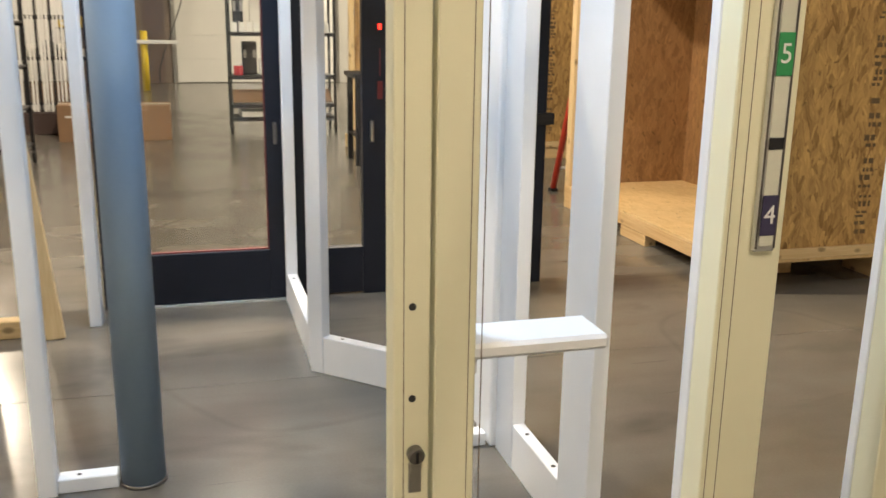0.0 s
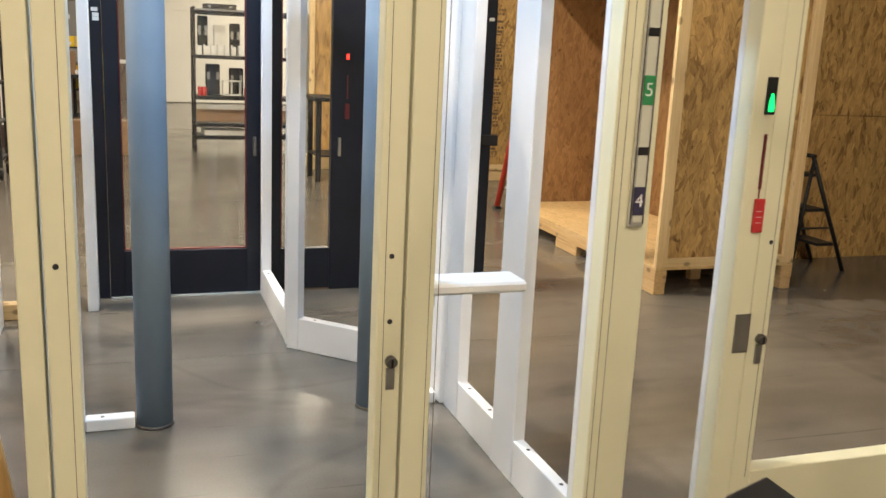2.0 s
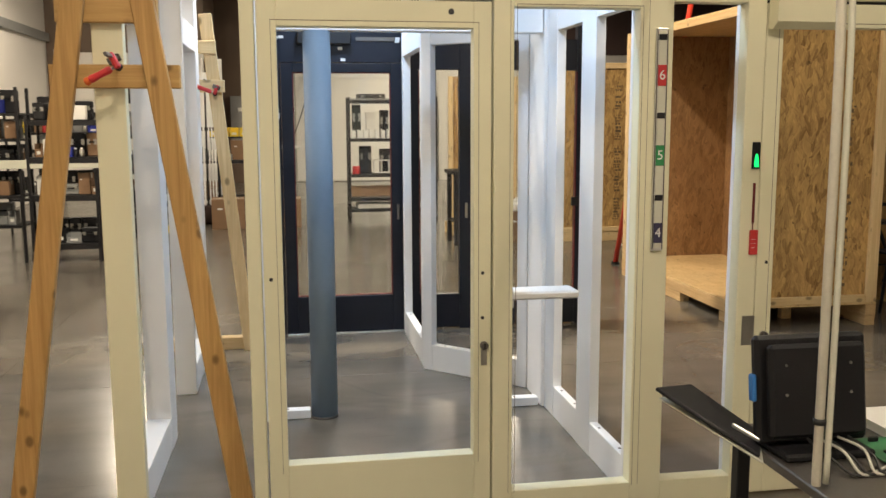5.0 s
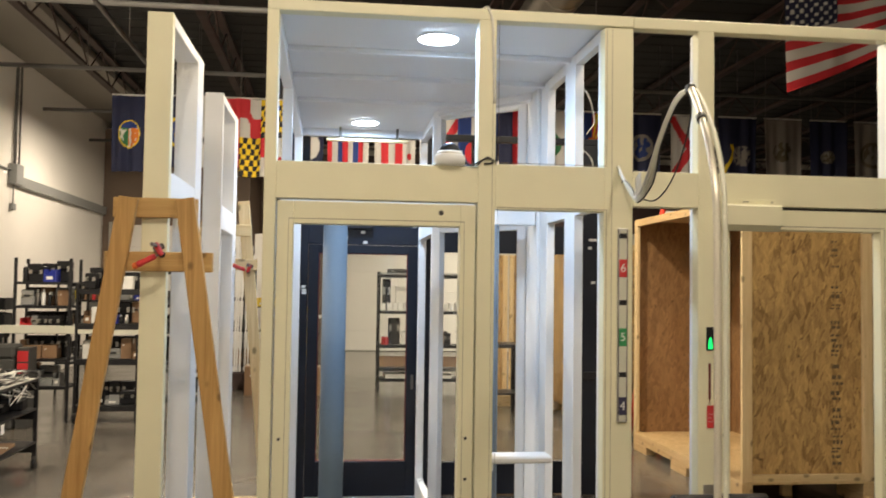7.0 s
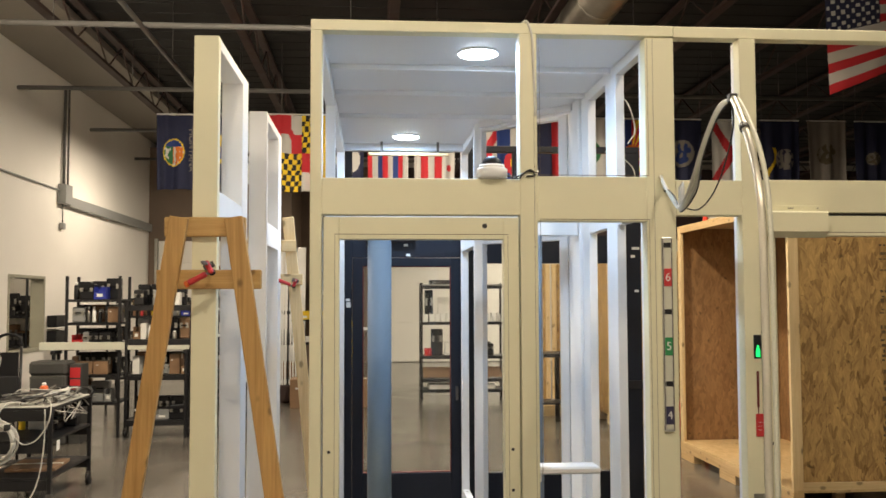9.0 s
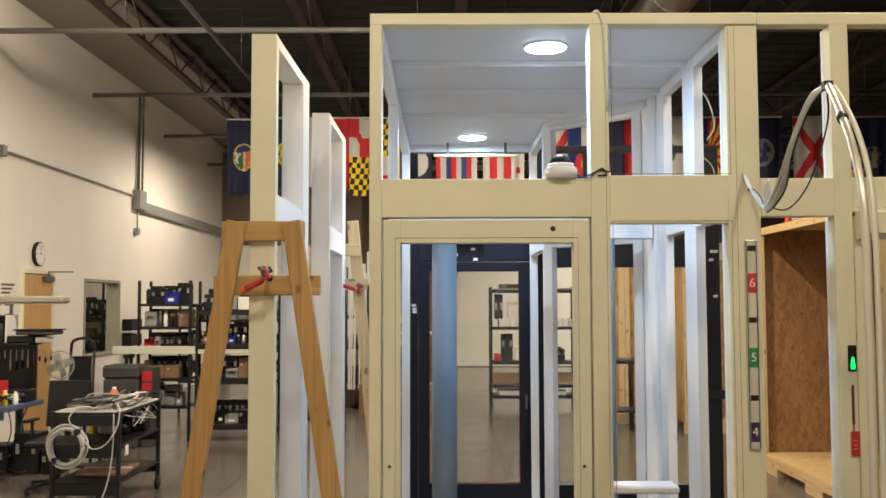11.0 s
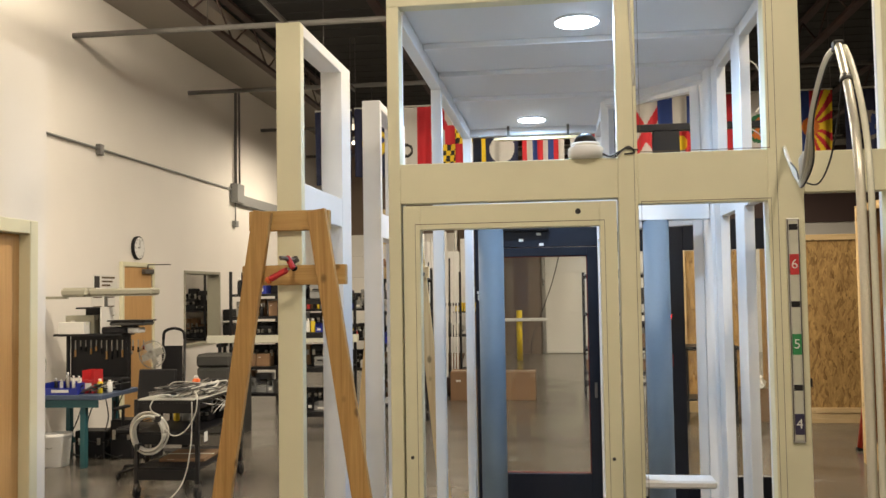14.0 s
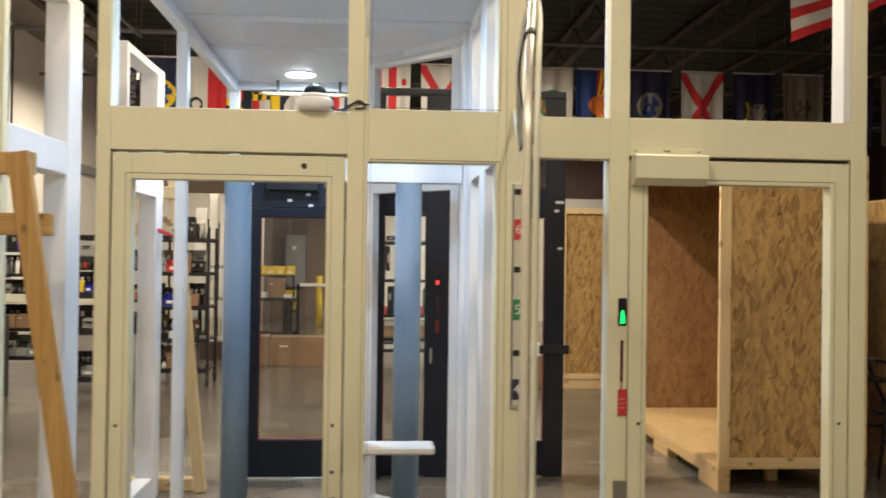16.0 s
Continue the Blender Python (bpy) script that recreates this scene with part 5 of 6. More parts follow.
bench_mess = thing("cable_heap", "dark cables and tools tangled on the workbench", "cable", (-4.8, 7.0, BZ))
for k in range(18):
    p = [(RND.uniform(-4.95, -4.66), RND.uniform(6.74, 7.2), BZ + 0.012 + RND.uniform(0, 0.10)) for _ in range(4)]
    part("cable", tube(curve_pts(p, 5), RND.choice((0.005, 0.008)), 6), RND.choice([CABLE_DARK, CABLE_DARK, DARK_STEEL, CABLE]), bench_mess)
under = thing("cable_heap", "dark cables hanging under the workbench", "cable", (-4.7, 7.2, 0.0))
for k in range(7):
    x = RND.uniform(-5.2, -4.7)
    part("cable", tube(curve_pts([(x, 7.4, 0.70), (x + RND.uniform(-0.1, 0.1), 7.35, 0.4), (x + RND.uniform(-0.2, 0.2), 7.3, 0.1), (x + RND.uniform(-0.3, 0.3), 7.2, 0.01)], 6), 0.007, 6), CABLE_DARK, under)
for k, (bx, bw, bh) in enumerate(((-5.05, 0.34, 0.3), (-4.68, 0.26, 0.42), (-4.42, 0.2, 0.25))):
    tool_case(bx, 7.38, 0.0, bw, 0.26, bh, BLACK_PLASTIC, "black case on the floor under the workbench")
desk_fan(-4.45, 7.56, 0.0, 0.15, "grey pedestal fan standing behind the workbench end", 1.03)
desk_fan(-5.42, 6.74, BZ, 0.20, "grey desk fan beside the blue bin")

chair = thing("office_chair", "black mesh office chair on a five-star base", "chair", (-4.17, 6.9, 0))
part("seat", box((-4.40, 6.68, 0.46), (-3.94, 7.12, 0.53), 0.03), BLACK_PLASTIC, chair)
part("backrest", box((-4.38, 7.08, 0.62), (-3.98, 7.12, 1.10), 0.02, Matrix.Translation((-4.18, 7.1, 0.6)) @ Matrix.Rotation(radians(-8), 4, "X") @ Matrix.Translation((4.18, -7.1, -0.6))), BLACK_PLASTIC, chair)
part("back_bar", box((-4.2, 7.10, 0.48), (-4.14, 7.13, 0.70), 0.006), BLACK, chair)
part("column", tube([(-4.17, 6.9, 0.10), (-4.17, 6.9, 0.46)], 0.025, 12), DARK_STEEL, chair)
for k in range(5):
    a = 2 * math.pi * k / 5 + 0.3
    e = Vector((-4.17 + 0.30 * math.cos(a), 6.9 + 0.30 * math.sin(a), 0.07))
    lg = part("leg", tube([(-4.17, 6.9, 0.11), e], 0.022, 8, 0.014), BLACK_PLASTIC, chair)
    part("castor", tube([(e.x - 0.012, e.y, 0.029), (e.x + 0.012, e.y, 0.029)], 0.028, 12), BLACK_PLASTIC, lg)
for sx in (-4.43, -3.93):
    part("armrest", box((sx - 0.03, 6.75, 0.70), (sx + 0.03, 7.02, 0.73), 0.01), BLACK_PLASTIC, chair)
    part("arm_post", box((sx - 0.012, 6.9, 0.50), (sx + 0.012, 6.93, 0.70), 0.004), BLACK_PLASTIC, chair)
chair.location = (-3.99, 6.42, 0)
chair.scale = (1, 1, 0.93)
trolley = thing("folding_hand_truck", "folded black hand truck standing upright", "hand truck", (-4.16, 7.75, 0))
for sx in (-0.13, 0.13):
    part("rail", tube([(-4.16 + sx, 7.78, 0.02), (-4.16 + sx, 7.84, 1.40)], 0.016, 8), BLACK, trolley)
part("handle", tube(curve_pts([(-4.29, 7.84, 1.40), (-4.27, 7.84, 1.50), (-4.16, 7.84, 1.54), (-4.05, 7.84, 1.50), (-4.03, 7.84, 1.40)], 5), 0.018, 8), BLACK_PLASTIC, trolley)
part("plate", box((-4.28, 7.79, 0.80), (-4.04, 7.805, 1.32), 0.01), BLACK, trolley)
part("toe", box((-4.32, 7.60, 0.0), (-4.0, 7.80, 0.018), 0.004), BLACK, trolley)
trolley.location = (-4.36, 7.80, 0)
trolley.scale = (1, 1, 0.90)
bucket = thing("bucket", "white plastic bucket on the floor under the bench", "bucket", (-5.2, 6.85, 0))
part("pail", lathe([(0.12, 0), (0.13, 0.01), (0.15, 0.30), (0.158, 0.31), (0.158, 0.34), (0.14, 0.34)], (-5.2, 6.85, 0), 24), WHITE_INK, bucket)
part("bail", tube(curve_pts([(-5.36, 6.85, 0.30), (-5.2, 6.70, 0.20), (-5.04, 6.85, 0.30)], 6), 0.004, 6), STEEL, bucket)

SX0, SX1, SY0, SY1 = -3.64, -3.05, 5.42, 6.52
cart = rack(SX0, SX1, SY0, SY1, (0.27, 0.58, 0.85), 0.86, "black service cart with a cluttered grey top", BLACK, True, "service carts", None, 0.11, "service_cart", "cart")
part("top_mat", box((SX0 + 0.01, SY0 + 0.01, 0.851), (SX1 - 0.01, SY1 - 0.01, 0.858), 0.002), FAN_GREY, cart)
part("push_handle", tube(curve_pts([(SX0 + 0.05, SY1, 0.80), (SX0 + 0.06, SY1 + 0.10, 0.90), (SX1 - 0.06, SY1 + 0.10, 0.90), (SX1 - 0.05, SY1, 0.80)], 4), 0.014, 8), BLACK, cart)
part("label", box((SX1 + 0.001, SY0 + 0.12, 0.475), (SX1 + 0.003, SY0 + 0.20, 0.56), 0), PAPER, cart, "pale label on the tray side")
CCX, CCY, CCZ = SX0 + 0.155, SY0 - 0.04, 0.575
coil = thing("cable_coil", "coil of light grey cable hung on the service cart", "cable", (CCX, CCY, CCZ - 0.17))
for k in range(12):
    rr, off = 0.150 + RND.uniform(-0.020, 0.024), RND.uniform(-0.022, 0.022)
    part("loop", tube([(CCX + (rr + 0.005 * math.sin(3 * a + k)) * math.cos(a), CCY + off + 0.008 * math.sin(2 * a + k), CCZ + (rr + 0.010) * math.sin(a)) for a in np.linspace(0, 2 * math.pi, 40)], 0.008, 6), CABLE, coil)
part("tail", tube(curve_pts([(CCX + 0.14, CCY, CCZ + 0.05), (CCX + 0.22, CCY, CCZ - 0.02), (CCX + 0.33, CCY, CCZ + 0.02), (CCX + 0.42, CCY, CCZ + 0.16), (CCX + 0.43, CCY + 0.03, CCZ + 0.30), (CCX + 0.36, CCY + 0.16, CCZ + 0.33)]), 0.006, 6), CABLE, coil)
part("tail", tube(curve_pts([(CCX + 0.05, CCY, CCZ + 0.16), (CCX + 0.02, CCY - 0.01, CCZ + 0.24), (CCX + 0.08, CCY + 0.06, CCZ + 0.32), (CCX + 0.2, CCY + 0.16, CCZ + 0.30)]), 0.006, 6), CABLE, coil)
part("tie", box((CCX - 0.11, CCY - 0.045, CCZ - 0.14), (CCX - 0.075, CCY + 0.035, CCZ - 0.09), 0.004), CABLE_DARK, coil)
part("tie", box((CCX + 0.075, CCY - 0.045, CCZ + 0.10), (CCX + 0.115, CCY + 0.035, CCZ + 0.15), 0.004), CABLE_DARK, coil)
drop = thing("floor_cable", "grey cable hanging from the cart onto the floor", "cable", (SX1 - 0.05, SY0 - 0.1, 0))
part("cable", tube(curve_pts([(SX1 - 0.12, SY0 + 0.12, 0.87), (SX1 - 0.05, SY0 - 0.02, 0.80), (SX1 - 0.06, SY0 - 0.03, 0.45), (SX1 - 0.12, SY0 - 0.06, 0.16), (SX1 - 0.24, SY0 - 0.14, 0.012), (SX1 - 0.40, SY0 - 0.18, 0.008)]), 0.006, 6), CABLE, drop)
part("cable", tube(curve_pts([(SX1 - 0.40, SY0 - 0.18, 0.008), (-4.0, SY0 - 0.2, 0.008), (-4.4, SY0 - 0.05, 0.008)]), 0.006, 6), RED_SEAL, drop)
heap = thing("cable_heap", "tangle of grey and dark cables with connectors on the cart", "cable", (-3.4, 6.1, 0.86))
for k in range(16):
    p = [(RND.uniform(SX0 + 0.1, SX1 - 0.02), RND.uniform(SY0 + 0.05, SY1 - 0.05), 0.868 + RND.uniform(0, 0.09)) for _ in range(5)]
    part("cable", tube(curve_pts(p, 6), RND.choice((0.004, 0.006, 0.008)), 6), RND.choice([CABLE, CABLE_DARK, CABLE_DARK, DARK_STEEL, DARK_GREY]), heap)
for k in range(12):
    p = [(SX1 - 0.12 + 0.03 * j, RND.uniform(SY0 + 0.1, SY1 - 0.1), 0.90 + RND.uniform(-0.02, 0.06) - 0.012 * j * j) for j in range(5)]
    part("cable", tube(curve_pts(p, 5), 0.005, 6), RND.choice([CABLE, STEEL, DARK_GREY]), heap)
for k in range(6):
    x, y = RND.uniform(SX0 + 0.2, SX1 - 0.05), RND.uniform(SY0 + 0.05, SY1 - 0.1)
    part("connector", box((x, y, 0.86), (x + 0.05, y + 0.04, 0.90), 0.006), RND.choice([DARK_STEEL, BLACK_PLASTIC, STEEL]), heap)
can(SX0 + 0.26, SY0 + 0.75, 0.858, 0.035, 0.14, ORANGE, "orange plastic cap on the cart")
stock(SX0 + 0.06, SX1 - 0.06, 6.15, 0.58, 0.18, 1, True)
carton(SX0 + 0.3, 5.95, 0.27, 0.42, 0.5, 0.03, "flat brown carton on the lower tray", 4)
# set the whole work corner in its place
for ob in [o for o in scene.objects if o.parent is None and -5.6 < o.location.x < -2.9 and 5.0 < o.location.y < 7.9 and o.type == "EMPTY" and o.location.z < 2.2]:
    ob.location += Vector((0.10, -0.12, 0))

# ---- shelving along the workshop ----
rack(-4.32, -3.62, 9.6, 10.1, (0.45, 0.80, 1.15, 1.47, 1.77), 2.07, "black steel shelving unit packed with parts")
for z, room in ((0.45, 0.3), (0.80, 0.3), (1.15, 0.26), (1.47, 0.25), (1.77, 0.3)):
    stock(-4.26, -3.68, 9.8, z, room, 3)
rack(-3.55, -2.70, 9.55, 10.1, (0.22, 0.80, 1.25, 1.69), 1.75, "black utility cart loaded with parts and bins", BLACK, True, "service carts", None, 0.07, "utility_cart", "cart")
for z in (0.22, 0.80, 1.25, 1.69):
    stock(-3.48, -2.78, 9.78, z, 0.30, 2)
rack(-2.62, -1.75, 10.3, 10.9, (0.22, 0.62, 1.05, 1.5, 1.95), 2.1, "black shelf cart with assorted hardware", BLACK, True, "service carts", None, 0.05, "utility_cart", "cart")
for z in (0.22, 0.62, 1.05, 1.5, 1.95):
    stock(-2.55, -1.82, 10.5, z, 0.32, 2)
rack(-4.6, -2.7, 12.6, 13.2, (0.5, 1.0, 1.5), 2.0, "dark steel shelving with stored parts")
for z in (0.5, 1.0, 1.5):
    stock(-4.5, -2.8, 12.85, z, 0.35, 2)
for ob in [o for o in scene.objects if o.parent is None and -4.4 < o.location.x < -1.7 and 9.2 < o.location.y < 11.0 and o.type == "EMPTY" and o.location.z < 2.5]:
    ob.location += Vector((0.12, -0.22, 0))
beam = thing("steel_profile", "long off-white steel profile lying on black trestles", "profile", (-3.4, 9.42, 1.12))
part("profile", box((-4.5, 9.34, 1.12), (-2.45, 9.44, 1.22), 0.004), STRIP, beam)
for x in (-4.3, -2.65):
    t = thing("trestle", "black steel trestle carrying the profile", "trestle", (x, 9.39, 0), group="trestles")
    part("head", box((x - 0.03, 9.25, 1.07), (x + 0.03, 9.53, 1.119), 0.004), BLACK, t)
    for yy in (9.28, 9.46):
        part("leg", box((x - 0.018, yy, 0), (x + 0.018, yy + 0.036, 1.069), 0.003), BLACK, t)
chest = thing("tool_chest", "dark grey plastic tool chest on the floor", "tool chest", (-4.22, 9.05, 0))
part("body", box((-4.43, 8.84, 0.0), (-4.00, 9.20, 0.84), 0.02), DARK_GREY, chest)
part("lid", box((-4.44, 8.83, 0.842), (-3.99, 9.21, 1.01), 0.03), DARK_GREY, chest)
for z in (0.12, 0.36, 0.60):
    part("drawer", box((-4.40, 8.825, z), (-4.03, 8.839, z + 0.21), 0.006), DARK_GREY, chest)
redbox = thing("drawer_cabinet", "small dark drawer cabinet with red upper drawers beside the tool chest", "cabinet", (-3.91, 9.1, 0))
part("body", box((-3.98, 8.92, 0.0), (-3.84, 9.22, 0.97), 0.006), DARK_GREY, redbox)
for k in range(6):
    part("drawer", box((-3.972, 8.912, 0.08 + 0.145 * k), (-3.848, 8.919, 0.205 + 0.145 * k), 0.003), RED if k > 3 else DARK_GREY, redbox)
wallbox = thing("wall_organizer", "pair of black wall trays with white edges beside the window", "organizer", (W, 13.3, 1.0))
for z in (1.03, 1.29):
    part("tray", box((W + 0.001, 13.06, z + 0.02), (W + 0.16, 13.62, z + 0.215), 0.01), BLACK_PLASTIC, wallbox)
    part("edge", box((W + 0.001, 13.04, z - 0.01), (W + 0.17, 13.64, z + 0.018), 0.004), PAPER, wallbox, "white lip")

# ---- middle distance behind the screen ----
gc = rack(0.56, 2.02, 12.85, 13.4, (0.22, 0.40, 0.79, 1.37, 1.99), 2.04, "black steel shelf cart with white parts", BLACK, True, "service carts", BLACK, 0.05, "shelf_cart", "cart")
part("push_bar", tube([(0.58, 12.83, 2.0), (2.0, 12.83, 2.0)], 0.014, 8), DUCT_GREY, gc)
for i in range(14):
    x = 0.62 + 0.097 * i
    t = thing("white_bracket", "white painted bracket in a row on the shelf cart", "bracket", (x, 13.0, 1.371), group="white brackets")
    part("plate", box((x, 12.90, 1.371), (x + 0.012, 13.06, 1.52), 0.002), WHITE_INK, t)
    part("foot", box((x + 0.013, 12.90, 1.371), (x + 0.075, 13.06, 1.381), 0.002), WHITE_INK, t)
    part("back", box((x + 0.013, 13.05, 1.382), (x + 0.075, 13.06, 1.50), 0.002), WHITE_INK, t)
board = thing("tan_board", "wide tan board lying over the lower tray of the cart", "board", (1.25, 12.95, 0.42))
part("board", box((0.60, 12.80, 0.0), (1.95, 13.16, 0.012), 0.002, pose(0, 0, 0.43, 0, 0, 0) @ pose(0, 12.8, 0, 24, 0, 0) @ pose(0, -12.8, 0)), CARD, board)
carton(1.0, 13.15, 0.22, 0.6, 0.4, 0.08, "stack of white sheets on the cart", 3, PAPER)
carton(1.6, 13.15, 0.22, 0.5, 0.4, 0.06, "stack of white sheets on the cart", -3, PAPER)
whitem = thing("white_machine", "white housing with an open front on the shelf cart", "machine", (1.12, 13.05, 0.79))
part("housing", box((0.98, 12.92, 0.80), (1.24, 13.16, 0.815), 0.004), WHITE_INK, whitem)
for x in (0.98, 1.10, 1.228):
    part("wall", box((x, 12.92, 0.816), (x + 0.012, 13.16, 1.0), 0.003), WHITE_INK, whitem)
part("top", box((0.98, 12.92, 1.001), (1.24, 13.16, 1.015), 0.004), WHITE_INK, whitem)
part("foot", box((1.0, 12.94, 0.79), (1.22, 13.14, 0.7995), 0.002), BLACK_PLASTIC, whitem)
for x in (0.66, 0.72, 1.32):
    can(x, 13.0, 0.79, 0.035, 0.16, RED, "red canister on the shelf cart")
for x, hh, mt_ in ((0.72, 0.55, BLACK_PLASTIC), (1.18, 0.46, BLACK_PLASTIC), (1.55, 0.4, DARK_GREY)):
    tool_case(x, 13.25, 1.371, 0.14, 0.16, hh, mt_, "tall black case on the cart")
carton(0.96, 13.25, 1.371, 0.16, 0.16, 0.42, "tall pale carton on the cart", 0, PAPER)
tool_case(0.95, 13.1, 1.99, 0.46, 0.3, 0.10, DARK_GREY, "flat dark case on top of the cart")
stock(1.36, 1.95, 13.1, 0.79, 0.5, 3)
for x, hh in ((0.86, 0.45), (1.2, 0.40)):
    tool_case(x, 13.27, 0.79, 0.20, 0.16, hh, BLACK_PLASTIC, "black case at the back of the cart")
carton(-1.36, 12.6, 0, 0.50, 0.55, 0.46, "brown carton on the floor", 3)
carton(-0.66, 12.6, 0, 0.86, 0.5, 0.45, "large brown carton beside another on the floor", 0)


def table(x0, x1, y0, y1, h, label, mat=BLACK):
    t = thing("work_table", label, "table", ((x0 + x1) / 2, (y0 + y1) / 2, 0), group="work tables")
    part("top", box((x0, y0, h - 0.05), (x1, y1, h), 0.005), mat, t)
    for x in (x0 + 0.03, x1 - 0.09):
        for y in (y0 + 0.03, y1 - 0.09):
            part("leg", box((x, y, 0.0), (x + 0.06, y + 0.06, h - 0.051), 0.004), mat, t)
    part("shelf", box((x0 + 0.04, y0 + 0.05, 0.30), (x1 - 0.04, y1 - 0.05, 0.325), 0.003), mat, t)
    return t


table(-2.6, -0.95, 14.2, 15.0, 0.98, "dark work table covered with parts and boxes")
for i in range(5):
    carton(-2.1 + 0.02 * i, 14.6, 0.326 + 0.055 * i, 0.8, 0.5, 0.05, "flat brown carton in a stack", RND.uniform(-3, 3))
stock(-2.5, -2.25, 14.5, 0.98, 0.4, 2)
carton(-1.5, 14.4, 0.98, 0.22, 0.2, 0.10, "low white box on the table", -4, PAPER)
hutch = thing("bench_riser", "black riser shelf on the work table", "shelf", (-1.3, 14.75, 0.98))
part("board", box((-1.80, 14.60, 1.36), (-0.93, 14.92, 1.385), 0.003), BLACK, hutch)
for x in (-1.78, -0.97):
    part("upright", box((x, 14.86, 0.981), (x + 0.03, 14.90, 1.359), 0.003), BLACK, hutch)
for i in range(5):
    parts_bin(-1.70 + 0.175 * i, 14.74, 1.385, 0.155, 0.26, 0.16, YELLOW, "yellow stacking bin on the riser shelf")
carton(-1.25, 14.66, 0.98, 0.32, 0.2, 0.34, "upright tan carton on the table")
carton(-1.02, 14.45, 0.98, 0.14, 0.2, 0.06, "low white box on the table", 5, PAPER)
rack(-1.18, -0.90, 15.2, 15.6, (0.3, 0.72, 0.93), 1.2, "black stand with yellow bins")
for z in (0.72, 0.93):
    parts_bin(-1.04, 15.38, z, 0.18, 0.28, 0.15, YELLOW, "yellow stacking bin on a black stand")
for i, (x, w_, h_) in enumerate(((-2.86, 0.22, 2.62), (-2.60, 0.16, 2.9), (-2.40, 0.24, 2.75), (-2.13, 0.12, 2.95), (-1.98, 0.22, 2.55), (-1.74, 0.16, 2.8))):
    t = thing("white_board", "tall white board leaning upright behind the work table", "board", (x, 15.3, 0), group="upright white boards")
    part("board", box((x, 15.30, 0.001), (x + w_, 15.33, h_), 0.003, Matrix.Translation((x, 15.3, 0)) @ Matrix.Rotation(radians(-2.0 - 0.4 * i), 4, "X") @ Matrix.Translation((-x, -15.3, 0))), PAPER if i % 2 else WHITE_INK, t)


def wrapped_roll(x, y, z, r, mat, label):
    t = thing("wrapped_roll", label, "roll", (x, y, z), group="wrapped rolls", local=True)
    b = bmesh.new()
    bmesh.ops.create_icosphere(b, subdivisions=3, radius=r)
    for v in b.verts:
        v.co *= 1 + 0.22 * noise.noise(v.co * 9 + Vector((x, y, z)))
        v.co.z = max(0, v.co.z * 0.95 + r * 0.75)
    for f in b.faces:
        f.smooth = True
    part("wrap", b, mat, t)


wrapped_roll(-1.88, 14.42, 0.98, 0.13, DUCT_GREY, "grey wrapped bundle on the work table")
wrapped_roll(-1.66, 14.36, 0.98, 0.11, FAN_GREY, "pale wrapped bundle on the work table")
wrapped_roll(-2.12, 14.40, 0.98, 0.10, PAPER, "white wrapped bundle on the work table")
bar_rack = thing("profile_rack", "rack of long white and dark profiles standing upright", "rack", (-2.0, 13.3, 0))
part("base", box((-2.35, 13.2, 0.0), (-1.55, 13.7, 0.28), 0.004), DARK_WALL, bar_rack)
part("back_rail", box((-2.35, 13.68, 1.5), (-1.55, 13.72, 1.56), 0.003), BLACK, bar_rack)
for x in (-2.35, -1.59):
    part("upright", box((x, 13.721, 0), (x + 0.04, 13.76, 2.1), 0.003), BLACK, bar_rack)
for i in range(16):
    x = -2.3 + 0.046 * i
    t = thing("steel_profile", "long white profile standing in the rack" if i % 4 else "long dark profile standing in the rack", "profile", (x, 13.45, 0.28), group="upright profiles")
    hh = RND.uniform(2.1, 2.75)
    part("profile", box((x, 13.40, 0.281), (x + RND.uniform(0.018, 0.036), 13.43, hh), 0.002, Matrix.Translation((x, 13.4, 0.28)) @ Matrix.Rotation(radians(RND.uniform(-5.5, -4)), 4, "X") @ Matrix.Translation((-x, -13.4, -0.28))), WHITE_INK if i % 4 else BLACK, t)
table(1.72, 2.45, 9.75, 10.4, 1.0, "small dark steel work table")
carton(2.72, 10.2, 0, 0.36, 0.4, 0.42, "brown carton with white wrapping on top")
heap2 = thing("plastic_wrap", "crumpled white plastic wrap on the carton", "wrap", (2.72, 10.2, 0.42))
wb = bmesh.new()
bmesh.ops.create_icosphere(wb, subdivisions=3, radius=0.14)
for v in wb.verts:
    v.co *= 1 + 0.35 * noise.noise(v.co * 14)
    v.co.z = max(0, v.co.z * 0.9 + 0.05)
    v.co += Vector((2.72, 10.2, 0.42))
part("wrap", wb, WHITE_INK, heap2)

# electrical cabinet and stored sheets at the far wall
elec = thing("electrical_cabinet", "grey electrical cabinet on the brown far wall", "cabinet", (-1.7, NORTH - 0.3, 0.9))
part("body", box((-1.9, NORTH - 0.30, 0.9), (-1.35, NORTH - 0.062, 2.3), 0.01), DUCT_GREY, elec)
part("label", box((-1.7, NORTH - 0.302, 1.9), (-1.6, NORTH - 0.3, 2.0), 0), PAPER, elec)
rope = thing("pull_rope", "dark pull rope slanting down from the garage door", "rope", (-0.3, NORTH - 0.5, 0.6))
part("rope", tube(curve_pts([(0.35, NORTH - 0.2, 3.4), (0.0, NORTH - 0.4, 2.0), (-0.55, NORTH - 0.6, 0.5), (-0.6, NORTH - 0.6, 0.02)]), 0.014, 6), CABLE_DARK, rope)
lean = thing("leaning_sheet", "pale door-sized sheet leaning against the far wall", "sheet", (4.3, NORTH - 0.4, 0))
part("sheet", box((4.0, NORTH - 0.5, 0.0), (4.5, NORTH - 0.45, 2.6), 0.004), WHITE_INK, lean)

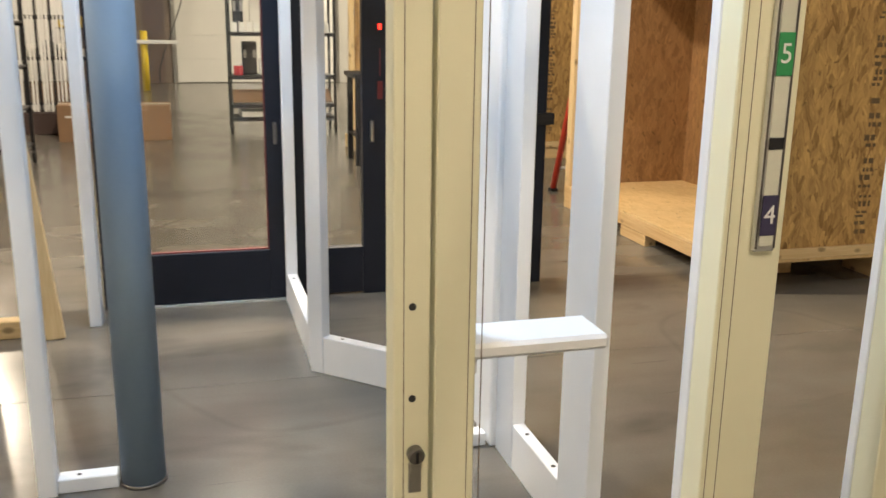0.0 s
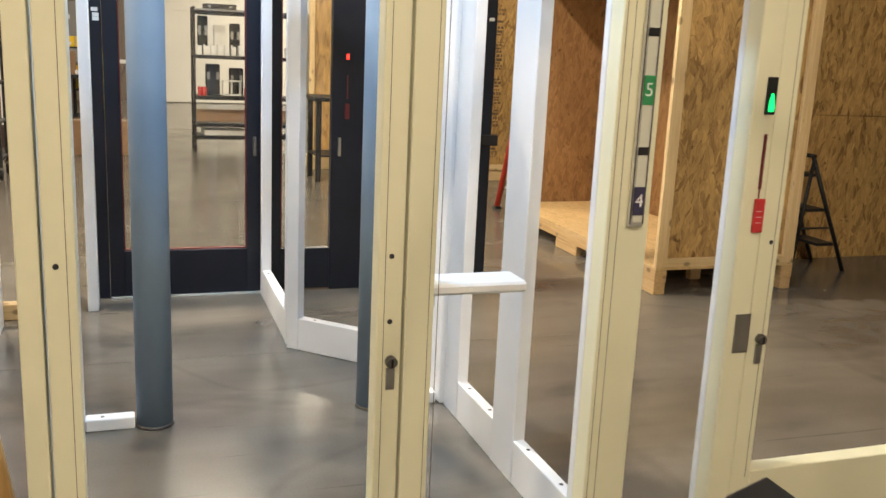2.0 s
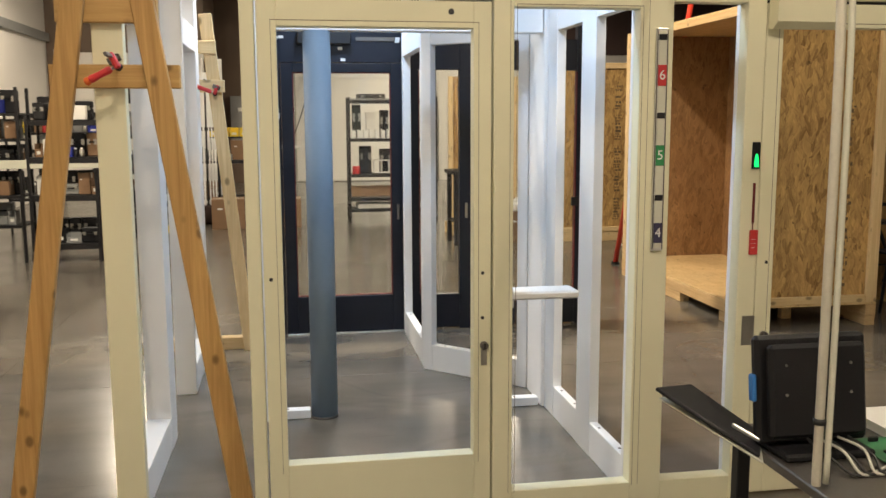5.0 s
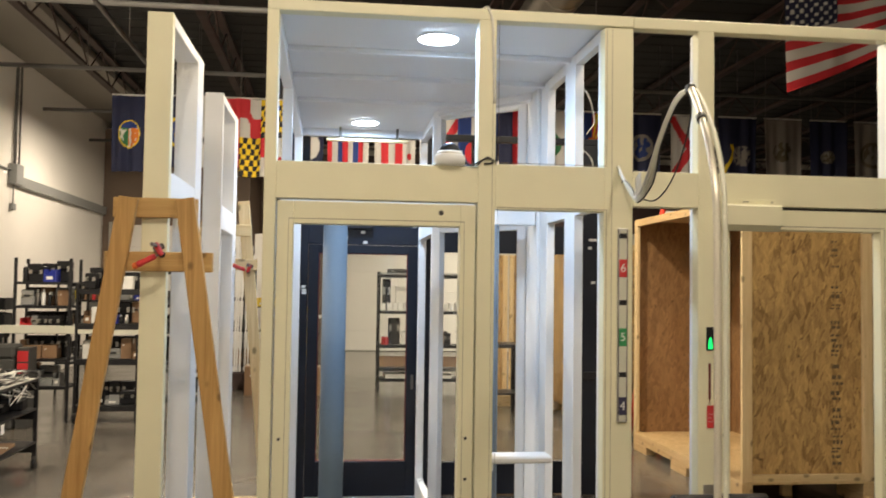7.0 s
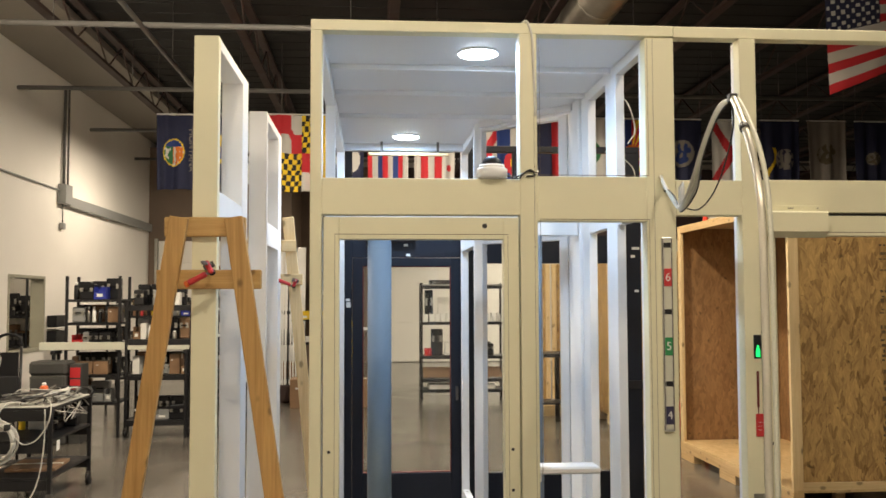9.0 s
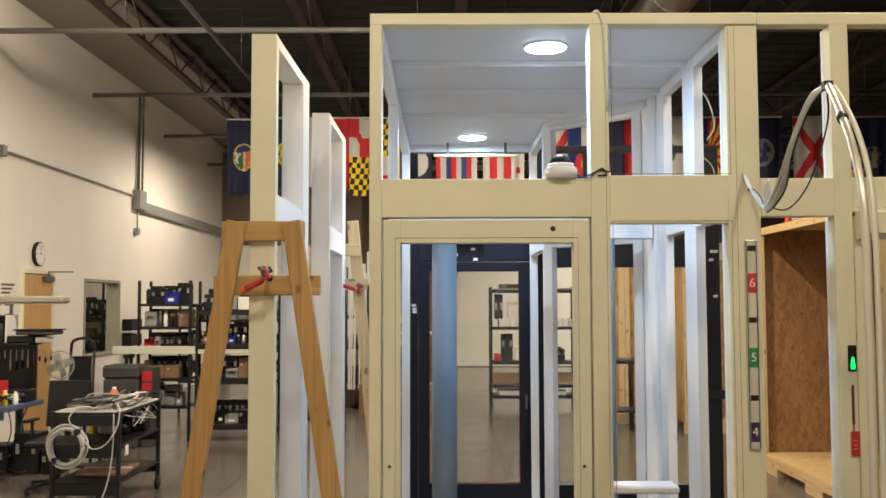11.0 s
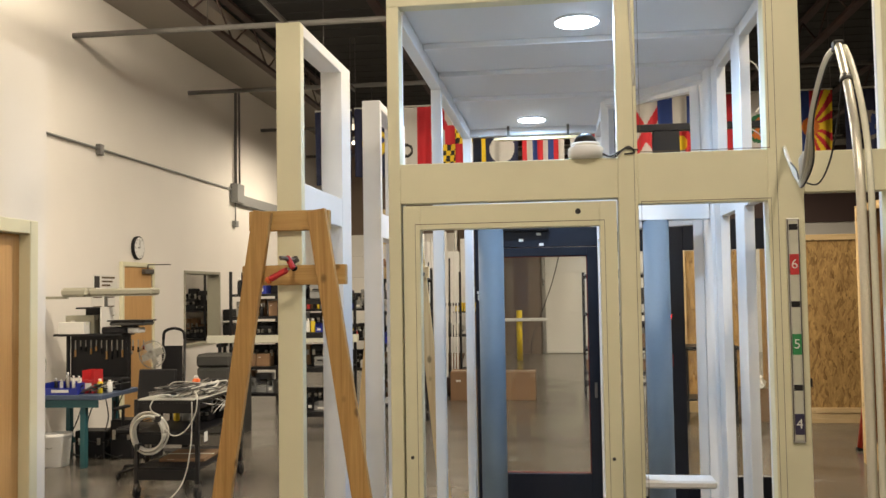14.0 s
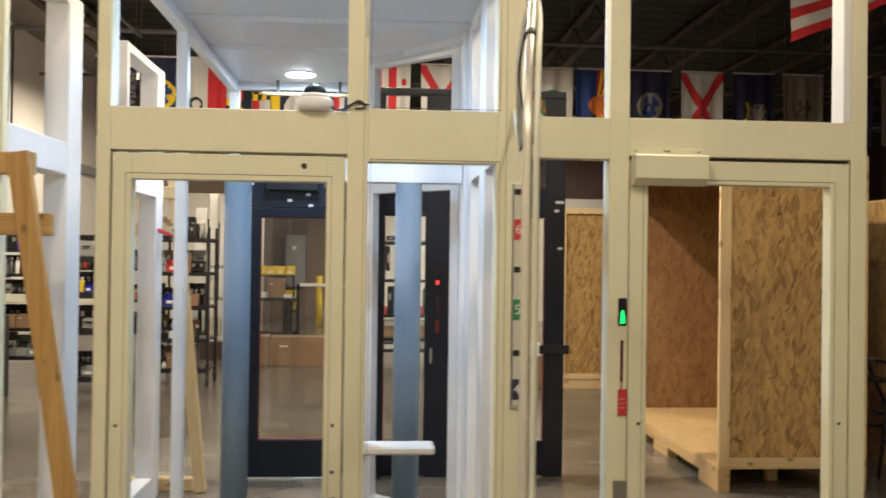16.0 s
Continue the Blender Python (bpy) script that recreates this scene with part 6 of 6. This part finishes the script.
# black folding steps by the crate
steps = thing("step_stool", "black folding steel steps standing beside the crate", "steps", (4.9, 5.15, 0))
for y in (4.97, 5.33):
    part("front_leg", tube([(5.14, y, 0.0), (4.70, y, 0.94)], 0.017, 8), BLACK, steps)
    part("rear_leg", tube([(4.62, y, 0.0), (4.72, y, 0.90)], 0.015, 8), BLACK, steps)
    part("stay", tube([(4.665, y, 0.36), (4.97, y, 0.36)], 0.009, 6), BLACK, steps)
for z in (0.22, 0.5, 0.78):
    x = 5.14 - 0.44 * z / 0.94
    part("tread", box((x - 0.17, 4.985, z - 0.012), (x - 0.004, 5.315, z + 0.012), 0.004), BLACK, steps)
part("top_bar", tube([(4.71, 4.95, 0.93), (4.71, 5.35, 0.93)], 0.016, 8), BLACK, steps)
hammer = thing("steel_column", "dark red steel roof column", "column", (7.5, 9, 0))
for lo, hi in (((7.36, 8.9, 0), (7.64, 8.915, ROOF + 0.2)), ((7.36, 9.085, 0), (7.64, 9.1, ROOF + 0.2)), ((7.49, 8.916, 0), (7.51, 9.084, ROOF + 0.2))):
    part("plate", box(lo, hi, 0.002), DARK_WALL, hammer)
part("cable", tube([(7.35, 8.88, 0.5), (7.35, 8.88, 4.9)], 0.012, 6), CABLE_DARK, hammer)

# ---- flags ----
F_RED = coated("flag_red", (0.50, 0.02, 0.03), 0.8, var=0.12, fine=400)
F_WHITE = coated("flag_white", (0.52, 0.51, 0.485), 0.8, var=0.08, fine=400)
F_NAVY = coated("flag_navy", (0.011, 0.015, 0.05), 0.8, var=0.15, fine=400)
F_BLUE = coated("flag_blue", (0.015, 0.04, 0.18), 0.8, var=0.12, fine=400)
F_YELLOW = coated("flag_yellow", (0.75, 0.52, 0.02), 0.8, var=0.1, fine=400)
F_BLACK = coated("flag_black", (0.015, 0.014, 0.014), 0.8, var=0.2, fine=400)
F_GREEN = coated("flag_green", (0.02, 0.14, 0.05), 0.8, var=0.1, fine=400)
F_ORANGE = coated("flag_orange", (0.60, 0.16, 0.02), 0.8, var=0.1, fine=400)
# White flag cloth with the dim light of the hall put into its colour.
F_WHITE_DIM = coated("flag_white_dimmed", (0.21, 0.19, 0.17), 0.8, var=0.12, fine=400)
F_KHAKI = coated("flag_khaki", (0.10, 0.085, 0.05), 0.8, var=0.15, fine=400)
CLOTH = {"r": F_RED, "w": F_WHITE, "n": F_NAVY, "b": F_BLUE, "y": F_YELLOW, "k": F_BLACK, "g": F_GREEN, "o": F_ORANGE, "d": F_WHITE_DIM, "m": F_KHAKI}


def flag(x, y, top, w, h, paint, label, seed, sag=0.02, nu=44, nv=64, group="hanging flags", rise=0.0):
    """A hung cloth with folds; paint(u, v) names the colour, u across and v down, both 0 to 1."""
    t = thing("flag", label, "flag", (x, y, top - h), group=group)
    bm = bmesh.new()
    keys = list(CLOTH)
    rnd = random.Random(seed)
    ph, ph2, fq = rnd.uniform(0, 6), rnd.uniform(0, 6), rnd.uniform(1.6, 2.6)
    grid = [[None] * (nu + 1) for _ in range(nv + 1)]
    for j in range(nv + 1):
        for i in range(nu + 1):
            u, v = i / nu, j / nv
            amp = 0.012 + 0.03 * v
            dy = amp * math.sin(2 * math.pi * fq * u + ph + 0.8 * v) + 0.4 * amp * math.sin(2 * math.pi * 3.7 * u + ph2)
            dz = -sag * math.sin(math.pi * u) * (1 - 0.4 * v) + 0.01 * v * math.sin(5 * u + ph2) + rise * u * (0.25 + 0.75 * v) * w
            grid[j][i] = bm.verts.new((x + (u - 0.5) * w * (1 - 0.05 * v), y + dy, top - v * h + dz))
    for j in range(nv):
        for i in range(nu):
            f = bm.faces.new((grid[j][i], grid[j + 1][i], grid[j + 1][i + 1], grid[j][i + 1]))
            f.material_index = keys.index(paint((i + 0.5) / nu, (j + 0.5) / nv))
            f.smooth = True
    cloth = part("cloth", bm, CLOTH[keys[0]], t)
    for k in keys[1:]:
        cloth.data.materials.append(CLOTH[k])
    sol = cloth.modifiers.new("thickness", "SOLIDIFY")
    sol.thickness = 0.002
    part("hem", box((x - w / 2, y - 0.012, top - 0.012), (x + w / 2, y + 0.012, top + 0.012), 0.004), F_WHITE, t)
    for sx in (-0.46, 0.46):
        part("line", tube([(x + sx * w, y, top), (x + sx * w, y, ROOF + 0.26)], 0.004, 5), DARK_STEEL, t)
    return t


def disc(u, v, cu, cv, ru, rv):
    return ((u - cu) / ru) ** 2 + ((v - cv) / rv) ** 2 < 1


def p_seal(base, ring, core):
    def paint(u, v):
        if disc(u, v, 0.5, 0.5, 0.24, 0.16):
            return core if noise.noise((u * 11, v * 13, 3.7)) > -0.1 else ring
        return ring if disc(u, v, 0.5, 0.5, 0.31, 0.205) else base
    return paint


def p_montana(u, v):
    if disc(u, v, 0.45, 0.5, 0.27, 0.185):
        if not disc(u, v, 0.45, 0.5, 0.245, 0.168):
            return "y"
        return "b" if v < 0.42 else ("w" if noise.noise((u * 12, v * 14, 1.0)) > 0.15 else ("o" if u > 0.4 else "g"))
    return "n"


def p_maryland(u, v):
    a, b = u < 0.5, v < 0.5
    if a == b:
        uu, vv = (u % 0.5) * 2, (v % 0.5) * 2
        if abs(uu - 0.5) + abs(vv - 0.5) < 0.16 or (uu < 0.5) == (vv < 0.5):
            return "r"
        return "w"
    k = int(u * 10 + (v * 4) % 2 * 0.5) + int(v * 14)
    return "y" if k % 2 else "k"


def p_missouri(u, v):
    if u > 0.55:
        return "r"
    return "k" if disc(u, v, 0.28, 0.62, 0.16, 0.10) and not disc(u, v, 0.28, 0.62, 0.10, 0.06) else "w"


def p_stripes(cols):
    return lambda u, v: cols[min(len(cols) - 1, int(u * len(cols)))]


def p_star_stripes(u, v):
    if u > 0.70:
        return "r" if disc(u, v, 0.85, 0.75, 0.06, 0.045) or disc(u, v, 0.85, 0.25, 0.06, 0.045) else "w"
    return "r" if 0.16 < u < 0.34 or 0.5 < u < 0.68 else "w"


def p_saltire(base, cross):
    return lambda u, v: "y" if disc(u, v, 0.5, 0.5, 0.10, 0.08) and base == "n" else (cross if abs(u - v) < 0.11 or abs(u + v - 1) < 0.11 else base)


def p_ribbon(u, v):
    if disc(u, v, 0.62, 0.58, 0.24, 0.16):
        return "d" if noise.noise((u * 14, v * 16, 5.1)) > -0.15 else "n"
    return "y" if 0.22 < u + 0.12 * math.sin(9 * v) < 0.31 and 0.40 < v < 0.86 else "n"


def p_small(u, v):
    return ("d" if noise.noise((u * 16, v * 18, 8.3)) > -0.05 else "m") if disc(u, v, 0.5, 0.56, 0.20, 0.10) else "n"


def p_colorado(u, v):
    if disc(u, v, 0.5, 0.66, 0.32, 0.20) and not (disc(u, v, 0.5, 0.66, 0.17, 0.105)) and not (v > 0.7 and abs(u - 0.5) < 0.12):
        return "r"
    if disc(u, v, 0.5, 0.66, 0.17, 0.105):
        return "y"
    return "w" if 0.33 < u < 0.67 else "b"


def p_arizona(u, v):
    if u < 0.5:
        return "b" if not disc(u, v, 0.5, 0.5, 0.2, 0.13) else "o"
    if disc(u, v, 0.5, 0.5, 0.2, 0.13):
        return "o"
    return "r" if int(math.atan2(v - 0.5, u - 0.5) * 5) % 2 else "y"


def p_tri(a, b, c):
    return lambda u, v: a if u < 0.33 else (b if u < 0.66 else c)


def p_usa(u, v):
    if u < 0.36 and v < 0.45:
        iu, iv = u / 0.36 * 11, v / 0.45 * 9
        star = (int(iu) + int(iv)) % 2 == 0 and abs(iu % 1 - 0.5) < 0.34 and abs(iv % 1 - 0.5) < 0.34
        return "w" if star else "n"
    return "r" if int((1 - v) / 0.093) % 2 == 0 else "w"


ROWY, ROWT, FW, FH = 11.5, 4.64, 0.66, 1.08
mt = flag(-3.28, ROWY, 4.62, 0.60, 1.16, p_montana, "navy flag with a round coloured seal hung from the roof", 1)
part("lettering", text_mesh("MONTANA", 0.13, pose(-3.03, ROWY - 0.075, 4.05, 90, 90, 0), 0.001), F_WHITE_DIM, mt)
ROW = [(-2.62, p_seal("n", "y", "b"), "navy flag with a small seal"), (-1.98, p_missouri, "white and red flag with a dark ring seal"), (-1.36, p_maryland, "yellow, black, red and white quartered flag"),
       (-0.72, lambda u, v: "y" if u < 0.22 else ("w" if disc(u, v, 0.62, 0.65, 0.3, 0.2) else "n"), "navy flag with a yellow edge and white figure"),
       (-0.02, p_stripes("rwbrwbrw"), "red, white and blue striped flag"), (0.71, p_star_stripes, "white flag with two red bands and stars"),
       (1.52, p_saltire("w", "r"), "white flag with a red diagonal cross"), (2.02, p_colorado, "blue and white flag with a red ring"), (2.68, p_tri("n", "r", "w"), "navy, red and white flag"),
       (3.18, p_seal("w", "g", "o"), "white flag with a green seal"), (3.88, p_arizona, "flag of blue and orange rays"), (4.70, p_seal("n", "d", "b"), "navy flag with a pale seal"),
       (5.52, p_saltire("w", "r"), "white flag with a red diagonal cross"), (6.33, p_ribbon, "navy flag with a pale seal and a yellow ribbon"), (7.12, p_seal("d", "d", "m"), "white flag coloured as dimly lit, with a faint dark emblem"),
       (7.92, p_small, "navy flag with a small pale emblem"), (8.7, p_seal("d", "m", "d"), "white flag coloured as dimly lit, with a small dull emblem")]
for i, (fx, paint, words) in enumerate(ROW):
    flag(fx, ROWY, ROWT, FW, FH + (0.12 if i == 2 else 0), paint, words + ", hung up", 10 + i)
flag(5.60, 6.9, 5.24, 1.72, 1.24, p_usa, "large red and white striped flag with a starred navy canton", 3, 0.03, 110, 91, "", 0.42)

# ---- desk in the foreground ----
DZ = 0.772
desk = thing("control_desk", "dark-topped work desk with black legs", "desk", (1.2, 0.2, 0))
part("top", box((0.88, -0.20, DZ - 0.03), (1.75, 0.44, DZ), 0.004), DARK_STEEL, desk, "dark worn metal desk top")
for x in (0.90, 1.68):
    for y in (-0.17, 0.38):
        part("leg", box((x, y, 0), (x + 0.04, y + 0.04, DZ - 0.031), 0.003), BLACK, desk)
part("shelf", box((0.91, -0.16, 0.20), (1.71, 0.41, 0.22), 0.003), BLACK, desk)
mon = thing("display_unit", "black plastic display unit seen from behind, with a blue latch", "display", (1.03, 0.25, DZ), 0)
tilt = Matrix.Translation((0, 0.22, DZ)) @ Matrix.Rotation(radians(-8), 4, "X") @ Matrix.Translation((0, -0.22, -DZ))
part("shell", box((0.862, 0.20, DZ + 0.02), (1.192, 0.235, DZ + 0.318), 0.012, tilt), BLACK_PLASTIC, mon)
part("back_cover", box((0.885, 0.165, DZ + 0.04), (1.170, 0.1995, DZ + 0.295), 0.016, tilt), BLACK_PLASTIC, mon)
part("foot", box((0.90, 0.12, DZ), (1.16, 0.30, DZ + 0.022), 0.006), BLACK_PLASTIC, mon)
part("latch", box((0.848, 0.196, DZ + 0.14), (0.861, 0.222, DZ + 0.215), 0.004, tilt), BLUE_TAB, mon, "light blue side latch")
for x, z in ((0.93, 0.24), (1.12, 0.24), (0.93, 0.16), (1.12, 0.16)):
    part("screw", lathe([(0.004, 0), (0.004, -0.003)], tilt @ Vector((x, 0.165, DZ + z)), 8, "y"), STEEL, mon)
for k in range(5):
    p = [(0.98 + 0.03 * k, 0.16, DZ + 0.05), (0.99 + 0.03 * k, 0.06, DZ + 0.03 + 0.02 * (k % 2)), (1.02 + 0.02 * k, 0.0, DZ + 0.008), (1.12 + 0.03 * k, 0.05, DZ + 0.007)]
    part("cable", tube(curve_pts(p, 6), 0.004, 6), CABLE if k % 2 else CABLE_DARK, mon)
lap = thing("tilted_tablet", "dark tablet leaning on a beige sheet at the desk edge", "tablet", (0.82, 0.35, DZ))


def slab4(name, corners, thick, mat, parent):
    bm = bmesh.new()
    c = [Vector(p) for p in corners]
    nrm = (c[1] - c[0]).cross(c[3] - c[0]).normalized() * thick
    a = [bm.verts.new(p) for p in c]
    b = [bm.verts.new(p + nrm) for p in c]
    bm.faces.new(a[::-1])
    bm.faces.new(b)
    for i in range(4):
        j = (i + 1) % 4
        bm.faces.new((a[i], a[j], b[j], b[i]))
    bmesh.ops.recalc_face_normals(bm, faces=bm.faces)
    bmesh.ops.bevel(bm, geom=list(bm.edges), offset=abs(thick) * 0.25, segments=1, affect="EDGES")
    return part(name, bm, mat, parent)


slab4("panel", [(0.655, 0.42, 0.907), (0.80, 0.50, 0.886), (0.93, 0.30, 0.79), (0.845, 0.16, 0.785)], 0.012, BLACK_PLASTIC, lap)
slab4("bright_edge", [(0.815, 0.262, 0.842), (0.82, 0.268, 0.843), (0.875, 0.21, 0.812), (0.87, 0.204, 0.811)], 0.014, ALU, lap)
slab4("backing_sheet", [(0.675, 0.44, 0.868), (0.80, 0.52, 0.852), (0.93, 0.32, 0.775), (0.845, 0.14, 0.772)], 0.006, STRIP, lap)
pcb = thing("circuit_board", "green circuit board with components on the desk", "circuit board", (1.25, 0.18, DZ))
part("board", box((1.15, 0.02, DZ + 0.006), (1.42, 0.24, DZ + 0.009), 0), GREEN_BOARD, pcb)
for k in range(22):
    x, y = RND.uniform(1.16, 1.39), RND.uniform(0.03, 0.22)
    part("component", box((x, y, DZ + 0.009), (x + RND.uniform(0.008, 0.03), y + RND.uniform(0.008, 0.02), DZ + RND.uniform(0.013, 0.03)), 0.001), RND.choice([BLACK_PLASTIC, STEEL, WHITE_INK, BLUE_TAB, STRIP]), pcb)
part("standoff", box((1.16, 0.03, DZ), (1.41, 0.23, DZ + 0.006), 0), BLACK_PLASTIC, pcb)
sheets = thing("paper_stack", "stack of white paper on the desk", "paper", (1.45, 0.3, DZ))
part("sheets", box((1.28, 0.20, DZ), (1.62, 0.43, DZ + 0.03), 0.002), PAPER, sheets)
part("cover", box((1.27, 0.19, DZ + 0.0305), (1.50, 0.42, DZ + 0.034), 0), PAPER, sheets)

mast = thing("cable_mast", "bent galvanised tube carrying a loop of grey cables", "mast", (0.879, -0.04, 0))
part("tube", tube(curve_pts([(0.896, -0.021, 0.0), (0.896, -0.021, 0.9), (0.896, -0.021, 1.6), (0.898, -0.01, 1.95), (0.906, 0.03, 2.10), (0.925, 0.13, 2.24), (0.955, 0.28, 2.37), (0.972, 0.37, 2.44)], 8), 0.0115, 14), BRIGHT_TUBE, mast)
part("hose", tube(curve_pts([(0.915, -0.033, 0.78), (0.914, -0.036, 1.2), (0.915, -0.034, 1.6), (0.917, -0.024, 1.95), (0.925, 0.014, 2.10), (0.944, 0.112, 2.235), (0.972, 0.262, 2.362), (0.984, 0.355, 2.432)], 8), 0.008, 10), STRIP, mast, "beige cable tied along the tube")
part("clip", tube([(0.936, 0.19, 2.295), (0.940, 0.21, 2.313)], 0.016, 12), CABLE_DARK, mast)
part("clip", tube([(0.896, -0.021, 0.93), (0.896, -0.021, 0.945)], 0.016, 12), CABLE_DARK, mast)
part("top_clip", box((0.958, 0.36, 2.425), (0.986, 0.39, 2.455), 0.003), CABLE_DARK, mast)
for k, (dx, mat, r) in enumerate(((0.0, CABLE, 0.008), (0.03, STRIP, 0.007), (0.055, CABLE, 0.005), (0.075, CABLE_DARK, 0.003))):
    p = [(0.972, 0.37, 2.44), (0.978, 0.52, 2.435 - dx * 0.4), (0.988, 0.70, 2.335 - dx * 0.6), (1.028 + dx * 0.3, 0.95, 2.215 - dx * 0.4), (1.073, 1.20, 2.150 - dx * 0.3), (1.092, 1.33, 2.175 + dx * 0.4), (1.10, 1.47, 2.26), (1.108 + 0.006 * k, 1.577, 2.335 - dx)]
    part("cable", tube(curve_pts(p, 6), r, 8), mat, mast)
for k in range(3):
    rr = 0.030 + 0.006 * k
    ring = [(1.078 + 0.25 * rr * math.cos(a) + 0.003 * k, 1.23 - 0.012 * k + rr * math.cos(a), 2.195 + 1.5 * rr * math.sin(a)) for a in np.linspace(0, 2 * math.pi, 26)]
    part("coil_loop", tube(ring, 0.004, 6), CABLE, mast)
part("thin_cable", tube(curve_pts([(0.974, 0.38, 2.43), (1.0, 0.45, 2.33), (1.04, 0.70, 2.18), (1.08, 1.0, 2.12), (1.085, 1.22, 2.15)], 6), 0.003, 6), CABLE_DARK, mast)

wires = thing("loose_wires", "thin pale wires drooping inside the enclosure top", "cable", (1.15, 2.3, 2.5))
part("wire", tube(curve_pts([(1.10, 2.5, 2.94), (1.18, 2.4, 2.88), (1.20, 2.3, 2.70), (1.13, 2.2, 2.60)], 6), 0.004, 6), CABLE, wires)
part("wire", tube(curve_pts([(1.11, 2.6, 2.62), (1.16, 2.5, 2.58), (1.22, 2.4, 2.48), (1.20, 2.35, 2.30)], 6), 0.003, 6), CABLE, wires)
